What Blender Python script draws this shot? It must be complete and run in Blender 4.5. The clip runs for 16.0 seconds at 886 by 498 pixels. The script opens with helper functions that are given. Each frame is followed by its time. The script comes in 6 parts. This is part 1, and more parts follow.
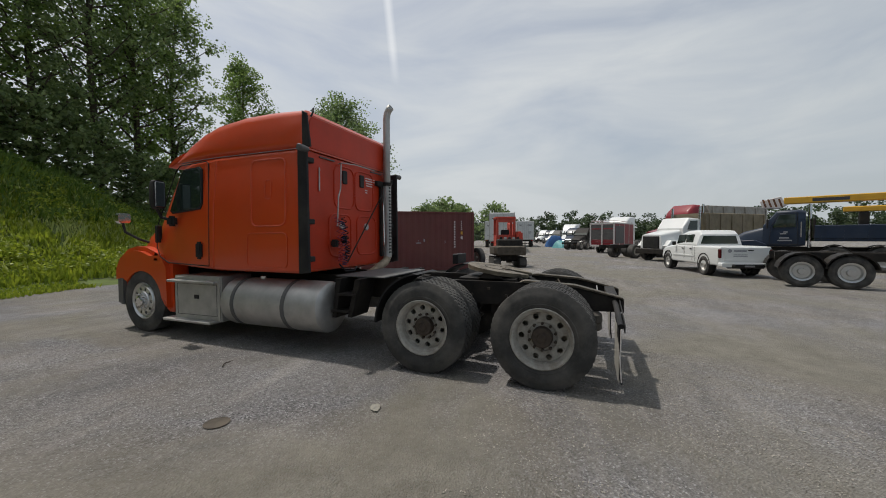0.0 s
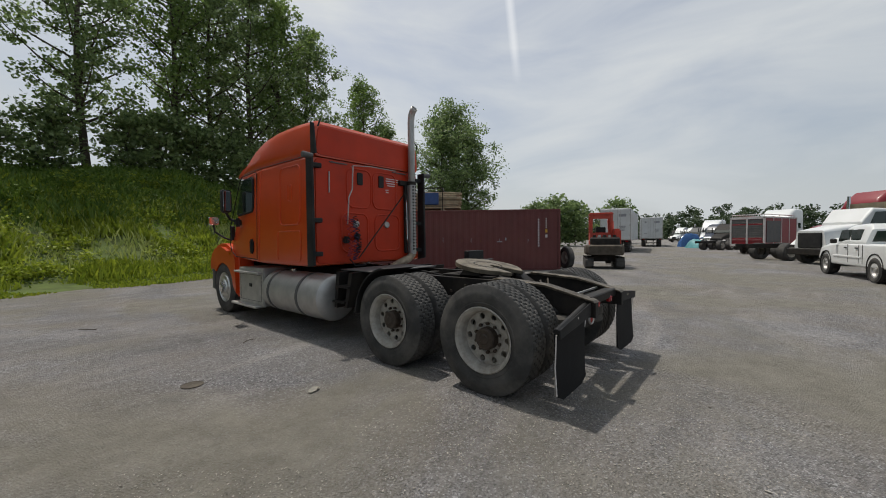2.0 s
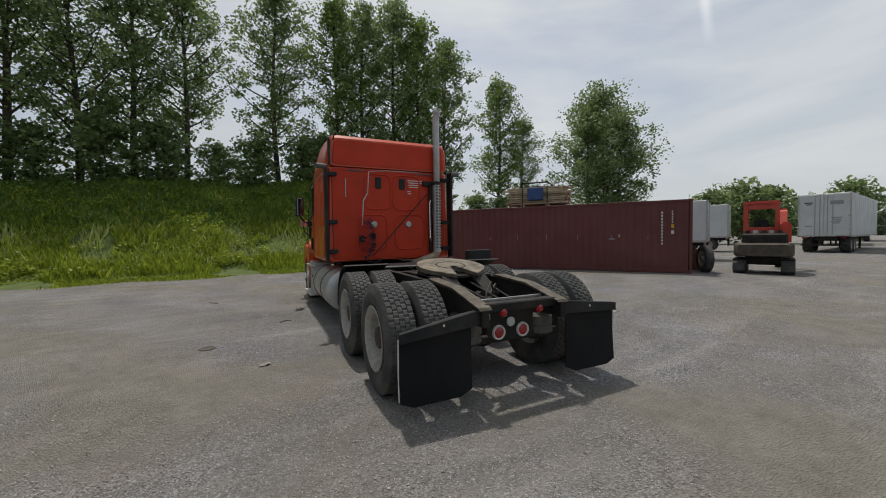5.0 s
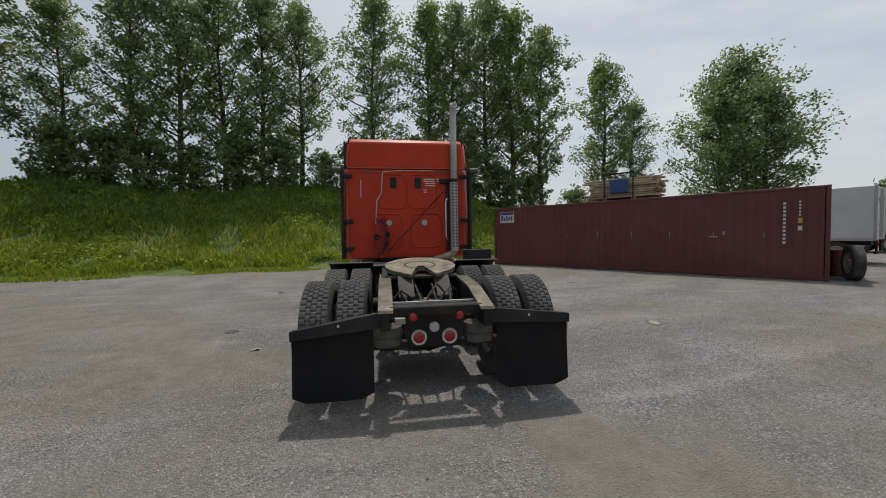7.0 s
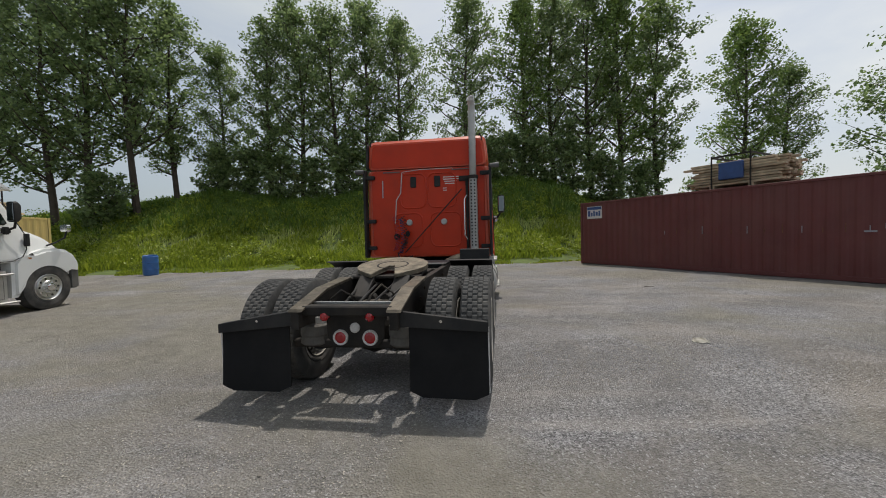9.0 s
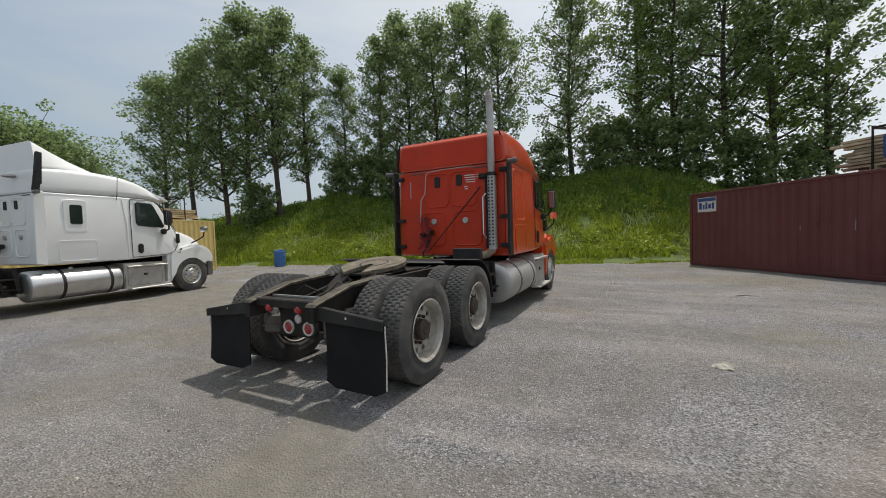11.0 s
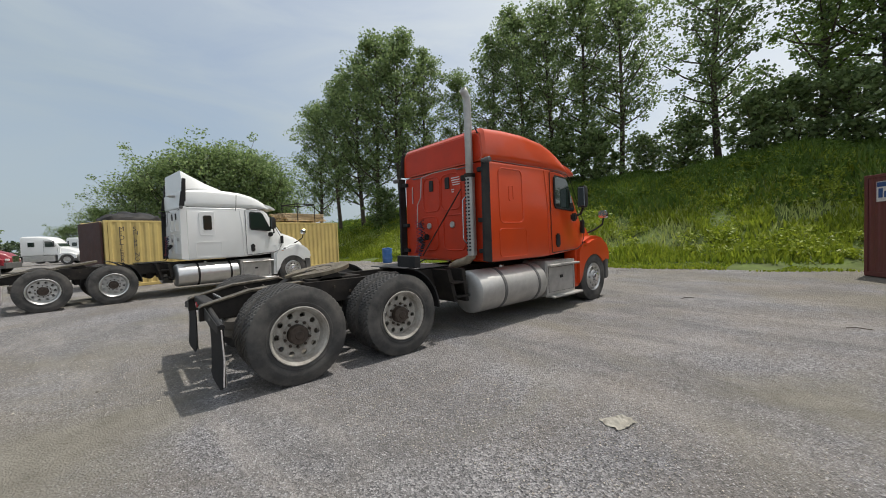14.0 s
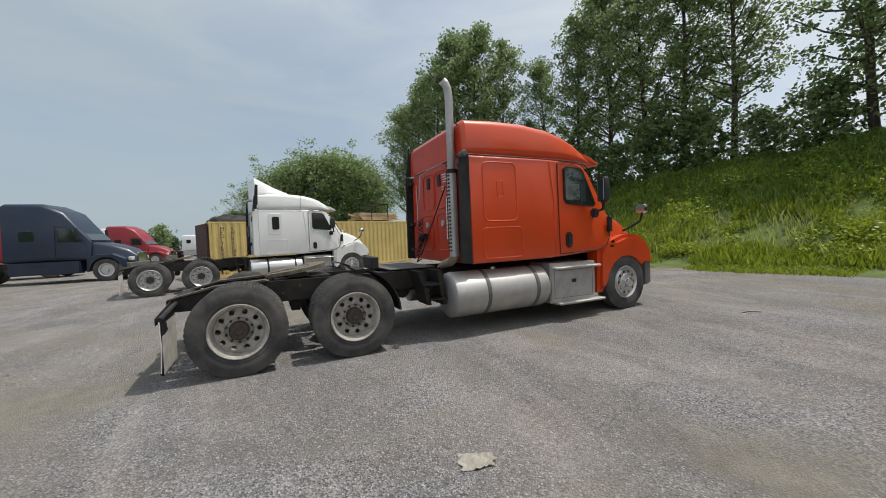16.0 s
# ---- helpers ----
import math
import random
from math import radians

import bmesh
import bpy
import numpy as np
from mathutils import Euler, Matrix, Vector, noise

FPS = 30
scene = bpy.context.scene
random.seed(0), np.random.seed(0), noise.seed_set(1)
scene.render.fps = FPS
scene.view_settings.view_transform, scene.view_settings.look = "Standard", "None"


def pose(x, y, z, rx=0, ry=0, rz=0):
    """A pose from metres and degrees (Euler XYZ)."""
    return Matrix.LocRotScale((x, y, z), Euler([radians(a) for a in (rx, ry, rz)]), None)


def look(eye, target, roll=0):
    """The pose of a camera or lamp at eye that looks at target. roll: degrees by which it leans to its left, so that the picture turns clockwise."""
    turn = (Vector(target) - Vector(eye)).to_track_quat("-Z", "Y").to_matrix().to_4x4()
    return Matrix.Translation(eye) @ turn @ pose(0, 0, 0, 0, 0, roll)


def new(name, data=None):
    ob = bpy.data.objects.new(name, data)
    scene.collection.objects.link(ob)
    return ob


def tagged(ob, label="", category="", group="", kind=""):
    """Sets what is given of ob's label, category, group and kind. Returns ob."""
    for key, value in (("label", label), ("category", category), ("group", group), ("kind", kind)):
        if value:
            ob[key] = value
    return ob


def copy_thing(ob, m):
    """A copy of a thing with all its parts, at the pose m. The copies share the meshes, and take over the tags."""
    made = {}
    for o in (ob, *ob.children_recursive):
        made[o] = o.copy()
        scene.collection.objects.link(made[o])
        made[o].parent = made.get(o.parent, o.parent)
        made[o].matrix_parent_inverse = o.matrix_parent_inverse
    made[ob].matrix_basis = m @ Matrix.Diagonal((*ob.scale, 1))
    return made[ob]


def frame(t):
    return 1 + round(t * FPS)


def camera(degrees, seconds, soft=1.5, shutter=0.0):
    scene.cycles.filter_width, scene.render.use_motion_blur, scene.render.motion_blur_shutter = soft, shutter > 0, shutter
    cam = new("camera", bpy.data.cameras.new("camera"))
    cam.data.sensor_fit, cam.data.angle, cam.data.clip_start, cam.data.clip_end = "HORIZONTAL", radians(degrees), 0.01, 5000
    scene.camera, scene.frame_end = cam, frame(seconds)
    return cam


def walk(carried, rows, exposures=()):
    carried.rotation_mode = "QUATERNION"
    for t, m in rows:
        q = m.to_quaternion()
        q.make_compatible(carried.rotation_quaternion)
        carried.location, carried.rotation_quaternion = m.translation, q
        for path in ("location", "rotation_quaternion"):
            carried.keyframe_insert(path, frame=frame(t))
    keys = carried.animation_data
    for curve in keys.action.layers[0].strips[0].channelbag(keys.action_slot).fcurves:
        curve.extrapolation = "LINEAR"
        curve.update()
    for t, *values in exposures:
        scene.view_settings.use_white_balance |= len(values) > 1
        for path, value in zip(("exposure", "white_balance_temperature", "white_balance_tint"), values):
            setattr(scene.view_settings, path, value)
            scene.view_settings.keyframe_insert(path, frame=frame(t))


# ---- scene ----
cam = camera(100.0, 16.0, 1.0)
PATH = [
    (0.0, -4.988, -0.454, 1.540, -68.306, -1.846, 0.168),
    (0.5, -4.798, -0.859, 1.548, -64.115, -1.950, 0.233),
    (1.0, -4.535, -1.249, 1.521, -59.284, -1.929, 0.343),
    (1.5, -4.311, -1.618, 1.506, -54.544, -1.810, 0.455),
    (2.0, -4.065, -1.950, 1.476, -49.873, -1.754, 0.527),
    (2.5, -3.817, -2.277, 1.478, -45.733, -1.691, 0.562),
    (3.0, -3.537, -2.609, 1.490, -41.807, -1.787, 0.581),
    (3.5, -3.228, -2.875, 1.476, -38.061, -1.719, 0.615),
    (4.0, -2.884, -3.103, 1.484, -34.074, -1.841, 0.698),
    (6.5, -0.879, -3.830, 1.496, -13.256, -2.215, 0.834),
    (7.0, -0.430, -3.874, 1.494, -8.951, -2.288, 0.909),
    (7.5, -0.005, -3.880, 1.491, -4.551, -2.391, 0.982),
    (8.0, 0.428, -3.836, 1.479, 0.197, -2.307, 1.287),
    (10.5, 2.624, -3.392, 1.475, 21.816, -2.344, 1.665),
    (11.0, 3.044, -3.199, 1.468, 27.203, -2.265, 1.831),
    (11.5, 3.421, -2.977, 1.472, 32.011, -2.115, 1.882),
    (12.0, 3.805, -2.692, 1.489, 35.969, -2.062, 1.962),
    (12.5, 4.183, -2.401, 1.474, 39.344, -1.907, 2.025),
    (13.0, 4.508, -2.080, 1.471, 42.628, -1.943, 2.062),
    (13.5, 4.847, -1.736, 1.492, 45.955, -2.030, 2.105),
    (14.0, 5.173, -1.371, 1.522, 49.345, -2.069, 2.145),
    (14.5, 5.418, -0.963, 1.518, 52.874, -2.077, 2.211),
    (15.0, 5.642, -0.531, 1.505, 56.726, -2.086, 2.379),
    (15.5, 5.827, -0.097, 1.508, 60.740, -2.127, 2.473),
    (16.0, 5.965, 0.330, 1.499, 64.533, -1.985, 2.355),
]
walk(cam, [(t, pose(x, y, z, 90 + pitch, roll, yaw)) for t, x, y, z, yaw, pitch, roll in PATH],
     [(0.0, 0.05), (4.0, 0.05), (8.0, 0.18), (11.0, 0.44), (14.0, 0.52), (16.0, 0.52)])

# ---- light ----
SUN_DIR = Vector((1.1, 8.1, 20.0)).normalized()
world = bpy.data.worlds.new("hazy_sky")
scene.world = world
world.use_nodes = True
wn, wl = world.node_tree.nodes, world.node_tree.links
sky = wn.new("ShaderNodeTexSky")
sky.sky_type = "NISHITA"
sky.sun_disc = False
sky.sun_elevation = math.asin(SUN_DIR.z)
sky.sun_rotation = math.atan2(SUN_DIR.x, SUN_DIR.y)
sky.dust_density = 3.0
coord = wn.new("ShaderNodeTexCoord")
stretch = wn.new("ShaderNodeMapping")
stretch.inputs["Scale"].default_value = (1.2, 1.2, 4.2)
wl.new(coord.outputs["Generated"], stretch.inputs["Vector"])
cloud = wn.new("ShaderNodeTexNoise")
cloud.inputs["Scale"].default_value = 1.7
cloud.inputs["Detail"].default_value = 7.0
cloud.inputs["Roughness"].default_value = 0.55
cloud.inputs["Distortion"].default_value = 0.6
wl.new(stretch.outputs[0], cloud.inputs["Vector"])
veil = wn.new("ShaderNodeValToRGB")
veil.color_ramp.elements[0].position, veil.color_ramp.elements[0].color = 0.34, (0.50, 0.50, 0.50, 1)
veil.color_ramp.elements[1].position, veil.color_ramp.elements[1].color = 0.66, (0.95, 0.95, 0.95, 1)
wl.new(cloud.outputs["Fac"], veil.inputs[0])
haze = wn.new("ShaderNodeMix")
haze.data_type = "RGBA"
toward = wn.new("ShaderNodeVectorMath")
toward.operation = "DOT_PRODUCT"
toward.inputs[1].default_value = Vector((0.50, 0.38, 0.78)).normalized()
wl.new(coord.outputs["Generated"], toward.inputs[0])
glow = wn.new("ShaderNodeMapRange")
for key, value in (("From Min", -0.25), ("From Max", 0.85)):
    glow.inputs[key].default_value = value
wl.new(toward.outputs["Value"], glow.inputs["Value"])
milk = wn.new("ShaderNodeMix")
milk.data_type = "RGBA"
milk.inputs["A"].default_value, milk.inputs["B"].default_value = (2.95, 3.50, 3.90, 1), (6.6, 6.85, 6.95, 1)
wl.new(glow.outputs[0], milk.inputs["Factor"])
wl.new(milk.outputs["Result"], haze.inputs["B"])
rise = wn.new("ShaderNodeSeparateXYZ")
wl.new(coord.outputs["Generated"], rise.inputs[0])
low = wn.new("ShaderNodeMapRange")
for key, value in (("From Min", 0.02), ("From Max", 0.42), ("To Min", 0.92), ("To Max", 0.0)):
    low.inputs[key].default_value = value
wl.new(rise.outputs["Z"], low.inputs["Value"])
thick = wn.new("ShaderNodeMath")
thick.operation = "MAXIMUM"
wl.new(low.outputs[0], thick.inputs[0])
wl.new(veil.outputs[0], thick.inputs[1])
wl.new(thick.outputs[0], haze.inputs["Factor"])
wl.new(sky.outputs[0], haze.inputs["A"])


def span(socket, lo, hi, start, end):
    """A clamped ramp over a value of the sky's direction."""
    m = wn.new("ShaderNodeMapRange")
    for key, value in (("From Min", lo), ("From Max", hi), ("To Min", start), ("To Max", end)):
        m.inputs[key].default_value = value
    wl.new(socket, m.inputs["Value"])
    return m.outputs[0]


def times(a, b):
    m = wn.new("ShaderNodeMath")
    m.operation = "MULTIPLY"
    wl.new(a, m.inputs[0])
    wl.new(b, m.inputs[1])
    return m.outputs[0]


# a faint condensation trail high in the east
trail = wn.new("ShaderNodeVectorMath")
trail.operation = "DOT_PRODUCT"
trail.inputs[1].default_value = Vector((-0.446, 0.890, -0.092)).normalized()
wl.new(coord.outputs["Generated"], trail.inputs[0])
off = wn.new("ShaderNodeMath")
off.operation = "ABSOLUTE"
wl.new(trail.outputs["Value"], off.inputs[0])
streak = wn.new("ShaderNodeMix")
streak.data_type = "RGBA"
streak.inputs["B"].default_value = (9.0, 9.1, 9.2, 1)
wl.new(times(times(span(off.outputs[0], 0.002, 0.012, 0.45, 0.0), span(rise.outputs["Z"], 0.37, 0.44, 0.0, 1.0)), span(rise.outputs["X"], 0.4, 0.6, 0.0, 1.0)), streak.inputs["Factor"])
wl.new(haze.outputs["Result"], streak.inputs["A"])
wl.new(streak.outputs["Result"], wn["Background"].inputs["Color"])
wn["Background"].inputs["Strength"].default_value = 0.10
sun_data = bpy.data.lights.new("sun", "SUN")
sun_data.energy, sun_data.angle, sun_data.color = 2.5, radians(1.2), (1.0, 0.95, 0.87)
sun = new("sun", sun_data)
sun.matrix_world = look(SUN_DIR * 40, (0, 0, 0))


# ---- materials ----
def material(name, colour, rough=0.6, metal=0.0, vary=0.15, scale=6.0, bump=0.0, bump_scale=60.0, dirt=None, dirt_amount=0.0, coat=0.0, per_piece=0.0):
    """A surface with grain at two scales, fine relief and optional dust over it."""
    m = bpy.data.materials.new(name)
    m.use_nodes = True
    n, l = m.node_tree.nodes, m.node_tree.links
    b = n["Principled BSDF"]
    b.inputs["Roughness"].default_value, b.inputs["Metallic"].default_value = rough, metal
    b.inputs["Coat Weight"].default_value = coat
    b.inputs["Coat Roughness"].default_value = 0.12
    tc = n.new("ShaderNodeTexCoord")
    big, fine = n.new("ShaderNodeTexNoise"), n.new("ShaderNodeTexNoise")
    big.inputs["Scale"].default_value, big.inputs["Detail"].default_value = scale, 5.0
    fine.inputs["Scale"].default_value, fine.inputs["Detail"].default_value = bump_scale, 4.0
    l.new(tc.outputs["Object"], big.inputs["Vector"])
    l.new(tc.outputs["Object"], fine.inputs["Vector"])
    ramp = n.new("ShaderNodeValToRGB")
    ramp.color_ramp.elements[0].position, ramp.color_ramp.elements[1].position = 0.3, 0.7
    ramp.color_ramp.elements[0].color = (*[c * (1 - vary) for c in colour], 1)
    ramp.color_ramp.elements[1].color = (*[min(1, c * (1 + vary)) for c in colour], 1)
    l.new(big.outputs["Fac"], ramp.inputs[0])
    out = ramp.outputs[0]
    if per_piece:
        info, hsv, rng = n.new("ShaderNodeObjectInfo"), n.new("ShaderNodeHueSaturation"), n.new("ShaderNodeMapRange")
        rng.inputs["To Min"].default_value, rng.inputs["To Max"].default_value = 1 - per_piece, 1 + per_piece
        l.new(info.outputs["Random"], rng.inputs["Value"])
        l.new(rng.outputs[0], hsv.inputs["Value"])
        l.new(out, hsv.inputs["Color"])
        out = hsv.outputs[0]
    if dirt:
        patch, mix, step = n.new("ShaderNodeTexNoise"), n.new("ShaderNodeMix"), n.new("ShaderNodeValToRGB")
        patch.inputs["Scale"].default_value, patch.inputs["Detail"].default_value = scale * 0.6, 8.0
        patch.inputs["Roughness"].default_value = 0.7
        l.new(tc.outputs["Object"], patch.inputs["Vector"])
        step.color_ramp.elements[0].position, step.color_ramp.elements[1].position = 0.42, 0.72
        step.color_ramp.elements[1].color = (dirt_amount, dirt_amount, dirt_amount, 1)
        l.new(patch.outputs["Fac"], step.inputs[0])
        mix.data_type = "RGBA"
        mix.inputs["B"].default_value = (*dirt, 1)
        l.new(step.outputs[0], mix.inputs["Factor"])
        l.new(out, mix.inputs["A"])
        out = mix.outputs["Result"]
        rough_mix = n.new("ShaderNodeMapRange")
        rough_mix.inputs["To Min"].default_value, rough_mix.inputs["To Max"].default_value = rough, min(1, rough + 0.35)
        l.new(step.outputs[0], rough_mix.inputs["Value"])
        l.new(rough_mix.outputs[0], b.inputs["Roughness"])
    l.new(out, b.inputs["Base Color"])
    if bump:
        bp = n.new("ShaderNodeBump")
        bp.inputs["Strength"].default_value, bp.inputs["Distance"].default_value = bump, 0.02
        l.new(fine.outputs["Fac"], bp.inputs["Height"])
        l.new(bp.outputs[0], b.inputs["Normal"])
    return m


def glass_material(name, tint):
    m = bpy.data.materials.new(name)
    m.use_nodes = True
    b = m.node_tree.nodes["Principled BSDF"]
    b.inputs["Base Color"].default_value = (*tint, 1)
    b.inputs["Roughness"].default_value = 0.04
    b.inputs["IOR"].default_value = 1.5
    b.inputs["Coat Weight"].default_value = 0.6
    return m


DUST = (0.27, 0.24, 0.20)
ORANGE = material("orange_paint", (0.60, 0.058, 0.006), 0.34, 0, 0.06, 1.5, 0.02, 8, DUST, 0.05, 0.40)
RED_WALL = material("faded_red_paint", (0.52, 0.036, 0.008), 0.42, 0, 0.10, 2.0, 0.03, 9, (0.12, 0.04, 0.02), 0.25, 0.10)
WHITE_PAINT = material("white_paint", (0.76, 0.77, 0.76), 0.32, 0, 0.03, 1.2, 0.02, 8, (0.45, 0.43, 0.39), 0.12, 0.3)
BLUE_PAINT = material("dark_blue_paint", (0.004, 0.016, 0.042), 0.40, 0, 0.10, 1.5, 0.02, 8, DUST, 0.06, 0.1)
MAROON_PAINT = material("dark_red_paint", (0.24, 0.010, 0.020), 0.40, 0, 0.08, 1.5, 0.02, 8, DUST, 0.05, 0.1)
BLACK_PLASTIC = material("black_plastic", (0.018, 0.018, 0.019), 0.62, 0, 0.2, 4, 0.05, 90, DUST, 0.10)
GREY_PLASTIC = material("grey_plastic", (0.09, 0.09, 0.09), 0.6, 0, 0.15, 4, 0.05, 90, DUST, 0.2)
RUBBER = material("tyre_rubber", (0.058, 0.057, 0.056), 0.82, 0, 0.25, 5, 0.15, 120, (0.19, 0.175, 0.155), 0.55)
FLAP = material("flap_rubber", (0.007, 0.007, 0.008), 0.75, 0, 0.2, 4, 0.05, 80, DUST, 0.03)
STEEL_WHEEL = material("painted_steel_wheel", (0.42, 0.40, 0.36), 0.55, 0.1, 0.18, 9, 0.05, 60, (0.13, 0.10, 0.075), 0.75)
ALUMINIUM = material("polished_aluminium", (0.62, 0.62, 0.61), 0.30, 0.9, 0.08, 5, 0.03, 40, (0.34, 0.33, 0.31), 0.35)
BRUSHED = material("dull_aluminium", (0.50, 0.49, 0.47), 0.50, 0.75, 0.12, 5, 0.04, 50, (0.30, 0.28, 0.26), 0.4)
CHROME = material("chrome", (0.72, 0.72, 0.72), 0.14, 1.0, 0.04, 6)
FRAME_BLACK = material("greasy_black_frame", (0.017, 0.015, 0.014), 0.60, 0.0, 0.35, 6, 0.12, 50, (0.10, 0.080, 0.058), 0.30)
WORN_STEEL = material("worn_greasy_steel", (0.19, 0.16, 0.115), 0.5, 0.35, 0.35, 7, 0.15, 40, (0.035, 0.029, 0.023), 0.9)
RAMP_STEEL = material("scraped_ramp_steel", (0.125, 0.105, 0.078), 0.45, 0.5, 0.4, 9, 0.15, 50, (0.022, 0.019, 0.016), 0.85)
DUSTY_RUBBER = material("dusty_air_bag_rubber", (0.11, 0.10, 0.088), 0.85, 0, 0.2, 8, 0.1, 50, (0.04, 0.035, 0.03), 0.5)
HUB = material("oily_rust_hub", (0.055, 0.040, 0.030), 0.65, 0.1, 0.35, 20, 0.15, 80)
RUST = material("rusty_steel", (0.17, 0.075, 0.035), 0.8, 0.1, 0.35, 8, 0.2, 60, (0.07, 0.04, 0.03), 0.5)
GLASS = glass_material("dark_cab_glass", (0.020, 0.032, 0.026))
MIRROR = material("mirror_glass", (0.20, 0.21, 0.22), 0.03, 1.0, 0.01, 3)
MUD = material("mud_caked_steel", (0.075, 0.062, 0.048), 0.85, 0, 0.35, 5, 0.2, 30, (0.14, 0.115, 0.085), 0.4)
DOOR_BROWN = material("dark_brown_door_paint", (0.050, 0.018, 0.014), 0.6, 0, 0.25, 4, 0.1, 30, (0.10, 0.05, 0.03), 0.4)
FLAP_PALE = material("pale_grey_rubber", (0.40, 0.385, 0.35), 0.9, 0, 0.2, 6, 0.05, 60, (0.20, 0.19, 0.17), 0.5)
SCORCHED = material("scorched_tan_pipe", (0.34, 0.27, 0.19), 0.5, 0.3, 0.3, 9, 0.1, 40, (0.12, 0.08, 0.05), 0.6)
SMOKED_LENS = material("smoked_red_lens", (0.10, 0.008, 0.010), 0.12, 0, 0.05, 6, coat=0.6)
RED_LENS = material("red_lens", (0.34, 0.010, 0.014), 0.18, 0, 0.08, 30, coat=0.5)
WHITE_LENS = material("clear_lens", (0.62, 0.60, 0.58), 0.2, 0, 0.08, 60, coat=0.5)
AMBER = material("amber_lens", (0.70, 0.24, 0.03), 0.2, 0, 0.05, 30, coat=0.5)
CONTAINER_RED = material("oxide_red_container_paint", (0.120, 0.028, 0.026), 0.55, 0, 0.10, 1.2, 0.04, 14, (0.20, 0.10, 0.08), 0.25)
CONTAINER_YELLOW = material("cream_yellow_container_paint", (0.60, 0.46, 0.17), 0.55, 0, 0.08, 1.4, 0.04, 14, (0.36, 0.22, 0.10), 0.35)
TIMBER = material("weathered_timber", (0.42, 0.33, 0.22), 0.8, 0, 0.25, 6, 0.2, 40, per_piece=0.25)
BLUE_TARP = material("blue_plastic", (0.03, 0.07, 0.20), 0.55, 0, 0.2, 6, 0.05, 30)
TURQUOISE = material("turquoise_sheet", (0.12, 0.34, 0.36), 0.55, 0, 0.15, 3, 0.1, 12)
BARREL_BLUE = material("blue_barrel_plastic", (0.03, 0.12, 0.34), 0.45, 0, 0.15, 6, 0.04, 30, DUST, 0.15)
EXC_RED = material("faded_excavator_orange", (0.56, 0.055, 0.028), 0.45, 0, 0.1, 4, 0.04, 20, DUST, 0.2)
BOOM_YELLOW = material("boom_yellow_paint", (0.62, 0.34, 0.03), 0.42, 0, 0.08, 3, 0.03, 20)
PRINT_WHITE = material("white_print", (0.62, 0.58, 0.56), 0.6, 0, 0.2, 60)
PRINT_DARK = material("dark_print", (0.05, 0.05, 0.06), 0.6, 0, 0.2, 60)
PRINT_GREY = material("grey_print", (0.30, 0.30, 0.32), 0.6, 0, 0.2, 60)
DUMP_TAN = material("tan_dump_body", (0.20, 0.165, 0.105), 0.7, 0, 0.2, 3, 0.08, 20, (0.32, 0.28, 0.22), 0.5)
DUMP_GREY = material("scuffed_grey_dump_body", (0.36, 0.35, 0.32), 0.6, 0.2, 0.15, 3, 0.08, 20, (0.20, 0.15, 0.11), 0.5)
TRAILER_WHITE = material("white_trailer_skin", (0.62, 0.63, 0.63), 0.45, 0, 0.06, 1.0, 0.02, 8, (0.35, 0.33, 0.30), 0.3)
BLUE_CABLE = material("blue_hose", (0.02, 0.025, 0.085), 0.5, 0, 0.1, 20)
RED_CABLE = material("red_hose", (0.30, 0.022, 0.035), 0.5, 0, 0.1, 20)
RAG = material("dirty_white_rag", (0.31, 0.295, 0.255), 0.95, 0, 0.3, 25, 0.3, 60, (0.16, 0.14, 0.11), 0.7)
for dark in (FRAME_BLACK, FLAP, BLACK_PLASTIC, RUBBER, RED_WALL):
    dark.node_tree.nodes["Principled BSDF"].inputs["Specular IOR Level"].default_value = 0.25


# ---- building helpers ----
def link(name, bm, mat, parent=None, smooth=False):
    me = bpy.data.meshes.new(name)
    bmesh.ops.recalc_face_normals(bm, faces=bm.faces)
    if smooth:
        for f in bm.faces:
            f.smooth = True
        for e in bm.edges:
            if len(e.link_faces) == 2 and e.calc_face_angle(0) > 0.6:
                e.smooth = False
    bm.to_mesh(me)
    bm.free()
    me.materials.append(mat)
    ob = new(name, me)
    ob.parent = parent
    return ob


def part(name, bm, mat, parent, label="", smooth=False):
    ob = link(name, bm, mat, parent, smooth)
    return tagged(ob, label) if label else ob


def thing(name, label, category, at=None, group="", kind=""):
    ob = new(name)
    ob.empty_display_size = 0.2
    if at is not None:
        ob.matrix_basis = at
    return tagged(ob, label, category, group, kind)


def add_box(bm, x0, x1, y0, y1, z0, z1, bevel=0.0, seg=1, m=None):
    vs = [bm.verts.new((x, y, z)) for x in (x0, x1) for y in (y0, y1) for z in (z0, z1)]
    fs = [bm.faces.new([vs[i] for i in q]) for q in ((0, 1, 3, 2), (4, 6, 7, 5), (0, 4, 5, 1), (2, 3, 7, 6), (0, 2, 6, 4), (1, 5, 7, 3))]
    if bevel:
        es = {e for f in fs for e in f.edges}
        r = bmesh.ops.bevel(bm, geom=list(es), offset=bevel, segments=seg, affect="EDGES")
        vs = list({v for v in vs if v.is_valid} | set(r["verts"]))
    if m is not None:
        for v in vs:
            v.co = m @ v.co
    return bm


def box(x0, x1, y0, y1, z0, z1, bevel=0.0, seg=1, m=None):
    return add_box(bmesh.new(), x0, x1, y0, y1, z0, z1, bevel, seg, m)


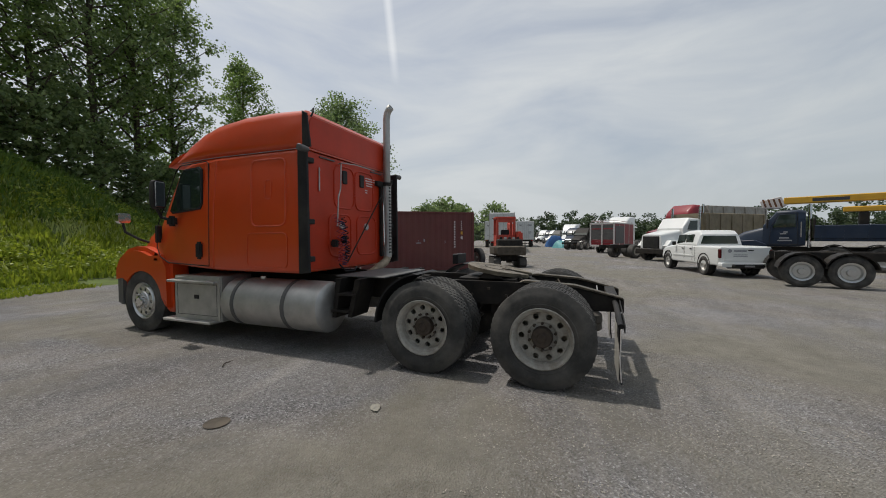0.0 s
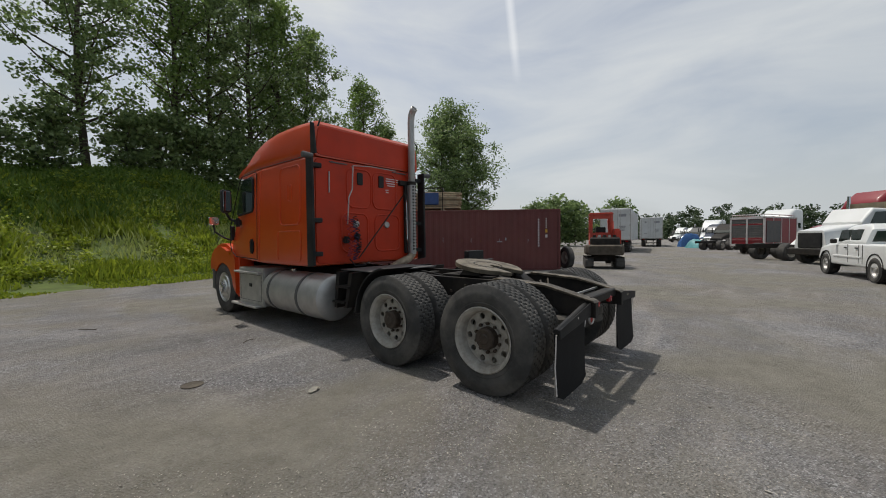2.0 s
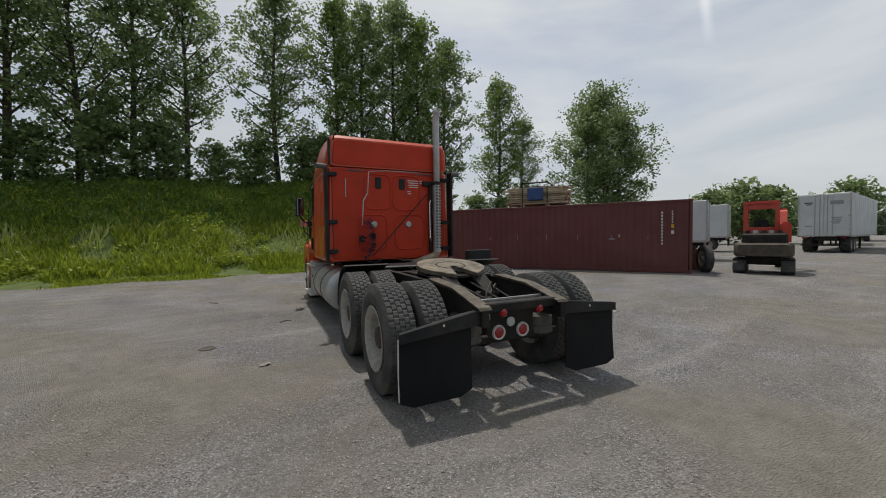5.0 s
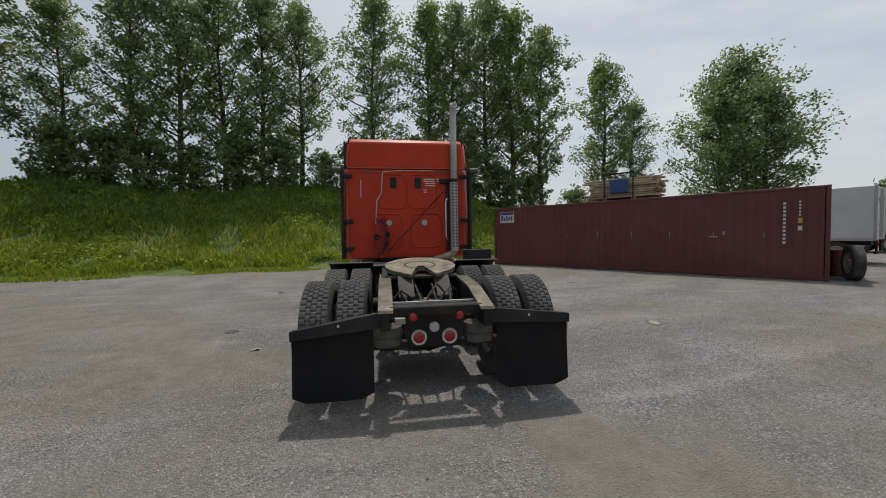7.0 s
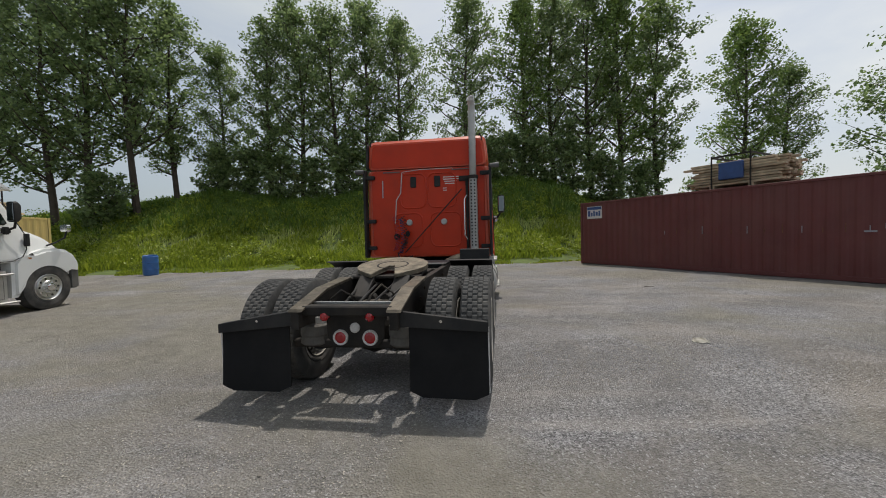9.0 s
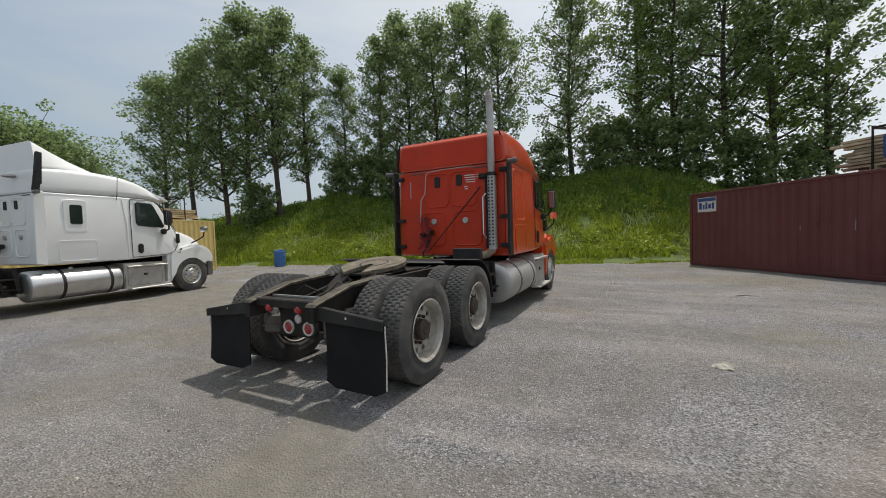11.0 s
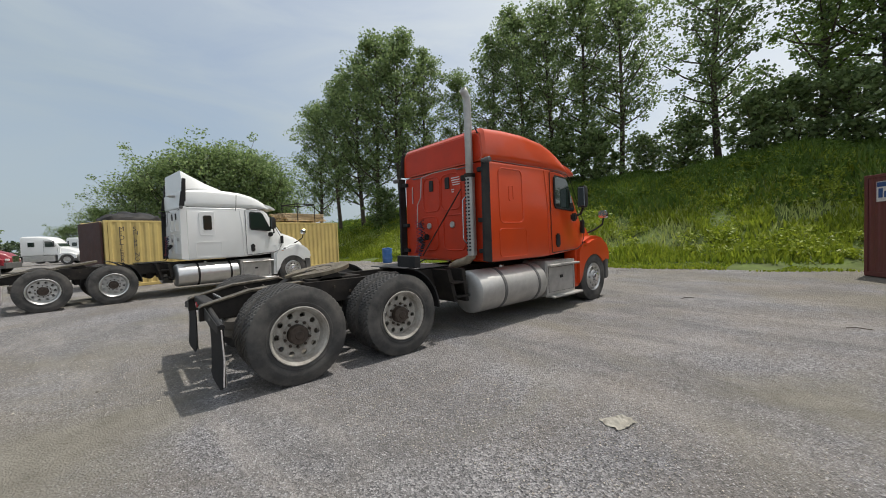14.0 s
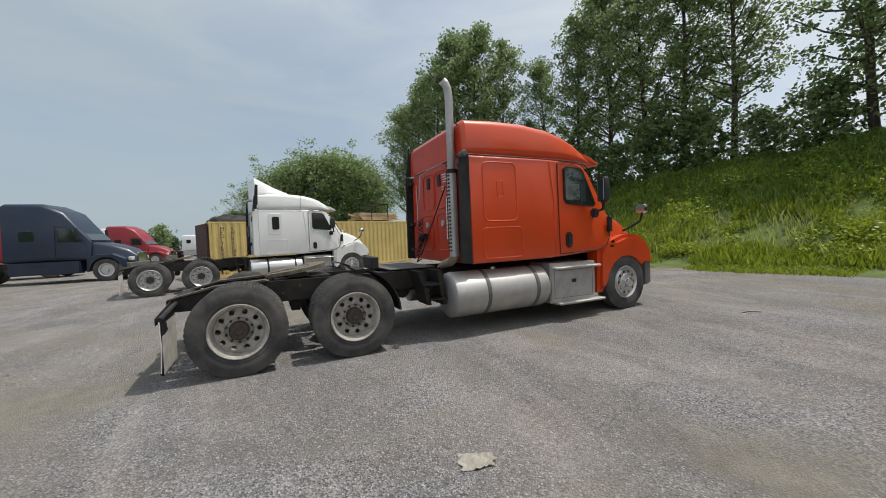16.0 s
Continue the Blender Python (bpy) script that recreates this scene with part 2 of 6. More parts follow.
def add_prism(bm, pts, lo, hi, axis="x", bevel=0.0, seg=1):
    """A prism over a polygon in the two other axes."""
    def put(a, b, c):
        return {"x": (c, a, b), "y": (a, c, b), "z": (a, b, c)}[axis]
    lo_v = [bm.verts.new(put(a, b, lo)) for a, b in pts]
    hi_v = [bm.verts.new(put(a, b, hi)) for a, b in pts]
    n = len(pts)
    caps = [bm.faces.new(lo_v), bm.faces.new(hi_v[::-1])]
    for i in range(n):
        bm.faces.new((lo_v[i], lo_v[(i + 1) % n], hi_v[(i + 1) % n], hi_v[i]))
    if bevel:
        bmesh.ops.bevel(bm, geom=[e for f in caps for e in f.edges], offset=bevel, segments=seg, affect="EDGES")
    return bm


def prism(pts, lo, hi, axis="x", bevel=0.0, seg=1):
    return add_prism(bmesh.new(), pts, lo, hi, axis, bevel, seg)


def add_tube(bm, pts, r, seg=10, closed_ends=True):
    """A round tube along points; r is a number or one for each point."""
    pts = [Vector(p) for p in pts]
    rs = r if isinstance(r, (list, tuple)) else [r] * len(pts)
    rings, side = [], None
    for i, p in enumerate(pts):
        d = (pts[min(i + 1, len(pts) - 1)] - pts[max(i - 1, 0)]).normalized()
        if side is None:
            side = d.cross(Vector((0, 0, 1)) if abs(d.z) < 0.9 else Vector((1, 0, 0))).normalized()
        side = (side - d * side.dot(d)).normalized()
        up = d.cross(side)
        rings.append([bm.verts.new(p + rs[i] * (math.cos(a) * side + math.sin(a) * up)) for a in (2 * math.pi * k / seg for k in range(seg))])
    for a, b in zip(rings, rings[1:]):
        for k in range(seg):
            bm.faces.new((a[k], a[(k + 1) % seg], b[(k + 1) % seg], b[k]))
    if closed_ends:
        bm.faces.new(rings[0][::-1])
        bm.faces.new(rings[-1])
    return bm


def tube(pts, r, seg=10, closed_ends=True):
    return add_tube(bmesh.new(), pts, r, seg, closed_ends)


def add_lathe(bm, profile, seg=48, axis="x", shift=None):
    """Turns (along, radius) points round an axis; shift(i, k) moves a point's radius."""
    rings = []
    for i, (a, r) in enumerate(profile):
        ring = []
        for k in range(seg):
            t = 2 * math.pi * k / seg
            rr = r + (shift(i, k) if shift else 0)
            c, s = rr * math.cos(t), rr * math.sin(t)
            ring.append(bm.verts.new({"x": (a, c, s), "y": (c, a, s), "z": (c, s, a)}[axis]))
        rings.append(ring)
    for a, b in zip(rings, rings[1:]):
        for k in range(seg):
            bm.faces.new((a[k], a[(k + 1) % seg], b[(k + 1) % seg], b[k]))
    return rings


def lathe(profile, seg=48, axis="x", cap=False, shift=None):
    bm = bmesh.new()
    rings = add_lathe(bm, profile, seg, axis, shift)
    if cap:
        bm.faces.new(rings[0])
        bm.faces.new(rings[-1])
    return bm


def rounded(w0, w1, z0, z1, r, n=4):
    """Outline of a rounded rectangle in x and z, from the lower left corner round."""
    out = []
    for cx, cz, a0 in ((w1 - r, z0 + r, -90), (w1 - r, z1 - r, 0), (w0 + r, z1 - r, 90), (w0 + r, z0 + r, 180)):
        for k in range(n + 1):
            a = radians(a0 + 90 * k / n)
            out.append((cx + r * math.cos(a), cz + r * math.sin(a)))
    return out


def loft(sections):
    """Skins outlines (y, [(x, z), ...]) of equal length, closed at both ends."""
    bm = bmesh.new()
    rings = [[bm.verts.new((x, y, z)) for x, z in pts] for y, pts in sections]
    n = len(rings[0])
    for a, b in zip(rings, rings[1:]):
        for k in range(n):
            bm.faces.new((a[k], a[(k + 1) % n], b[(k + 1) % n], b[k]))
    bm.faces.new(rings[0][::-1])
    bm.faces.new(rings[-1])
    return bm


def text_mesh(name, words, size, mat, parent, m, spacing=1.0):
    """Raised lettering in the built-in font, as a mesh."""
    cu = bpy.data.curves.new(name, "FONT")
    cu.body, cu.size, cu.extrude, cu.space_line = words, size, 0.002, spacing
    tmp = new(name, cu)
    me = bpy.data.meshes.new_from_object(tmp.evaluated_get(bpy.context.evaluated_depsgraph_get()))
    bpy.data.objects.remove(tmp)
    me.materials.append(mat)
    ob = new(name, me)
    ob.parent = parent
    ob.matrix_basis = m
    return ob

# ---- ground, bank and trees ----
def smooth01(a):
    a = max(0.0, min(1.0, a))
    return a * a * (3 - 2 * a)


def ground_z(x, y):
    """The yard is level but for slow swells far from the trucks."""
    return 0.10 * noise.noise(Vector((x * 0.03, y * 0.03, 2))) * smooth01((math.hypot(x, y) - 60) / 60)


BANK = [(-90, 6), (-50, 7.5), (-34, 8.6), (-22, 10.0), (-17, 10.9), (-12, 12.0), (-7, 13.0), (-2, 13.4), (1, 13.9), (5, 15.1), (12, 18.5), (26, 26), (60, 40)]


def bank_foot(x):
    for (x0, y0), (x1, y1) in zip(BANK, BANK[1:]):
        if x0 <= x <= x1:
            return y0 + (y1 - y0) * (x - x0) / (x1 - x0)
    return 30.0


def bank_z(x, d):
    """Height of the bank at d metres behind its foot."""
    top = (4.7 + 0.40 * math.sin(x * 0.21 + 1.2) + 0.25 * math.sin(x * 0.6)) * (1 - 0.30 * smooth01((-x - 19) / 12)) * (1 - 0.35 * smooth01((x - 5) / 7))
    return top * smooth01((d - 0.3) / 11.5) ** 0.9 + 0.10 * noise.noise(Vector((x * 0.7, d * 0.7, 3))) * smooth01(d / 2)


gravel = bpy.data.materials.new("gravel_yard")
gravel.use_nodes = True
gn, gl = gravel.node_tree.nodes, gravel.node_tree.links
gb = gn["Principled BSDF"]
gb.inputs["Roughness"].default_value = 0.95
geo_pos = gn.new("ShaderNodeTexCoord")


def g_noise(scale, detail, rough=0.6, distortion=0.0):
    n = gn.new("ShaderNodeTexNoise")
    n.inputs["Scale"].default_value, n.inputs["Detail"].default_value = scale, detail
    n.inputs["Roughness"].default_value, n.inputs["Distortion"].default_value = rough, distortion
    gl.new(geo_pos.outputs["Object"], n.inputs["Vector"])
    return n.outputs["Fac"]


def g_ramp(fac, p0, c0, p1, c1):
    r = gn.new("ShaderNodeValToRGB")
    r.color_ramp.elements[0].position, r.color_ramp.elements[0].color = p0, (*c0, 1)
    r.color_ramp.elements[1].position, r.color_ramp.elements[1].color = p1, (*c1, 1)
    gl.new(fac, r.inputs[0])
    return r.outputs[0]


def g_mix(fac, a, b, mode="MIX"):
    m = gn.new("ShaderNodeMix")
    m.data_type, m.blend_type = "RGBA", mode
    for s, v in (("Factor", fac), ("A", a), ("B", b)):
        if isinstance(v, (int, float)):
            m.inputs[s].default_value = v
        elif isinstance(v, tuple):
            m.inputs[s].default_value = (*v, 1)
        else:
            gl.new(v, m.inputs[s])
    return m.outputs["Result"]


stone = gn.new("ShaderNodeTexVoronoi")
stone.inputs["Scale"].default_value = 70.0
gl.new(geo_pos.outputs["Object"], stone.inputs["Vector"])
grit = gn.new("ShaderNodeTexVoronoi")
grit.inputs["Scale"].default_value = 95.0
gl.new(geo_pos.outputs["Object"], grit.inputs["Vector"])
chips = g_ramp(stone.outputs["Color"], 0.1, (0.045, 0.045, 0.047), 0.95, (0.40, 0.39, 0.375))
fines = g_ramp(grit.outputs["Color"], 0.1, (0.065, 0.062, 0.060), 0.9, (0.31, 0.30, 0.285))
packed = g_ramp(g_noise(5.0, 8), 0.35, (0.155, 0.147, 0.135), 0.7, (0.235, 0.222, 0.200))
loose = g_ramp(g_noise(0.42, 8, 0.66, 0.6), 0.46, (0, 0, 0), 0.54, (1, 1, 1))
mixed = g_mix(loose, g_mix(0.55, packed, fines), g_mix(0.75, fines, chips))
tan = g_ramp(g_noise(0.33, 5, 0.6, 1.0), 0.46, (0, 0, 0), 0.64, (0.80, 0.80, 0.80))
mixed = g_mix(tan, mixed, g_ramp(g_noise(9.0, 6), 0.3, (0.17, 0.15, 0.12), 0.7, (0.225, 0.20, 0.165)))
damp = g_ramp(g_noise(0.55, 7, 0.7, 0.8), 0.54, (0, 0, 0), 0.68, (0.38, 0.38, 0.38))
mixed = g_mix(damp, mixed, (0.085, 0.082, 0.08))
bend = gn.new("ShaderNodeMapping")
bend.inputs["Rotation"].default_value, bend.inputs["Scale"].default_value = (0, 0, radians(24)), (0.30, 1.1, 1.0)
gl.new(geo_pos.outputs["Object"], bend.inputs["Vector"])
track = gn.new("ShaderNodeTexNoise")
track.inputs["Scale"].default_value, track.inputs["Detail"].default_value, track.inputs["Distortion"].default_value = 0.8, 9.0, 2.2
gl.new(bend.outputs[0], track.inputs["Vector"])
mixed = g_mix(g_ramp(track.outputs["Fac"], 0.50, (0, 0, 0), 0.66, (0.45, 0.45, 0.45)), mixed, (0.31, 0.288, 0.255))
mixed = g_mix(g_ramp(track.outputs["Fac"], 0.30, (0.28, 0.28, 0.28), 0.44, (0, 0, 0)), mixed, (0.11, 0.107, 0.107))
mixed = g_mix(1.0, mixed, g_ramp(g_noise(26.0, 6, 0.7), 0.25, (0.52, 0.52, 0.52), 0.75, (1.42, 1.42, 1.42)), "MULTIPLY")
swing = gn.new("ShaderNodeMapping")
swing.inputs["Location"].default_value = (-2.5, -10.5, 0)
gl.new(geo_pos.outputs["Object"], swing.inputs["Vector"])
ruts = gn.new("ShaderNodeTexWave")
ruts.wave_type, ruts.rings_direction = "RINGS", "Z"
for key, value in (("Scale", 0.16), ("Distortion", 9.0), ("Detail", 9.0), ("Detail Scale", 0.6), ("Detail Roughness", 0.85)):
    ruts.inputs[key].default_value = value
gl.new(swing.outputs[0], ruts.inputs["Vector"])
mixed = g_mix(0.36, mixed, g_ramp(ruts.outputs["Fac"], 0.25, (0.78, 0.78, 0.79), 0.80, (1.22, 1.20, 1.16)), "MULTIPLY")
pale = gn.new("ShaderNodeTexVoronoi")
pale.inputs["Scale"].default_value = 92.0
gl.new(geo_pos.outputs["Object"], pale.inputs["Vector"])
mixed = g_mix(g_ramp(pale.outputs["Color"], 0.78, (0, 0, 0), 0.88, (0.7, 0.7, 0.7)), mixed, (0.46, 0.45, 0.43))
mixed = g_mix(1.0, mixed, (1.05, 1.05, 1.11), "MULTIPLY")
# dust and trodden clay lying over the stones in broad patches, with darker damp spots
dust = g_ramp(g_noise(0.24, 9, 0.62, 0.7), 0.47, (0, 0, 0), 0.60, (0.82, 0.82, 0.82))
mixed = g_mix(dust, mixed, g_ramp(g_noise(3.0, 9, 0.7), 0.30, (0.152, 0.138, 0.108), 0.70, (0.265, 0.247, 0.202)))
spots = g_ramp(g_noise(0.75, 8, 0.68, 0.5), 0.60, (0, 0, 0), 0.72, (0.40, 0.40, 0.40))
mixed = g_mix(spots, mixed, (0.085, 0.080, 0.074))
gl.new(mixed, gb.inputs["Base Color"])
gbump = gn.new("ShaderNodeBump")
gbump.inputs["Strength"].default_value, gbump.inputs["Distance"].default_value = 1.0, 0.018
high = gn.new("ShaderNodeMath")
high.operation = "ADD"
gl.new(stone.outputs["Distance"], high.inputs[0])
gl.new(g_noise(70.0, 5), high.inputs[1])
gl.new(high.outputs[0], gbump.inputs["Height"])
gl.new(gbump.outputs[0], gb.inputs["Normal"])

verts, faces = [], []
rings = [0.0] + [0.35 * k for k in range(1, 60)] + [21 + 2.2 * k for k in range(1, 30)] + [100, 140, 200, 300, 450, 700, 1100]
SEG = 160
for r in rings:
    for k in range(SEG):
        a = 2 * math.pi * k / SEG
        x, y = r * math.cos(a), r * math.sin(a)
        low = 0.018 * noise.noise(Vector((x * 0.7, y * 0.7, 0))) + 0.008 * noise.noise(Vector((x * 2.3, y * 2.3, 5)))
        near = math.hypot(x, y - 2.6)
        verts.append((x, y, ground_z(x, y) + low * smooth01((near - 2) / 4) - 0.004))
for i in range(len(rings) - 1):
    for k in range(SEG):
        faces.append((i * SEG + k, i * SEG + (k + 1) % SEG, (i + 1) * SEG + (k + 1) % SEG, (i + 1) * SEG + k))
me = bpy.data.meshes.new("ground")
me.from_pydata(verts, [], faces)
me.polygons.foreach_set("use_smooth", [True] * len(faces))
me.materials.append(gravel)
ground = tagged(new("ground", me), "grey crushed-gravel yard with dusty and damp patches", "ground", kind="structure")

SOIL = material("weedy_soil", (0.085, 0.12, 0.025), 0.95, 0, 0.35, 2.0, 0.3, 20, (0.10, 0.085, 0.05), 0.3)
verts, faces = [], []
XS = [-90 + 1.25 * k for k in range(121)]
DS = [-0.4 + 0.6 * k for k in range(26)] + [18, 28, 60]
for x in XS:
    for d in DS:
        y = bank_foot(x) + d + 0.25 * math.sin(x * 1.7)
        verts.append((x, y, max(bank_z(x, d), ground_z(x, y) - 0.05) + (0.012 if d > -0.2 else -0.08) + min(0.0, ground_z(x, y))))
nd = len(DS)
for i in range(len(XS) - 1):
    for j in range(nd - 1):
        faces.append((i * nd + j, (i + 1) * nd + j, (i + 1) * nd + j + 1, i * nd + j + 1))
me = bpy.data.meshes.new("bank")
me.from_pydata(verts, [], faces)
me.polygons.foreach_set("use_smooth", [True] * len(faces))
me.materials.append(SOIL)
bank = tagged(new("embankment", me), "earth bank overgrown with tall green weeds", "embankment", kind="structure")


def leaf_material(name, dark, light, through_amount=0.35):
    m = bpy.data.materials.new(name)
    m.use_nodes = True
    n, l = m.node_tree.nodes, m.node_tree.links
    b = n["Principled BSDF"]
    b.inputs["Roughness"].default_value = 0.5
    info = n.new("ShaderNodeNewGeometry")
    ramp = n.new("ShaderNodeValToRGB")
    ramp.color_ramp.elements[0].color, ramp.color_ramp.elements[1].color = (*dark, 1), (*light, 1)
    l.new(info.outputs["Random Per Island"], ramp.inputs[0])
    l.new(ramp.outputs[0], b.inputs["Base Color"])
    tr, mix = n.new("ShaderNodeBsdfTranslucent"), n.new("ShaderNodeMixShader")
    l.new(ramp.outputs[0], tr.inputs["Color"])
    mix.inputs[0].default_value = through_amount
    l.new(b.outputs[0], mix.inputs[1])
    l.new(tr.outputs[0], mix.inputs[2])
    l.new(mix.outputs[0], n["Material Output"].inputs["Surface"])
    return m


LEAF = leaf_material("poplar_leaves", (0.10, 0.155, 0.060), (0.29, 0.38, 0.145), 0.52)
LEAF_LIGHT = leaf_material("light_leaves", (0.10, 0.165, 0.042), (0.24, 0.34, 0.085), 0.48)
WEED = leaf_material("weed_green", (0.15, 0.215, 0.018), (0.40, 0.46, 0.050), 0.45)
WEED_DARK = leaf_material("weed_dark", (0.085, 0.155, 0.022), (0.18, 0.27, 0.04), 0.42)
WEED_PALE = leaf_material("weed_pale", (0.30, 0.36, 0.09), (0.52, 0.56, 0.20), 0.4)
BARK = material("grey_brown_bark", (0.075, 0.060, 0.045), 0.9, 0, 0.3, 5, 0.4, 30)


def leaf_cloud(centres, radii, count, size, rng):
    """Vertices and faces of loose folded leaves round the given clump centres."""
    c = np.array(centres)
    pick = rng.integers(0, len(c), count)
    off = rng.normal(0, 1, (count, 3))
    off /= np.maximum(1e-6, np.linalg.norm(off, axis=1))[:, None]
    off *= (rng.random(count) ** 0.42)[:, None] * np.array(radii)[pick][:, None]
    p = c[pick] + off * np.array((1, 1, 0.8))
    a = rng.normal(0, 1, (count, 3))
    a[:, 2] *= 0.55
    a /= np.linalg.norm(a, axis=1)[:, None]
    b = np.cross(a, rng.normal(0, 1, (count, 3)))
    b /= np.maximum(1e-6, np.linalg.norm(b, axis=1))[:, None]
    s = (size * (0.6 + 0.8 * rng.random(count)))[:, None]
    v = np.stack([p - a * s * 0.5, p + b * s * 0.34, p + a * s * 0.5, p - b * s * 0.34], 1).reshape(-1, 3)
    f = np.arange(count * 4).reshape(-1, 4)
    return v, f


def tree(name, label, height, spread, seed, leaves, leaf_size, leaf_mat, lean=0.0, bare=0.16, shape="poplar", n_limb=48):
    """A tree at the origin: tapered trunk, rising limbs, and clumps of single leaves."""
    rng = np.random.default_rng(seed)
    root = thing(name, label, "tree")
    bm = bmesh.new()
    stems = []
    trunk = [(lean * height * f * f + 0.10 * math.sin(5 * f + seed), 0.10 * math.cos(4 * f + seed), height * 0.93 * f) for f in [k / 9 for k in range(10)]]
    add_tube(bm, trunk, [0.012 * height * (1 - 0.94 * k / 9) + 0.008 for k in range(10)], 8)
    centres, radii = [], []
    for k in range(n_limb):
        f = bare + (0.97 - bare) * (k + rng.random()) / n_limb
        base = Vector(trunk[min(9, int(f * 9))]).lerp(Vector(trunk[min(9, int(f * 9) + 1)]), f * 9 % 1)
        ang = k * 2.4 + rng.random() * 1.2
        if shape == "poplar":
            reach = spread * (0.55 + 0.5 * math.sin(math.pi * min(1, f * 1.05)) ** 0.8) * (0.75 + 0.5 * rng.random()) * (1.0 if f < 0.75 else 1.5 * (1.08 - f) + 0.25)
            rise = 0.75
        else:
            reach = spread * math.sqrt(max(0.04, 1 - (2 * (f - bare) / (1 - bare) - 0.85) ** 2 * 0.85)) * (0.8 + 0.35 * rng.random())
            rise = 0.45
        tip = base + Vector((math.cos(ang) * reach, math.sin(ang) * reach, reach * rise * (0.7 + 0.6 * rng.random())))
        mid = base.lerp(tip, 0.5) + Vector((0, 0, -0.08 * reach))
        add_tube(bm, [base, mid, tip], [0.004 * height * (1.1 - f) + 0.010, 0.0025 * height * (1.1 - f) + 0.008, 0.006], 5)
        for q in range(5):
            g = 0.28 + 0.18 * q
            c = base.lerp(tip, min(1.05, g)) + Vector(rng.normal(0, 0.10 * spread, 3))
            centres.append(tuple(c))
            radii.append(spread * (0.15 + 0.22 * rng.random()))
    part("trunk", bm, BARK, root)
    v, f = leaf_cloud(centres, radii, leaves, leaf_size, rng)
    me = bpy.data.meshes.new("crown")
    me.from_pydata(v.tolist(), [], f.tolist())
    me.materials.append(leaf_mat)
    crown = new("crown", me)
    crown.parent = root
    return root


def stand(proto, x, y, turn, size, z=None):
    d = y - bank_foot(x)
    zz = z if z is not None else (bank_z(x, d) if d > 0 else ground_z(x, y)) - 0.05
    ob = copy_thing(proto, pose(x, y, zz, 0, 0, turn))
    ob.scale = (size, size, size)
    return ob


POPLAR = "tall poplar with dark green leaves on the bank"
protos = [tree("poplar_tree", POPLAR, 9.0, 1.30 + 0.12 * (k % 2), 11 + k, 12500, 0.105, LEAF if k != 2 else LEAF_LIGHT, 0.02 * (k - 1), 0.14 + 0.03 * k, n_limb=46) for k in range(4)]
shrub = tree("shrub", "dense green shrub growing among the trunks", 2.4, 1.0, 61, 3600, 0.14, LEAF, 0.0, 0.02, "round")
broad2 = tree("broadleaf_tree", "leafy light green tree standing beyond the container", 9.0, 2.0, 47, 15000, 0.13, LEAF, 0.0, 0.03)
grove = tree("broadleaf_tree", "dense green tree with leaves down to the ground", 5.0, 1.75, 83, 15000, 0.11, LEAF, 0.0, 0.0, "poplar", 70)
TREES = [
    # (kind, x, y, turn, height of the top)
    (1, -33.0, 14.6, 70, 16.0), (3, -30.0, 15.2, 10, 17.6), (0, -26.8, 16.0, 200, 18.6), (1, -24.4, 16.6, 130, 20.0), (3, -22.3, 17.4, 0, 19.4), (0, -21.6, 20.0, 150, 18.4), (1, -20.2, 23.0, 40, 16.6),
    (0, -16.4, 23.6, 110, 18.6), (3, -13.8, 24.0, 200, 20.0), (1, -11.4, 24.2, 300, 19.4), (0, -8.7, 24.5, 35, 19.8), (3, -6.4, 25.0, 80, 18.8),
    (1, -1.0, 26.0, 160, 20.2), (2, 3.2, 26.7, 15, 20.4), (0, 5.6, 27.2, 120, 20.4), (1, 8.6, 28.0, 190, 22.2), (2, 10.9, 28.5, 330, 21.4), (0, 14.2, 29.3, 90, 20.4),
    (2, 21.5, 31.0, 45, 19.0), (1, 24.8, 31.0, 135, 14.8),
]
for x, y, turn, top in ((-55.0, 17.0, 30, 12.0), (-55.5, 14.5, 200, 15.5), (-56.5, 11.0, 140, 16.6), (-57.5, 7.6, 250, 16.2), (-58.5, 4.0, 80, 14.6), (-59.0, 0.2, 10, 11.4), (-59.5, -3.6, 190, 7.2), (-60.0, -6.5, 60, 4.8)):
    stand(grove, x, y, turn, top / 5.3, 0.0)
for k, x, y, turn, top in TREES:
    stand(protos[k], x, y, turn, (top * 1.06 - bank_z(x, y - bank_foot(x))) / 9.1)
for x, y, turn, top in ((36.0, 31.8, 0, 18.6), (38.4, 31.6, 80, 21.4), (40.8, 31.2, 200, 17.4)):
    stand(broad2, x, y, turn, top / 8.8, 0.0)
for k, (x, y, size) in enumerate(((-23.0, 16.0, 1.5), (-19.4, 21.4, 1.5), (-17.6, 22.6, 1.6), (-15.0, 22.8, 1.6), (-12.6, 23.2, 1.5), (-10.0, 23.4, 1.7), (-7.4, 23.8, 1.6), (-4.6, 24.2, 1.2), (-2.4, 25.0, 1.5), (0.8, 25.4, 1.5), (2.4, 25.8, 1.6), (4.4, 26.0, 1.6), (6.8, 26.4, 1.8), (9.6, 27.2, 1.7), (12.4, 28.0, 1.6), (17.6, 29.4, 1.5), (21.0, 30.0, 1.6))):
    stand(shrub, x, y, 50 * k, size)
for o in (*protos, broad2, shrub, grove):
    for c in (*o.children_recursive, o):
        bpy.data.objects.remove(c)

# weeds and grass on the bank
rng = np.random.default_rng(5)


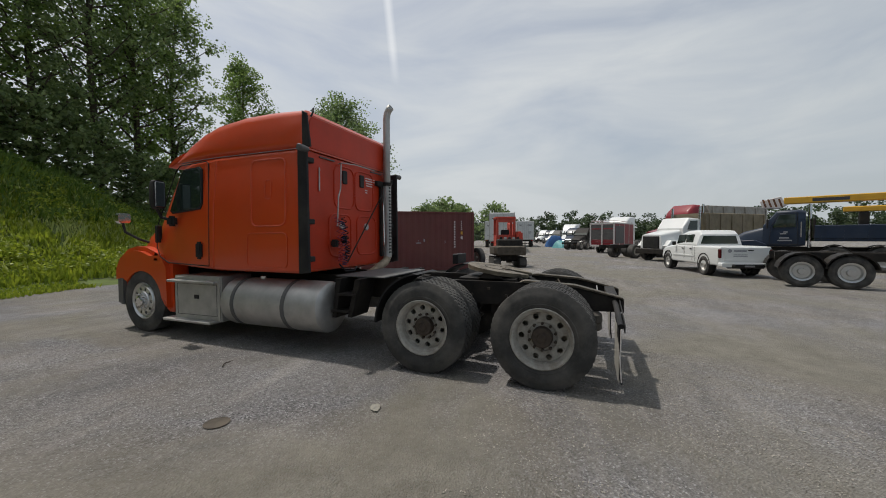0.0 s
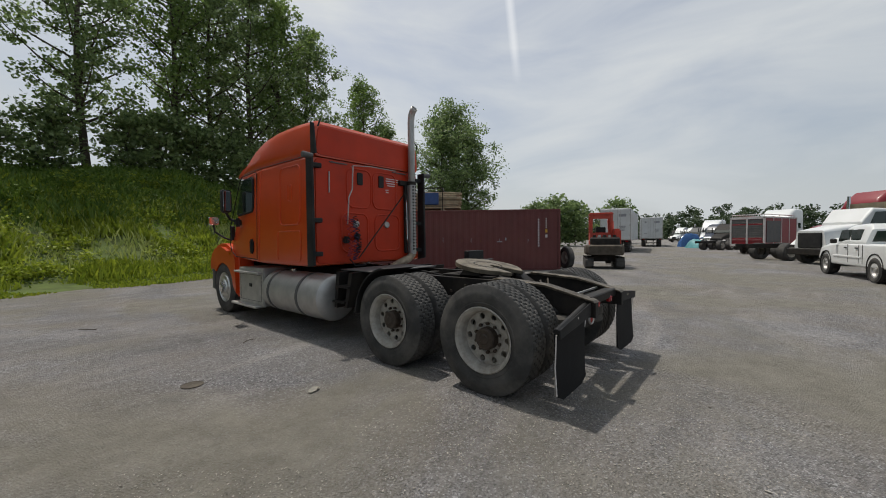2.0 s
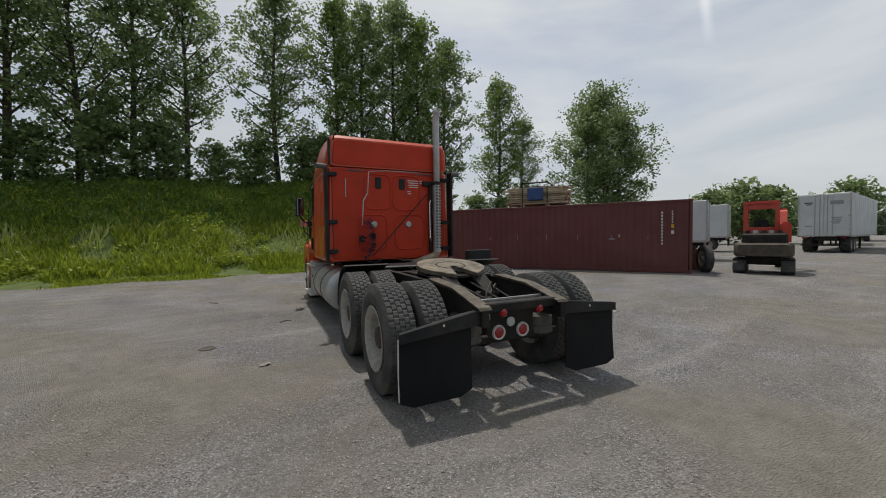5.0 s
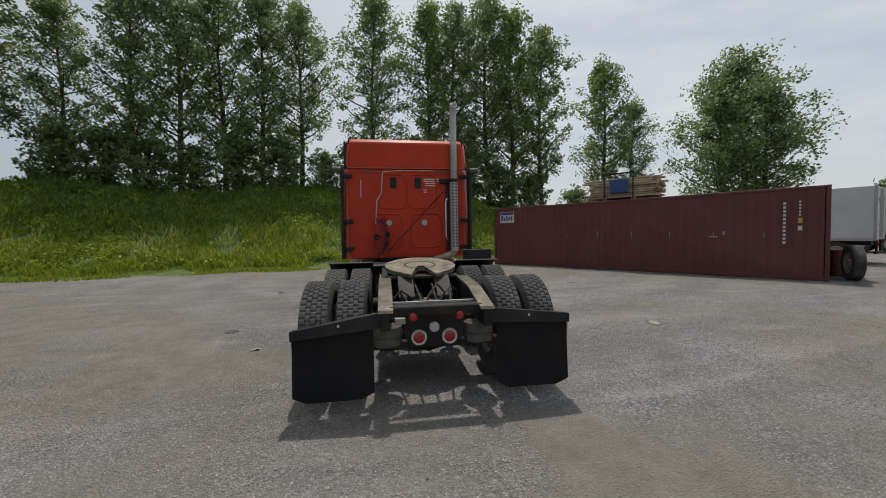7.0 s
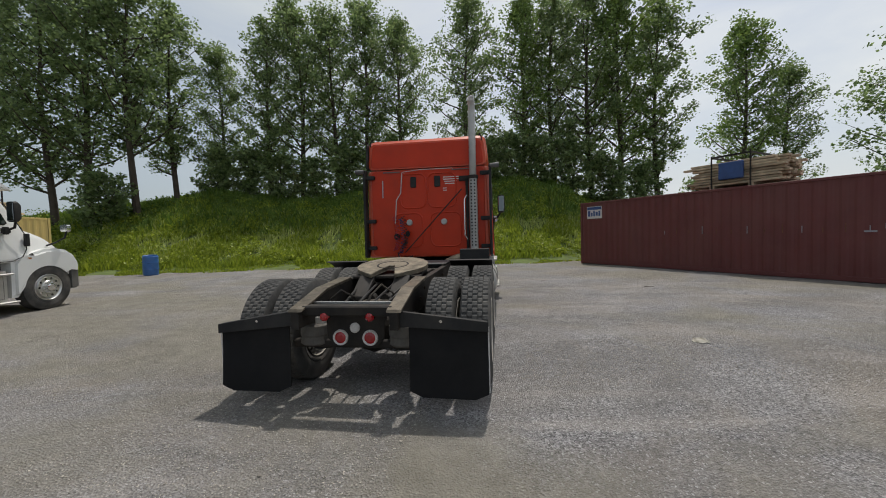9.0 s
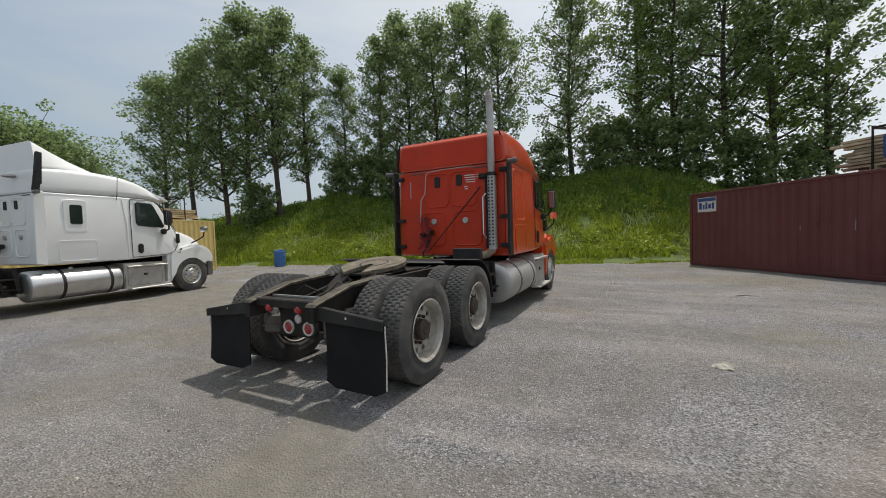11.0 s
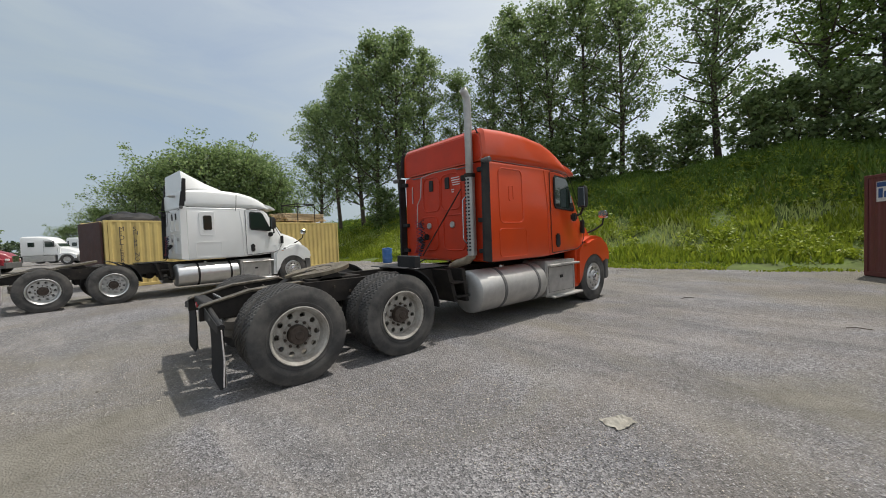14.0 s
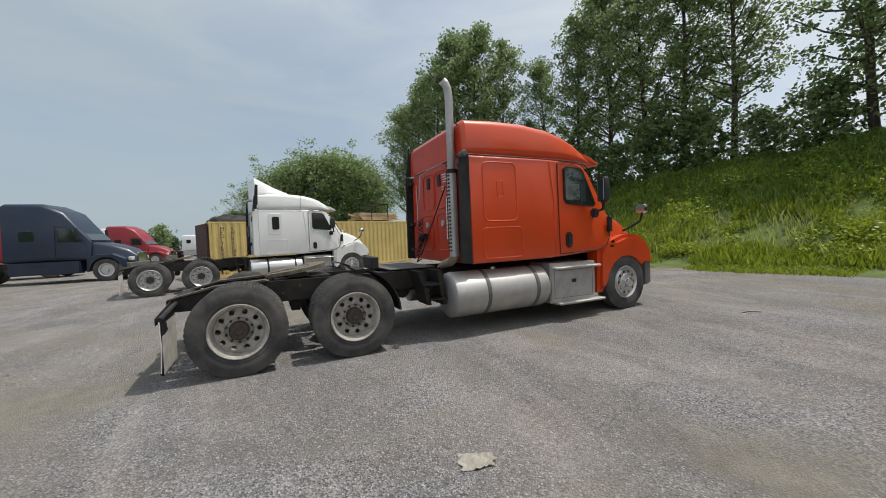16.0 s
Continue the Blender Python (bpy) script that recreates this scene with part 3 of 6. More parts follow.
def blades(name, count, x_lo, x_hi, d_lo, d_hi, h_lo, h_hi, width, mat, label, lumps):
    x = rng.uniform(x_lo, x_hi, count)
    d = d_lo + (d_hi - d_lo) * rng.random(count) ** 0.8
    foot = np.interp(x, [b[0] for b in BANK], [b[1] for b in BANK])
    y = foot + d + 0.25 * np.sin(x * 1.7)
    keep = np.array([noise.noise(Vector((a * lumps, b * lumps, 7))) for a, b in zip(x, y)]) > -0.12
    x, y, d = x[keep], y[keep], d[keep]
    z = np.array([max(bank_z(a, q), 0.0) + min(0.0, ground_z(a, b)) for a, b, q in zip(x, y, d)])
    n = len(x)
    patch = np.array([noise.noise(Vector((a * 0.5, b * 0.5, 1))) for a, b in zip(x, y)])
    h = (h_lo + (h_hi - h_lo) * rng.random(n)) * (0.75 + 0.6 * patch)
    a = rng.uniform(0, 2 * math.pi, n)
    lean = rng.normal(0, 0.28, (n, 2)) * h[:, None]
    w = width * (0.6 + 0.8 * rng.random(n))
    cx, sy = np.cos(a) * w, np.sin(a) * w
    p0 = np.stack([x - cx * 0.5, y - sy * 0.5, z - 0.03], 1)
    p1 = np.stack([x + cx * 0.5, y + sy * 0.5, z - 0.03], 1)
    p2 = np.stack([x + lean[:, 0] * 0.5 + cx * 0.8, y + lean[:, 1] * 0.5 + sy * 0.8, z + h * 0.6], 1)
    p3 = np.stack([x + lean[:, 0], y + lean[:, 1], z + h], 1)
    p4 = np.stack([x + lean[:, 0] * 0.5 - cx * 0.8, y + lean[:, 1] * 0.5 - sy * 0.8, z + h * 0.6], 1)
    v = np.stack([p0, p1, p2, p3, p4], 1).reshape(-1, 3)
    f = np.arange(n * 5).reshape(-1, 5)
    me = bpy.data.meshes.new(name)
    me.from_pydata(v.tolist(), [], f.tolist())
    me.materials.append(mat)
    return tagged(new(name, me), label, "weeds", kind="stuff")


blades("bank_weeds", 150000, -40, 16, 1.0, 10.0, 0.16, 0.50, 0.045, WEED, "tall yellow-green weeds covering the bank", 0.45)
blades("bank_undergrowth", 60000, -40, 16, 5.0, 14.5, 0.30, 0.75, 0.06, WEED_DARK, "dark green undergrowth high on the bank", 0.0)
blades("bank_flowers", 26000, -40, 16, 2.0, 8.0, 0.20, 0.55, 0.034, WEED_PALE, "pale yellow-green flowering weeds on the bank", 0.8)
blades("verge_grass", 60000, -40, 16, -0.35, 2.6, 0.04, 0.15, 0.035, WEED, "short grass along the gravel's edge", 0.6)


def leafy_weeds(name, count, leaves, d_lo, d_hi, r_lo, r_hi, size, mat, label, seed):
    """Bushy plants on the slope, each a low clump of loose leaves."""
    rng_w = np.random.default_rng(seed)
    centres, radii = [], []
    for _ in range(count):
        x, d = rng_w.uniform(-40, 16), d_lo + (d_hi - d_lo) * rng_w.random()
        if noise.noise(Vector((x * 0.35, d * 0.6, seed))) < -0.05:
            continue
        r = r_lo + (r_hi - r_lo) * rng_w.random() ** 2
        centres.append((x, bank_foot(x) + d + 0.25 * math.sin(x * 1.7), bank_z(x, d) + 0.45 * r))
        radii.append(r)
    v, f = leaf_cloud(centres, radii, leaves, size, rng_w)
    me = bpy.data.meshes.new(name)
    me.from_pydata(v.tolist(), [], f.tolist())
    me.materials.append(mat)
    return tagged(new(name, me), label, "weeds", kind="stuff")


leafy_weeds("leafy_weeds", 2600, 110000, 1.4, 9.5, 0.25, 0.60, 0.11, WEED, "bushy bright green weeds on the bank", 31)
leafy_weeds("leafy_scrub", 1300, 60000, 6.5, 13.5, 0.35, 0.80, 0.13, WEED_DARK, "dark green scrub along the top of the bank", 32)

# ---- tractor units ----
def outline(wb, wt, z0, z1, r, n=4):
    """Rounded cross-section whose width runs from wb below to wt above."""
    return [(x * (wb + (wt - wb) * (z - z0) / (z1 - z0)), z) for x, z in rounded(-1, 1, z0, z1, r, n)]


def tyre_mesh(radius, width, rim, blocks):
    h = width / 2
    prof = [(-h * 0.72, rim - 0.012), (-h * 0.90, rim + 0.022), (-h * 0.96, rim + 0.05), (-h * 0.935, rim + 0.056), (-h, rim + 0.10), (-h * 0.985, radius - 0.075), (-h * 0.955, radius - 0.066), (-h * 0.90, radius - 0.03), (-h * 0.84, radius - 0.008)]
    lanes = [-0.80, -0.50, -0.46, -0.18, -0.15, 0.15, 0.18, 0.46, 0.50, 0.80]
    for i, a in enumerate(lanes):
        prof.append((a * h, radius))
        if i % 2 == 1 and i < len(lanes) - 1:
            prof.append((a * h + 0.002, radius - 0.014))
            prof.append((lanes[i + 1] * h - 0.002, radius - 0.014))
    prof += [(-a, r) for a, r in reversed(prof[:9])]
    first, last = 9, len(prof) - 10

    def shift(i, k):
        if not blocks or i < first or i > last:
            return 0.0
        lane = (i - first) // 4
        return -0.010 if (k + 2 * lane) % 4 == 0 and prof[i][1] > radius - 0.005 else 0.0
    return lathe(prof, 200 if blocks else 96, "x", shift=shift)


def add_holed_disc(bm, x, r_in, r_out, r_hole, at, count=10):
    """A flat disc ring with round hand holes through it."""
    half = math.pi / count
    for s in range(count):
        mid = 2 * math.pi * s / count
        corner = sorted({round(math.atan2(r * math.sin(a), r * math.cos(a) - at) % (2 * math.pi), 5) for r in (r_in, r_out) for a in (-half, half)})
        angles = sorted(corner + [2 * math.pi * k / 14 + 0.05 for k in range(14)])
        inner, outer = [], []
        for a in angles:
            dx, dy = math.cos(a), math.sin(a)
            lo, hi = r_hole, 0.5
            for _ in range(26):
                m = (lo + hi) / 2
                px, py = at + m * dx, m * dy
                rr = math.hypot(px, py)
                ok = r_in <= rr <= r_out and abs(math.atan2(py, px)) <= half
                lo, hi = (m, hi) if ok else (lo, m)
            for ring, d in ((inner, r_hole), (outer, lo)):
                px, py = at + d * dx, d * dy
                ring.append(bm.verts.new((x, px * math.cos(mid) - py * math.sin(mid), px * math.sin(mid) + py * math.cos(mid))))
        back = [bm.verts.new((x - 0.02, v.co.y, v.co.z)) for v in inner]
        n = len(angles)
        for k in range(n):
            j = (k + 1) % n
            bm.faces.new((inner[k], outer[k], outer[j], inner[j]))
            bm.faces.new((inner[k], inner[j], back[j], back[k]))


def wheel_meshes(front, disc_mat, hub_mat):
    """The disc wheel and its hub, for an outer face that looks along +x."""
    bm = bmesh.new()
    if front:
        add_lathe(bm, [(-0.24, 0.285), (-0.20, 0.262), (-0.05, 0.262), (-0.02, 0.285), (0.0, 0.302), (0.004, 0.292), (-0.015, 0.272), (-0.03, 0.255), (0.005, 0.235)], 60)
        add_holed_disc(bm, 0.005, 0.155, 0.236, 0.026, 0.200)
        add_lathe(bm, [(0.005, 0.156), (0.02, 0.145), (0.022, 0.09)], 40)
    else:
        add_lathe(bm, [(-0.26, 0.292), (-0.22, 0.270), (-0.04, 0.276), (-0.012, 0.296), (0.0, 0.316), (0.006, 0.306), (-0.012, 0.284), (-0.05, 0.266), (-0.115, 0.256)], 60)
        add_holed_disc(bm, -0.115, 0.150, 0.258, 0.030, 0.214)
        add_lathe(bm, [(-0.115, 0.151), (-0.125, 0.14), (-0.125, 0.08)], 40)
    wheel = bpy.data.meshes.new("wheel")
    bmesh.ops.recalc_face_normals(bm, faces=bm.faces)
    bm.to_mesh(wheel)
    bm.free()
    wheel.materials.append(disc_mat)
    bm = bmesh.new()
    base = 0.02 if front else -0.125
    if front:
        rr = add_lathe(bm, [(base, 0.088), (base + 0.05, 0.084), (base + 0.06, 0.06), (base + 0.06, 0.001)], 28)
    else:
        rr = add_lathe(bm, [(base, 0.108), (base + 0.07, 0.104), (base + 0.085, 0.092), (base + 0.085, 0.05), (base + 0.095, 0.04), (base + 0.095, 0.001)], 28)
    hub = bpy.data.meshes.new("hub")
    bmesh.ops.recalc_face_normals(bm, faces=bm.faces)
    bm.to_mesh(hub)
    bm.free()
    hub.materials.append(hub_mat)
    nut = bpy.data.meshes.new("lug_nut")
    hexagon = [(0.016 * math.cos(math.pi * j / 3), 0.016 * math.sin(math.pi * j / 3)) for j in range(6)]
    nut.from_pydata([(d, a, b) for d in (base - 0.002, base + 0.032) for a, b in hexagon], [], [(j, (j + 1) % 6, 6 + (j + 1) % 6, 6 + j) for j in range(6)] + [tuple(range(6, 12))])
    nut.materials.append(hub_mat)
    return wheel, hub, nut


def fit_nuts(w, nut, r):
    """Ten nuts in a ring round the hub."""
    for k in range(10):
        a = 2 * math.pi * (k + 0.5) / 10
        o = new("lug_nut", nut)
        o.parent = w
        o.matrix_basis = pose(0, r * math.cos(a), r * math.sin(a))


def mesh_of(bm, mat, name, smooth=True):
    ob = link(name, bm, mat, None, smooth)
    me = ob.data
    bpy.data.objects.remove(ob)
    return me


def add_wheels(root, front_y, drive_ys, drive_mat, hub_mat, front_x=1.12, drive_x=1.19):
    tread = mesh_of(tyre_mesh(0.525, 0.285, 0.300, True), RUBBER, "tyre")
    tread.set_sharp_from_angle(angle=radians(24))
    rib = mesh_of(tyre_mesh(0.515, 0.280, 0.292, False), RUBBER, "tyre")
    drive, steer = wheel_meshes(False, drive_mat, hub_mat), wheel_meshes(True, ALUMINIUM, CHROME)
    for side in (-1, 1):
        turn = 0 if side > 0 else 180
        for y in drive_ys:
            for outer in (True, False):
                w = new("wheel", drive[0])
                w.parent = root
                w.matrix_basis = pose(side * (drive_x if outer else drive_x - 0.325), y, 0.515, 20 * y, 0, turn)
                t = new("tyre", tread)
                t.parent = w
                t.matrix_basis = pose(-0.135, 0, 0)
                if outer:
                    h = new("hub", drive[1])
                    h.parent = w
                    fit_nuts(w, drive[2], 0.138)
        w = new("wheel", steer[0])
        w.parent = root
        w.matrix_basis = pose(side * front_x, front_y, 0.505, 0, 0, turn)
        fit_nuts(w, steer[2], 0.118)
        for name, me, dx in (("tyre", rib, -0.125), ("hub", steer[1], 0)):
            o = new(name, me)
            o.parent = w
            o.matrix_basis = pose(dx, 0, 0)


def bead(points, r, close=True):
    pts = list(points) + ([points[0], points[1]] if close else [])
    return tube(pts, r, 6, not close)


def round_rect(y0, y1, z0, z1, r, side_x, n=4):
    return [(side_x(z), y, z) for y, z in rounded(y0, y1, z0, z1, r, n)]


def side_at(side):
    return lambda z: side * (1.172 - 0.022 * (z - 1.05))


def tractor(root, paint, wall_paint, grand):
    """A sleeper tractor heading to +y with its rear axle over the origin. grand: white unit with a roof fairing and side windows."""
    part("cab_shell", loft([
        (3.06, outline(1.12, 1.08, 1.08, 2.69, 0.05)), (3.11, outline(1.165, 1.13, 1.06, 2.70, 0.05)), (4.60, outline(1.17, 1.135, 1.06, 2.70, 0.05)),
        (5.20, outline(1.165, 1.10, 1.09, 2.69, 0.06)), (5.45, outline(1.155, 1.06, 1.10, 2.66, 0.08)), (5.60, outline(1.14, 1.03, 1.11, 2.56, 0.09)),
        (5.85, outline(1.13, 1.01, 1.12, 2.18, 0.08)), (6.08, outline(1.12, 0.99, 1.14, 1.84, 0.08)), (6.20, outline(1.06, 0.93, 1.16, 1.70, 0.06))]), paint, root, smooth=True)
    part("roof_cap", loft([
        (3.03, outline(1.10, 1.05, 2.705, 3.18, 0.09)), (3.08, outline(1.135, 1.085, 2.705, 3.235, 0.10)), (3.60, outline(1.14, 1.085, 2.705, 3.27, 0.12)),
        (4.15, outline(1.14, 1.075, 2.705, 3.275, 0.13)), (4.70, outline(1.135, 1.05, 2.705, 3.23, 0.14)), (5.05, outline(1.125, 1.02, 2.705, 3.15, 0.14)),
        (5.30, outline(1.11, 1.00, 2.705, 3.04, 0.12)), (5.50, outline(1.09, 0.98, 2.70, 2.91, 0.08)), (5.64, outline(1.06, 0.97, 2.69, 2.78, 0.03))]), paint, root, smooth=True)
    part("windshield", loft([(5.62, outline(0.95, 0.95, 2.48, 2.565, 0.01)), (6.10, outline(0.96, 0.96, 1.80, 1.85, 0.01))]), GLASS, root)
    part("sun_visor", prism([(5.50, 2.87), (5.72, 2.81), (5.88, 2.71), (5.89, 2.67), (5.82, 2.68), (5.52, 2.78)], -1.02, 1.02, "x", 0.012, 2), paint, root)
    part("rear_wall", loft([(3.045, rounded(-1.05, 1.05, 1.10, 2.68, 0.08)), (3.075, rounded(-1.07, 1.07, 1.09, 2.69, 0.08))]), wall_paint, root, "faded red pressed rear wall with scuffs" if not grand else "")
    part("roof_back", loft([(3.02, outline(1.05, 1.00, 2.73, 3.15, 0.08)), (3.05, outline(1.08, 1.03, 2.72, 3.18, 0.09))]), wall_paint, root)
    hood = part("hood", loft([
        (6.12, outline(1.06, 0.92, 1.05, 1.85, 0.14)), (6.40, outline(1.04, 0.87, 1.02, 1.77, 0.16)), (6.70, outline(1.01, 0.80, 0.98, 1.66, 0.17)),
        (6.95, outline(0.96, 0.72, 0.94, 1.51, 0.17)), (7.12, outline(0.88, 0.63, 0.90, 1.33, 0.14)), (7.22, outline(0.80, 0.55, 0.86, 1.14, 0.10)), (7.27, outline(0.72, 0.5, 0.80, 1.0, 0.08))]), paint, root, smooth=True)
    part("grille", prism([(-0.42, 0.78), (0.42, 0.78), (0.36, 1.05), (-0.36, 1.05)], 7.25, 7.29, "y", 0.01), BLACK_PLASTIC, hood)
    part("bumper", prism([(-1.15, 6.93), (-1.12, 7.12), (-0.85, 7.24), (0, 7.32), (0.85, 7.24), (1.12, 7.12), (1.15, 6.93), (0.95, 6.90), (-0.95, 6.90)], 0.40, 0.93, "z", 0.03, 2), GREY_PLASTIC, root)
    for side in (-1, 1):
        sx = side_at(side)
        arch = [(6.40 + 0.57 * math.cos(radians(a)), 0.50 + 0.57 * math.sin(radians(a))) for a in range(14, 187, 12)]
        pts = [(5.70, 0.36), (5.72, 1.13), (5.95, 1.20), (6.15, 1.31), (6.38, 1.385), (6.62, 1.40), (6.86, 1.35), (7.03, 1.23), (7.13, 1.06), (7.16, 0.94), (7.04, 0.90)] + arch[1:] + [(5.82, 0.36)]
        fender = part("fender", prism(pts, side * 0.80, side * 1.165, "x", 0.07, 4), paint, root, smooth=True)
        part("cowl_vent", box(*sorted((side * 1.05, side * 1.125)), 6.02, 6.10, 1.46, 1.74, 0.012), BLACK_PLASTIC, hood)
        part("headlight", loft([(6.95, rounded(side * 0.98 - 0.12, side * 0.98 + 0.12, 1.0, 1.20, 0.05)), (7.17, rounded(side * 0.90 - 0.12, side * 0.90 + 0.12, 0.96, 1.14, 0.05))]), WHITE_LENS, fender)
        part("turn_signal", box(*sorted((side * 1.15, side * 1.165)), 5.98, 6.07, 1.17, 1.22, 0.006), AMBER, fender)
        # door with its window, seams and handle
        glass = [(4.95, 2.06), (5.00, 1.99), (5.58, 1.94), (5.63, 1.98), (5.38, 2.48), (5.31, 2.55), (5.00, 2.57), (4.95, 2.53)]
        door_line = [(4.79, 1.12), (5.70, 1.15), (5.90, 1.24), (5.98, 1.40), (5.97, 1.72), (5.52, 2.56), (5.42, 2.64), (4.85, 2.67), (4.80, 2.63)]
        door = part("door", bead([(sx(z) - side * 0.002, y, z) for y, z in door_line], 0.008), BLACK_PLASTIC, root, "dark door seam")
        x0 = side * 1.13
        part("window_gasket", prism([(y + (y - 5.3) * 0.07, z + (z - 2.26) * 0.09) for y, z in glass], x0, side * 1.158, "x", 0.004), BLACK_PLASTIC, door)
        part("window_pane", prism(glass, x0, side * 1.164, "x", 0.003), GLASS, door)
        part("door_handle", box(*sorted((side * 1.15, side * 1.19)), 4.93, 5.06, 1.22, 1.48, 0.03, 2), BLACK_PLASTIC, door)
        # sleeper side: pressed panel, luggage door
        rib = 0.011
        if grand:
            part("side_window_trim", prism(rounded(3.42, 3.86, 1.80, 2.56, 0.07), side * 1.10, side * 1.158, "x", 0.008), paint, root)
            part("side_window", prism(rounded(3.53, 3.77, 1.98, 2.44, 0.05), side * 1.10, side * 1.168, "x", 0.005), GLASS, root, "dark sleeper window")
        else:
            part("side_panel_rib", bead(round_rect(3.33, 3.94, 1.70, 2.60, 0.09, sx), rib), paint, root)
            part("hatch_rib", bead(round_rect(3.58, 3.69, 2.07, 2.32, 0.03, sx), 0.007), paint, root)
        part("luggage_door", bead(round_rect(3.30, 4.02, 1.13, 1.60, 0.07, sx), 0.007), paint, root)
        part("seam_strip", bead([(side * 1.136, 3.10, 2.703), (side * 1.138, 4.60, 2.703), (side * 1.112, 5.15, 2.700), (side * 1.075, 5.48, 2.690)], 0.006, False), GREY_PLASTIC, root)
        part("a_crease", bead([(sx(1.1), 4.70, 1.1), (sx(2.0), 4.70, 2.0), (sx(2.66), 4.62, 2.66)], 0.009, False), paint, root)
        # black side extender behind the sleeper
        part("side_extender", prism([(2.92, 1.08), (3.09, 1.06), (3.09, 2.70), (2.94, 2.70)] if side < 0 else [(2.90, 1.10), (3.08, 1.06), (3.08, 2.70), (2.92, 2.70)], side * 1.14, side * 1.185, "x", 0.008), paint if grand and side > 0 else BLACK_PLASTIC, root)
        if side < 0 or grand:
            part("roof_extender", prism([(2.93, 2.72), (3.07, 2.72), (3.07, 3.20), (2.99, 3.16)], side * 1.085, side * 1.115, "x", 0.006), BLACK_PLASTIC, root)
        for z in (1.25, 1.75, 2.56):
            part("extender_bracket", box(*sorted((side * 0.98, side * 1.15)), 2.98, 3.06, z - 0.035, z + 0.035, 0.01), BLACK_PLASTIC, root)
        part("marker_lamp", lathe([(side * 1.16, 0.001), (side * 1.16, 0.035), (side * 1.29, 0.045), (side * 1.31, 0.045), (side * 1.32, 0.035), (side * 1.32, 0.001)], 18), GREY_PLASTIC, root).location = (0, 2.94, 2.67)
        # mirrors
        mir = part("mirror_arm", tube([(side * 1.12, 5.62, 1.80), (side * 1.26, 5.70, 1.86), (side * 1.36, 5.64, 2.0), (side * 1.36, 5.62, 2.30)], 0.024, 8), BLACK_PLASTIC, root)
        part("mirror_base", box(*sorted((side * 1.10, side * 1.20)), 5.55, 5.70, 1.72, 1.88, 0.03, 2), BLACK_PLASTIC, mir)
        part("mirror_head", loft([(5.56, rounded(side * 1.36 - 0.085, side * 1.36 + 0.085, 1.98, 2.40, 0.05)), (5.64, rounded(side * 1.36 - 0.085, side * 1.36 + 0.085, 1.97, 2.41, 0.06)), (5.71, rounded(side * 1.36 - 0.055, side * 1.36 + 0.055, 2.02, 2.36, 0.05))]), BLACK_PLASTIC, mir, smooth=True)
        part("mirror_glass", box(*sorted((side * 1.36 - 0.068, side * 1.36 + 0.068)), 5.545, 5.562, 2.0, 2.38, 0.01), MIRROR, mir)
        hm = part("hood_mirror_arm", tube([(side * 0.90, 6.62, 1.46), (side * 1.02, 6.70, 1.52), (side * 1.15, 6.82, 1.64), (side * 1.17, 6.85, 1.80)], 0.02, 8), BLACK_PLASTIC, root)
        part("hood_mirror_head", loft([(6.79, rounded(side * 1.17 - 0.09, side * 1.17 + 0.09, 1.79, 1.95, 0.04)), (6.87, rounded(side * 1.17 - 0.095, side * 1.17 + 0.095, 1.78, 1.96, 0.05)), (6.93, rounded(side * 1.17 - 0.05, side * 1.17 + 0.05, 1.82, 1.92, 0.03))]), CHROME, hm, smooth=True)
        # fuel tank with straps
        tank = part("fuel_tank", lathe([(2.74, 0.001), (2.74, 0.20), (2.755, 0.29), (2.79, 0.335), (2.83, 0.345), (4.44, 0.345), (4.49, 0.335), (4.52, 0.28), (4.525, 0.001)], 40, "y"), BRUSHED if not grand else ALUMINIUM, root, "dull aluminium cylinder", smooth=True)
        tank.location = (side * 0.90, 0, 0.60)
        for y in (3.30, 4.22):
            st = part("tank_strap", lathe([(y, 0.340), (y, 0.354), (y + 0.06, 0.354), (y + 0.06, 0.340)], 40, "y"), BLACK_PLASTIC if grand else GREY_PLASTIC, tank)
        part("tank_cap", lathe([(0.33, 0.05), (0.375, 0.05), (0.38, 0.03), (0.38, 0.001)], 18, "z"), CHROME, tank).location = (0, 4.0 if side < 0 else 3.6, 0)
        # battery and tool box with two steps
        bx = part("step_box", prism([(4.56, 0.30), (5.58, 0.28), (5.58, 0.96), (4.56, 0.97)], side * 0.62, side * 1.17, "x", 0.02, 2), BRUSHED, root, "aluminium step box")
        part("upper_step", box(*sorted((side * 1.10, side * 1.24)), 4.62, 5.66, 0.86, 0.90, 0.01), BRUSHED, bx)
        part("lower_step", box(*sorted((side * 1.08, side * 1.28)), 4.66, 5.70, 0.27, 0.31, 0.01), BRUSHED, bx)
        part("box_latch", box(*sorted((side * 1.168, side * 1.182)), 5.02, 5.12, 0.62, 0.68, 0.006), BLACK_PLASTIC, bx)
        part("box_seam", bead([(side * 1.172, y, z) for y, z in ((4.64, 0.38), (5.50, 0.37), (5.50, 0.84), (4.64, 0.84))], 0.004), GREY_PLASTIC, bx)
        part("step_frame", prism([(2.42, 0.50), (2.48, 0.50), (2.36, 1.0), (2.28, 1.0)], side * 0.60, side * 0.98, "x"), FRAME_BLACK, root)
        for z, y in ((0.56, 2.46), (0.78, 2.36)):
            part("frame_step", box(*sorted((side * 0.66, side * 1.02)), y - 0.02, y + 0.26, z, z + 0.03, 0.006), FRAME_BLACK, root)
        part("step_side", prism([(2.66, 0.48), (2.72, 0.48), (2.66, 1.0), (2.58, 1.0)], side * 0.60, side * 0.98, "x"), FRAME_BLACK, root)
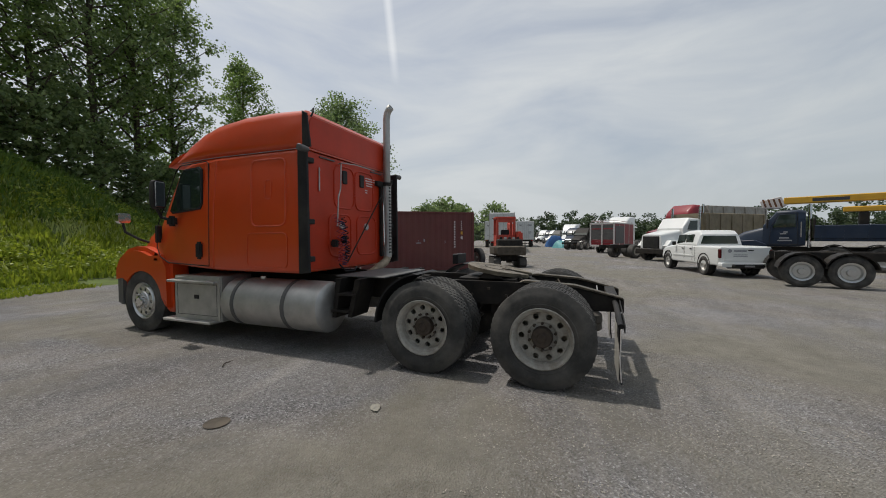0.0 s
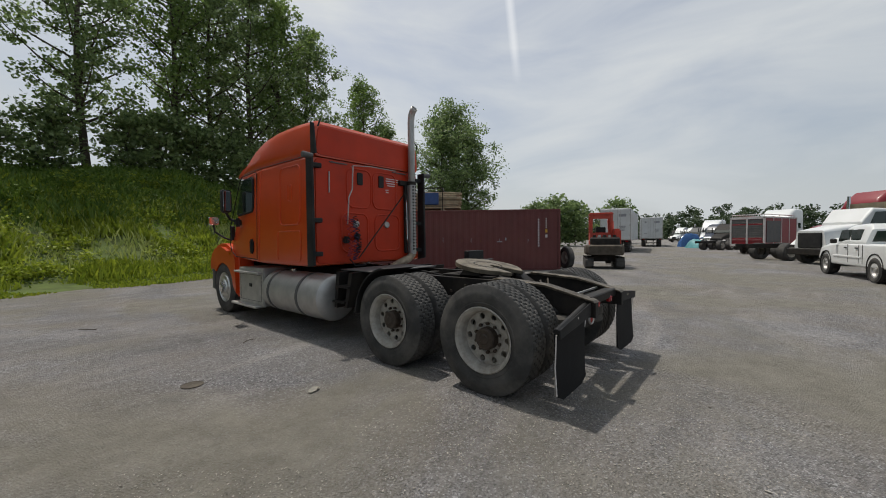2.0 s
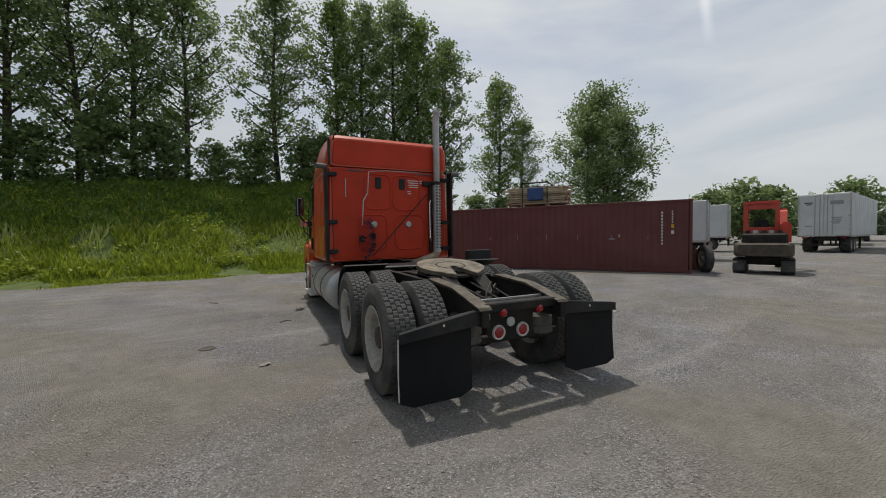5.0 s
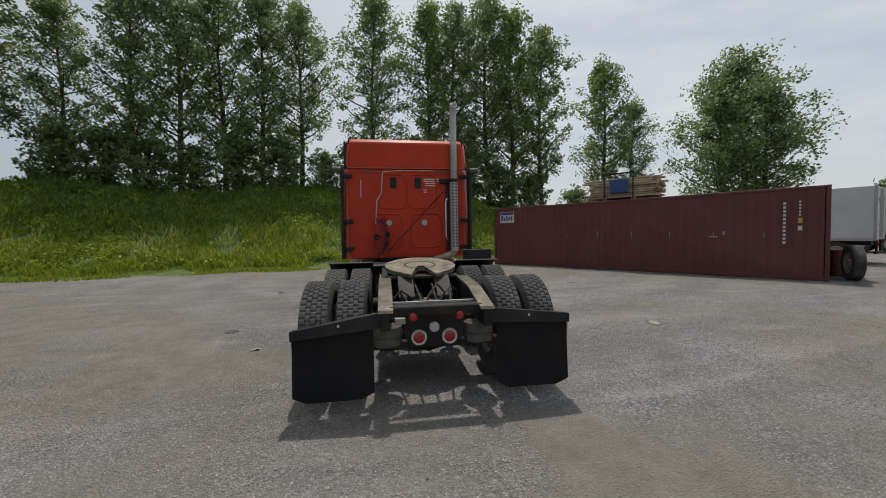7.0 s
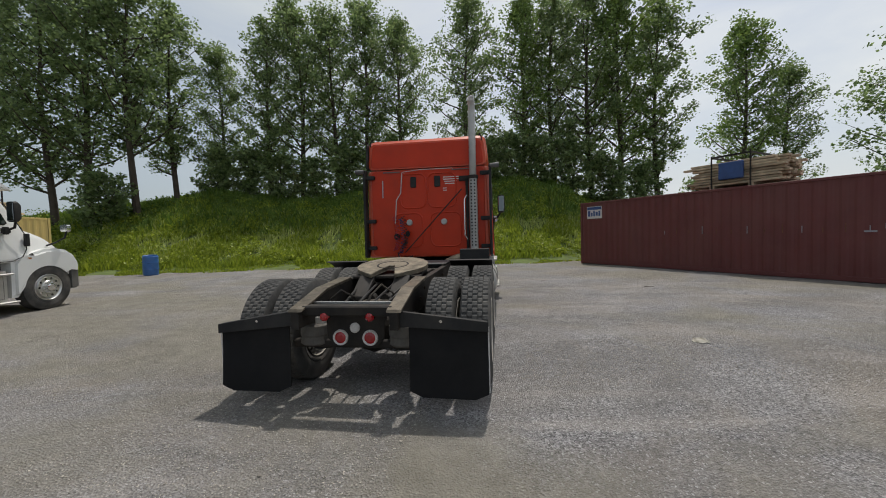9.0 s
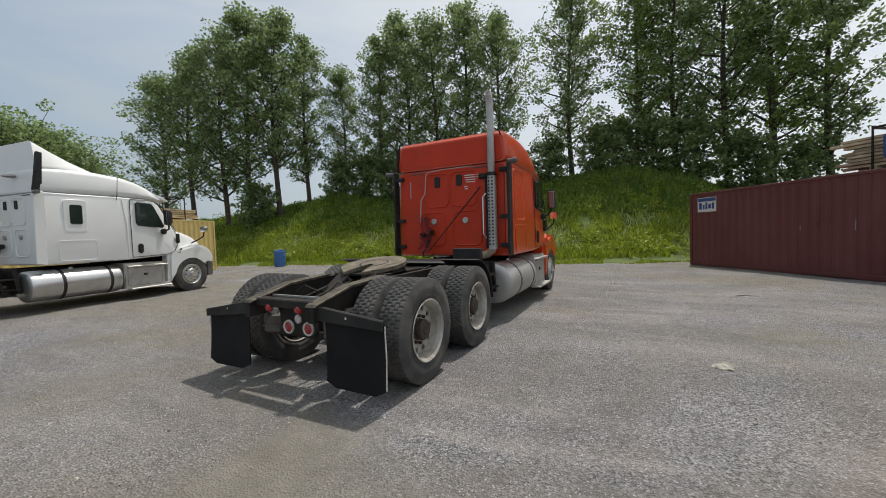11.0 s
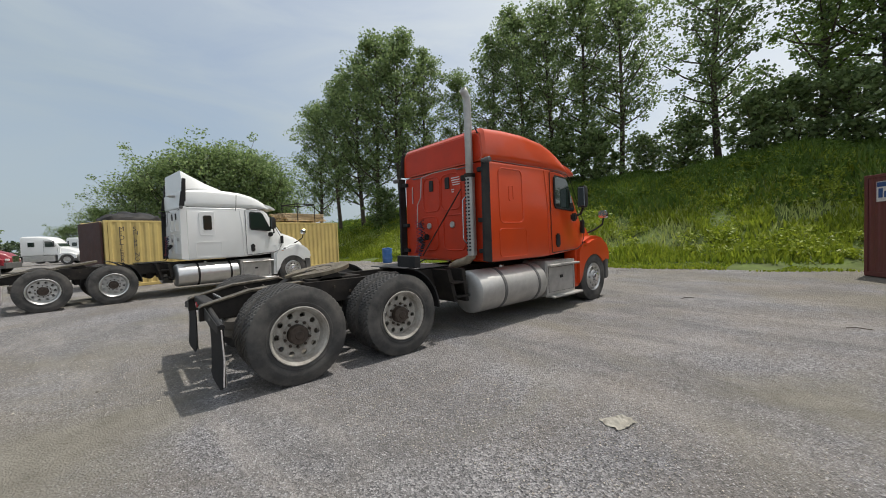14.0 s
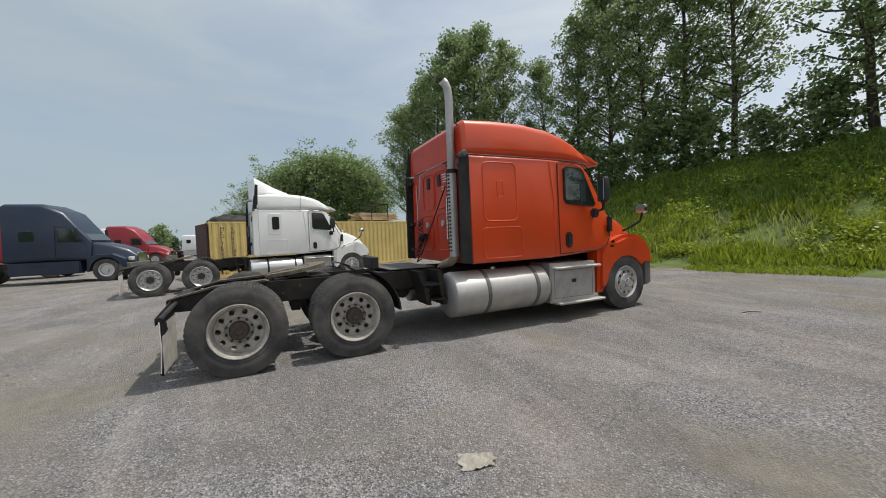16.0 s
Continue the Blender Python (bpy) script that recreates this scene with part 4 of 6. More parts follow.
        # quarter fender ahead of the drive tyres
        arc_o = [(1.32 + 0.62 * math.cos(radians(a)), 0.515 + 0.62 * math.sin(radians(a))) for a in range(2, 86, 7)]
        arc_i = [(1.32 + 0.60 * math.cos(radians(a)), 0.515 + 0.60 * math.sin(radians(a))) for a in range(85, 0, -7)]
        part("quarter_fender", prism(arc_o + arc_i, side * 0.60, side * 1.20, "x"), BLACK_PLASTIC, root)
        if side > 0 and not grand:
            part("loose_guard", box(0.74, 1.16, 1.56, 1.66, 1.10, 1.26, 0.008), BLACK_PLASTIC, root)
        # frame rail, ramp end
        rail = part("frame_rail", prism([(-0.80, 0.70), (-0.80, 0.84), (-0.30, 0.955), (0.30, 0.985), (6.9, 0.985), (6.9, 0.72), (0.1, 0.70)], side * 0.40, side * 0.475, "x", 0.004), FRAME_BLACK, root)
        part("ramp_plate", prism([(-0.80, 0.845), (-0.78, 0.868), (-0.30, 0.985), (0.28, 1.02), (0.34, 1.0), (0.28, 0.99), (-0.30, 0.958)], side * 0.37, side * 0.50, "x", 0.004), RAMP_STEEL, rail, "ramp with paint worn to bare steel")
        for k in range(9):
            part("rail_bolt", box(*sorted((side * 0.475, side * 0.492)), 0.05 + 0.22 * k, 0.08 + 0.22 * k, 0.80 + 0.08 * (k % 2), 0.83 + 0.08 * (k % 2)), HUB, rail)
        # mud flap on its tube hanger
        drop = -0.10 if side < 0 else -0.06
        hang = part("flap_hanger", tube([(side * 0.42, -0.70, 0.82), (side * 0.62, -0.71, 0.80), (side * 1.19, -0.72, 0.80 + drop)], 0.028, 10), BLACK_PLASTIC, root)
        x_in, x_out, top = side * 0.54, side * 1.20, 0.80 + drop
        bm = bmesh.new()
        n = 8
        grid = [[], []]
        for s, off in ((0, 0.0), (1, 0.012)):
            for i in range(n + 1):
                for j in range(7):
                    u, v = i / n, j / 6
                    cut = 0.05 if i == n and j in (0, 6) else 0.0
                    x = x_in + (x_out - x_in) * v
                    zt = 0.80 + drop * max(0, (abs(x) - 0.62) / 0.57)
                    z = zt - 0.01 - u * (zt - 0.13) + cut
                    y = -0.725 + 0.012 * math.sin(u * 3.0 + v) - 0.01 * u + off
                    grid[s].append(bm.verts.new((x, y, z)))
        for s in (0, 1):
            for i in range(n):
                for j in range(6):
                    a = i * 7 + j
                    bm.faces.new((grid[s][a], grid[s][a + 1], grid[s][a + 8], grid[s][a + 7]))
        rim_ids = [j for j in range(7)] + [i * 7 + 6 for i in range(1, n + 1)] + [n * 7 + j for j in range(5, -1, -1)] + [i * 7 for i in range(n - 1, 0, -1)]
        for a, b in zip(rim_ids, rim_ids[1:] + rim_ids[:1]):
            bm.faces.new((grid[0][a], grid[0][b], grid[1][b], grid[1][a]))
        part("mud_flap", bm, FLAP if not grand else PRINT_WHITE, hang, "black rubber sheet" if not grand else "")
        if not grand:
            # thin pale grey sheet laid over the flap's forward side
            part("flap_face", box(*sorted((x_in + side * 0.02, x_out - side * 0.01)), -0.7085, -0.704, 0.16, top - 0.05), FLAP_PALE, hang, "pale front face")
        part("flap_edge", tube([(x_out + side * 0.004, -0.725, top - 0.02), (x_out + side * 0.004, -0.715, top - 0.30), (x_out + side * 0.004, -0.73, 0.18)], 0.006, 6), PRINT_WHITE, hang)
        part("hanger_plate", prism([(side * 0.46, 0.85), (side * 1.205, 0.825 + drop), (side * 1.205, 0.745 + drop), (side * 0.46, 0.72)], -0.759, -0.750, "y", 0.002), BLACK_PLASTIC, hang)
        part("hanger_bolt", lathe([(-0.764, 0.001), (-0.764, 0.012), (-0.715, 0.012)], 10, "y"), CHROME, hang).location = (side * 0.82, 0, 0.79 + drop * 0.35)
    # chassis between the rails
    for y, z0, z1 in ((-0.68, 0.80, 0.885), (0.66, 0.55, 0.95), (1.95, 0.70, 0.95), (3.3, 0.70, 0.95)):
        part("crossmember", box(-0.41, 0.41, y - 0.06, y + 0.06, z0, z1, 0.01), FRAME_BLACK, root)
    for y in (0.0, 1.32):
        ax = part("drive_axle", lathe([(-0.60, 0.11), (-0.30, 0.12), (-0.18, 0.20), (0.0, 0.25), (0.18, 0.20), (0.30, 0.12), (0.60, 0.11)], 20), FRAME_BLACK, root)
        ax.location = (0, y, 0.52)
        for side in (-1, 1):
            part("air_spring", lathe([(0.42, 0.11), (0.46, 0.13), (0.55, 0.135), (0.60, 0.12), (0.64, 0.135), (0.72, 0.13), (0.76, 0.10)], 20, "z"), BLACK_PLASTIC, ax).location = (side * 0.40, -0.33, -0.52)
            part("brake_chamber", lathe([(-0.12, 0.001), (-0.12, 0.085), (0.02, 0.09), (0.03, 0.09), (0.14, 0.08), (0.14, 0.001)], 18, "y"), FRAME_BLACK, ax).location = (side * 0.28, 0.26, 0.10)
    part("driveshaft", tube([(0, 1.6, 0.62), (0, 6.0, 0.80)], 0.055, 12), FRAME_BLACK, root)
    part("front_axle", box(-0.95, 0.95, 6.36, 6.48, 0.42, 0.56, 0.02), FRAME_BLACK, root)
    part("gearbox", box(-0.38, 0.38, 4.6, 6.9, 0.52, 1.2, 0.08, 2), FRAME_BLACK, root)
    part("air_tank", lathe([(-0.40, 0.001), (-0.40, 0.09), (-0.36, 0.115), (0.36, 0.115), (0.40, 0.09), (0.40, 0.001)], 20), FRAME_BLACK, root).location = (0, 2.25, 0.66)
    for k in range(4):
        part("air_line", tube([(-0.30 + 0.15 * k, 2.9, 0.98), (-0.28 + 0.13 * k, 2.2, 0.93 + 0.02 * k), (-0.22 + 0.12 * k, 1.4, 0.90), (-0.30 + 0.2 * k, 0.4, 0.93), (-0.2 + 0.13 * k, -0.4, 0.80)], 0.012, 6), BLACK_PLASTIC, root)
    # dirty plumbing and torque rods over the axles
    for k, (x, y, up) in enumerate(((-0.28, -0.25, 0.10), (0.10, -0.12, 0.14), (0.27, 0.05, 0.09), (-0.12, 0.28, 0.12), (0.30, 0.38, 0.08), (-0.32, 0.50, 0.12))):
        part("brake_hose", tube([(x - 0.16, y - 0.10, 0.66), (x - 0.10, y, 0.80 + up * 0.5), (x, y + 0.06, 0.84 + up), (x + 0.09, y + 0.16, 0.82 + up * 0.4), (x + 0.12, y + 0.24, 0.68)], 0.011, 6), (FRAME_BLACK, MUD, DUSTY_RUBBER)[k % 3], root)
    for y in (0.12, 1.44):
        for side in (-1, 1):
            rod = part("torque_rod", tube([(side * 0.08, y + 0.02, 0.80), (side * 0.39, y + 0.42, 0.84)], 0.030, 10), MUD, root)
            part("rod_bush", lathe([(-0.05, 0.001), (-0.05, 0.055), (0.05, 0.055), (0.05, 0.001)], 14, "y"), FRAME_BLACK, rod).location = (side * 0.08, y + 0.02, 0.80)
        part("axle_bracket", box(-0.16, 0.16, y - 0.12, y + 0.10, 0.70, 0.80, 0.02), MUD, root)
    part("valve_block", box(0.10, 0.26, -0.44, -0.32, 0.72, 0.82, 0.015), MUD, root)
    part("plate_lamp", box(-0.36, -0.26, -0.60, -0.56, 0.70, 0.76, 0.008), BRUSHED, root)
    part("deck_plate", box(-0.82, 0.46, 2.02, 2.78, 1.005, 1.022, 0.004), GREY_PLASTIC if not grand else FRAME_BLACK, root, "dusty grey deck plate" if not grand else "")
    # fifth wheel: tilted plate with a throat towards the rear
    plate = []
    for a in range(-58, 239, 9):
        r = 0.47
        plate.append((r * math.cos(radians(a)), r * math.sin(radians(a))))
    throat = [(-0.25, -0.42), (-0.15, -0.50), (-0.045, -0.05), (0.045, -0.05), (0.15, -0.50), (0.25, -0.42)]
    fw = part("fifth_wheel", prism(plate + throat, -0.03, 0.02, "z", 0.008), WORN_STEEL, root, "tilted greasy steel plate with a throat", smooth=False)
    fw.matrix_basis = pose(0, 0.72, 1.10, 9, 0, 0) @ Matrix.Diagonal((0.92, 0.88, 1, 1))
    ring = part("plate_groove", lathe([(0.0195, 0.19), (0.024, 0.195), (0.024, 0.21), (0.0195, 0.215)], 40, "z"), FRAME_BLACK, fw)
    for side in (-1, 1):
        part("plate_ramp", prism([(-0.40, -0.02), (-0.78, -0.16), (-0.80, -0.19), (-0.40, -0.08)], side * 0.13, side * 0.32, "x", 0.006), FRAME_BLACK, fw)
        part("plate_bracket", prism([(0.55, 0.985), (0.90, 0.985), (0.80, 1.10), (0.64, 1.10)], side * 0.34, side * 0.40, "x", 0.004), FRAME_BLACK, root)
    part("slide_base", box(-0.40, 0.40, 0.40, 1.15, 0.985, 1.015, 0.004), FRAME_BLACK, root)
    # rear lamp bar
    bar = part("lamp_plate", prism([(-0.20, 0.48), (0.20, 0.48), (0.27, 0.56), (0.27, 0.70), (0.30, 0.74), (0.30, 0.855), (-0.30, 0.855), (-0.30, 0.74), (-0.27, 0.70), (-0.27, 0.56)], -0.755, -0.742, "y", 0.004), FRAME_BLACK, root)
    part("bar_edge", box(-0.40, 0.40, -0.748, -0.735, 0.868, 0.892, 0.003), BRUSHED, bar)
    part("lamp_bar", box(-0.62, 0.62, -0.52, -0.45, 0.46, 0.53, 0.01), FRAME_BLACK, root)
    bar.location.y = 0.21
    for x in (-0.14, 0.14):
        lamp = part("tail_lamp", lathe([(-0.770, 0.050), (-0.777, 0.068), (-0.765, 0.072), (-0.740, 0.072)], 24, "y"), PRINT_WHITE, bar)
        lamp.location = (x, 0, 0.565)
        part("tail_lens", lathe([(-0.783, 0.001), (-0.781, 0.030), (-0.770, 0.054), (-0.755, 0.054)], 24, "y"), RED_LENS, lamp)
    part("reverse_lamp", lathe([(-0.787, 0.001), (-0.783, 0.03), (-0.770, 0.046), (-0.740, 0.046)], 24, "y"), WHITE_LENS, bar).location = (0, 0, 0.655)
    for x in (-0.205, 0.205):
        part("marker_lens", lathe([(-0.790, 0.001), (-0.785, 0.026), (-0.765, 0.042), (-0.740, 0.042)], 20, "y"), RED_LENS, bar).location = (x, -0.175, 0.795)
    for side in (-1, 1):
        part("spring_hanger", lathe([(0.48, 0.001), (0.48, 0.12), (0.50, 0.145), (0.56, 0.135), (0.58, 0.145), (0.66, 0.14), (0.69, 0.10), (0.69, 0.001)], 20, "z"), DUSTY_RUBBER, root).location = (side * 0.43, -0.44, 0)
    # rear wall fittings
    for x in (-0.25, 0.20):
        part("vent_window", prism(rounded(x - 0.055, x + 0.055, 2.35, 2.55, 0.02), 3.025, 3.05, "y", 0.005), BLACK_PLASTIC, root)
    for x in (-0.34, 0.31):
        port = part("service_port", lathe([(3.015, 0.001), (3.013, 0.045), (3.02, 0.056), (3.05, 0.058)], 22, "y"), BRUSHED, root)
        port.location = (x, 0, 1.71)
    for x0, x1, z0, z1 in ((-0.50, -0.02, 1.98, 2.60), (0.02, 0.54, 1.98, 2.60), (-0.62, -0.10, 1.26, 1.88), (0.06, 0.62, 1.26, 1.88)):
        part("wall_rib", bead([(x, 3.046, z) for x, z in rounded(x0, x1, z0, z1, 0.12, 4)], 0.016), wall_paint, root, smooth=True)
    for x in (-0.66, 0.62):
        part("wall_strip", box(x - 0.16, x + 0.16, 3.026, 3.046, 2.640, 2.658), GREY_PLASTIC, root)
    part("grab_rail", tube([(-0.42, 3.03, 2.62), (-0.44, 2.96, 2.63), (-0.10, 2.95, 2.66), (0.48, 2.96, 2.66), (0.50, 3.03, 2.65)], 0.007, 8), BRUSHED, root)
    part("grab_pole", tube([(-0.44, 2.96, 2.62), (-0.47, 2.95, 2.25), (-0.55, 2.93, 2.12), (-0.58, 2.93, 1.70)], 0.010, 8), BRUSHED, root)
    part("wall_rod", tube([(-0.83, 3.03, 2.50), (-0.835, 3.03, 2.18)], 0.010, 8), BRUSHED, root)
    for x, z, w in ((-0.62, 1.40, 0.10), (-0.40, 1.45, 0.07)):
        part("gladhand", box(x, x + w, 2.93, 3.03, z, z + 0.11, 0.02, 2), BLACK_PLASTIC, root)
    if not grand:
        for r, (z, x0, x1) in enumerate(((2.52, 0.31, 0.60), (2.48, 0.31, 0.63), (2.44, 0.33, 0.56), (2.40, 0.34, 0.52), (2.32, 0.30, 0.37), (2.28, 0.31, 0.37))):
            part("faded_lettering", box(x0, x1, 3.040, 3.0425, z - 0.008, z + 0.008), PRINT_WHITE, root)
        part("tie_rod", tube([(0.66, 2.93, 2.28), (-0.40, 2.90, 1.16)], 0.011, 6), FRAME_BLACK, root)
    for side, mat, x in ((0, BLUE_CABLE, -0.50), (1, RED_CABLE, -0.60), (2, BLACK_PLASTIC, -0.44)):
        pts = []
        for k in range(120):
            a = k * 0.62
            f = k / 119
            pts.append((x + 0.036 * math.cos(a) + 0.06 * math.sin(3 * f), 2.93 + 0.035 * math.sin(a) - 0.05 * f, 1.78 - 0.62 * f + 0.06 * math.sin(6 * f + side)))
        part("coiled_hose", tube(pts, 0.0065, 5), mat, root)
    part("hose_drop", tube([(-0.55, 2.93, 1.16), (-0.50, 2.86, 1.05), (-0.36, 2.80, 1.05), (-0.25, 2.84, 1.10)], 0.012, 6), BLACK_PLASTIC, root)
    if not grand:
        # exhaust stack, perforated guard and elbow
        ex = part("exhaust_pipe", tube([(0.78, 2.90, 1.22), (0.78, 2.90, 3.30), (0.78, 2.90, 3.62), (0.78, 2.885, 3.73), (0.78, 2.85, 3.80), (0.78, 2.80, 3.84)], 0.062, 18, False), BRUSHED, root, "tall dull steel pipe", smooth=True)
        ex.location = (0.08, 0.05, 0)
        ex.modifiers.new("wall", "SOLIDIFY").thickness = 0.006
        guard = [(0.78 + 0.074 * math.cos(radians(a)), 2.90 + 0.074 * math.sin(radians(a))) for a in range(180, 361, 20)]
        part("heat_guard", prism(guard + [(0.852, 2.94), (0.708, 2.94)], 1.18, 2.45, "z"), BRUSHED, ex, "perforated grey heat guard")
        for k in range(21):
            for dx in (-0.03, 0.03):
                part("guard_hole", box(0.78 + dx - 0.012, 0.78 + dx + 0.012, 2.818, 2.84, 1.26 + 0.057 * k, 1.285 + 0.057 * k), BLACK_PLASTIC, ex)
        part("stack_clamp", lathe([(-0.03, 0.066), (-0.03, 0.09), (0.03, 0.09), (0.03, 0.066)], 20, "z"), FRAME_BLACK, ex).location = (0.78, 2.90, 2.48)
        part("clamp_arm", box(0.52, 0.78, 2.93, 3.02, 2.43, 2.52, 0.01), FRAME_BLACK, ex)
        part("stack_brace", box(0.64, 0.69, 2.93, 2.98, 1.20, 2.46, 0.004), FRAME_BLACK, ex)
        part("exhaust_elbow", tube([(0.78, 2.90, 1.26), (0.77, 2.90, 1.17), (0.68, 2.89, 1.10), (0.45, 2.87, 1.04), (0.30, 2.88, 0.98), (0.22, 2.98, 0.90)], [0.062, 0.068, 0.07, 0.068, 0.066, 0.066], 16), SCORCHED, ex, "scorched tan steel elbow pipe", smooth=True)
        part("grab_handle", tube([(0.66, 2.92, 2.16), (0.62, 2.88, 2.10), (0.62, 2.87, 1.45), (0.66, 2.9, 1.38)], 0.012, 8), CHROME, ex)
        for side in (-1, 1):
            part("roof_clip", tube([(side * 0.98, 3.02, 3.22), (side * 0.99, 2.98, 3.25), (side * 1.02, 2.96, 3.19), (side * 1.03, 2.99, 3.13)], 0.012, 6), BLACK_PLASTIC, root)
    else:
        part("roof_fairing", loft([
            (3.06, outline(1.07, 0.90, 3.20, 3.84, 0.06)), (3.35, outline(1.05, 0.86, 3.21, 3.70, 0.10)), (3.75, outline(1.0, 0.82, 3.22, 3.50, 0.10)),
            (4.20, outline(0.94, 0.78, 3.22, 3.31, 0.03))]), paint, root, smooth=True)
        part("fairing_trim", prism([(2.98, 2.78), (3.10, 2.78), (3.14, 3.56), (3.06, 3.58)], -1.12, -1.02, "x"), BLACK_PLASTIC, root)
        part("fairing_trim", prism([(2.98, 2.78), (3.10, 2.78), (3.14, 3.56), (3.06, 3.58)], 1.02, 1.12, "x"), BLACK_PLASTIC, root)
        part("aerial", tube([(1.13, 4.5, 2.6), (1.15, 4.52, 2.75), (1.15, 4.55, 3.2)], 0.008, 6), BLACK_PLASTIC, root)
        part("work_lamp", lathe([(0, 0.05), (0.03, 0.13), (0.05, 0.13), (0.08, 0.08)], 18, "z"), BRUSHED, root).location = (0.25, 2.95, 3.05)


red_truck = thing("semi_truck", "orange-red sleeper tractor unit without trailer on gravel", "truck", pose(0, 0, 0))
tractor(red_truck, ORANGE, RED_WALL, False)
add_wheels(red_truck, 6.40, (0.0, 1.32), STEEL_WHEEL, HUB, 1.14, 1.21)
white_truck = thing("semi_truck", "white sleeper tractor unit with chrome wheels and roof fairing", "truck", pose(-9.30, -3.10, 0, 0, 0, 8))
tractor(white_truck, WHITE_PAINT, WHITE_PAINT, True)
add_wheels(white_truck, 6.40, (0.0, 1.32), ALUMINIUM, HUB, 1.14, 1.21)

# ---- containers, timber, barrel ----
def container(name, label, length, height, width, paint, at, waves, relief=0.03):
    """A steel box along +y, its camera-side wall in the plane x = 0 and its depth towards +x."""
    root = thing(name, label, "container", at)
    def corrugated(x, flip):
        bm = bmesh.new()
        pts, n = [], waves
        for k in range(n):
            y0, step = 0.12 + (length - 0.24) * k / n, (length - 0.24) / n
            for f, d in ((0.0, 0.0), (0.30, 0.0), (0.50, relief), (0.80, relief), (1.0, 0.0)):
                if f < 1.0 or k == n - 1:
                    pts.append((y0 + f * step, d * flip))
        lo = [bm.verts.new((x + d, y, 0.12)) for y, d in pts]
        hi = [bm.verts.new((x + d, y, height - 0.08)) for y, d in pts]
        for i in range(len(pts) - 1):
            bm.faces.new((lo[i], lo[i + 1], hi[i + 1], hi[i]))
        return bm
    part("side_wall", corrugated(0.02, 1), paint, root)
    part("side_wall", corrugated(width - 0.02, -1), paint, root)
    for x in (0.0, width - 0.10):
        for y in (0.0, length - 0.10):
            part("corner_post", box(x, x + 0.10, y, y + 0.10, 0, height, 0.008), paint, root)
        part("top_rail", box(x, x + 0.07, 0.1, length - 0.1, height - 0.08, height - 0.005, 0.006), paint, root)
        part("bottom_rail", box(x, x + 0.09, 0.1, length - 0.1, 0.01, 0.13, 0.006), paint, root)
    part("roof", box(0.05, width - 0.05, 0.05, length - 0.05, height - 0.05, height - 0.02), paint, root)
    part("floor_pan", box(0.05, width - 0.05, 0.05, length - 0.05, 0.08, 0.13), FRAME_BLACK, root)
    for y, s in ((0.02, 1), (length - 0.02, -1)):
        part("end_wall", box(0.08, width - 0.08, min(y, y + 0.03 * s), max(y, y + 0.03 * s), 0.02, height - 0.03, 0.004), paint, root)
        part("end_sill", box(0.1, width - 0.1, min(y, y - 0.02 * s), max(y, y - 0.02 * s), 0.0, 0.12), paint, root)
    return root


def along(a, b, z_a, z_b):
    """Pose at a whose +y axis runs to b, tilted with the ground."""
    d = Vector((b[0] - a[0], b[1] - a[1], z_b - z_a))
    y = d.normalized()
    x = y.cross(Vector((0, 0, 1))).normalized()
    z = x.cross(y)
    return Matrix.Translation((a[0], a[1], z_a)) @ Matrix((x, y, z)).transposed().to_4x4(), d.length


at, length = along((11.80, 4.65), (4.95, 13.95), 0.0, 0.0)
red_box = container("shipping_container", "dull oxide-red shipping container with scratches and lettering", length, 2.70, 2.44, CONTAINER_RED, at, 42, 0.014)
# lettering columns that cannot be told apart, and the sticker
for k in range(11):
    part("code_bar", box(-0.004, 0.004, 0.92, 0.985, 2.20 - 0.115 * k, 2.27 - 0.115 * k), PRINT_WHITE, red_box)
for k in range(5):
    part("code_bar", box(-0.004, 0.004, 0.60, 0.645, 2.24 - 0.095 * k, 2.295 - 0.095 * k), PRINT_WHITE, red_box)
part("yellow_tag", box(-0.004, 0.004, 0.57, 0.66, 1.66, 1.80), BOOM_YELLOW, red_box)
part("white_tag", box(-0.004, 0.004, 0.57, 0.66, 1.44, 1.57), PRINT_WHITE, red_box)
sign = part("sticker", box(-0.006, 0.004, length - 1.16, length - 0.38, 1.98, 2.50), PRINT_WHITE, red_box, "weathered white and blue sticker")
part("sticker_band", box(-0.010, -0.005, length - 1.14, length - 0.40, 2.36, 2.48), BLUE_TARP, sign)
for y0, y1, z0, z1 in ((0.44, 0.56, 2.08, 2.32), (0.60, 0.68, 2.08, 2.24), (0.72, 0.80, 2.08, 2.32), (0.84, 0.95, 2.10, 2.26), (0.99, 1.08, 2.08, 2.30)):
    part("sticker_bar", box(-0.011, -0.006, length - y1, length - y0, z0, z1), BLUE_TARP, sign)
for y, z, w, h in ((2.55, 1.25, 0.22, 0.04), (2.36, 1.33, 0.06, 0.12)):
    part("scratch", box(0.005, 0.022, y, y + w, z, z + h), PRINT_GREY, red_box)
for k in range(16):
    part("scuff", box(0.008, 0.0215, 1.4 + 0.42 * k, 1.416 + 0.42 * k, 1.25, 1.25 + 0.13 + 0.16 * ((k * 7) % 5) / 5), PRINT_GREY if k % 3 == 0 else RUST, red_box)


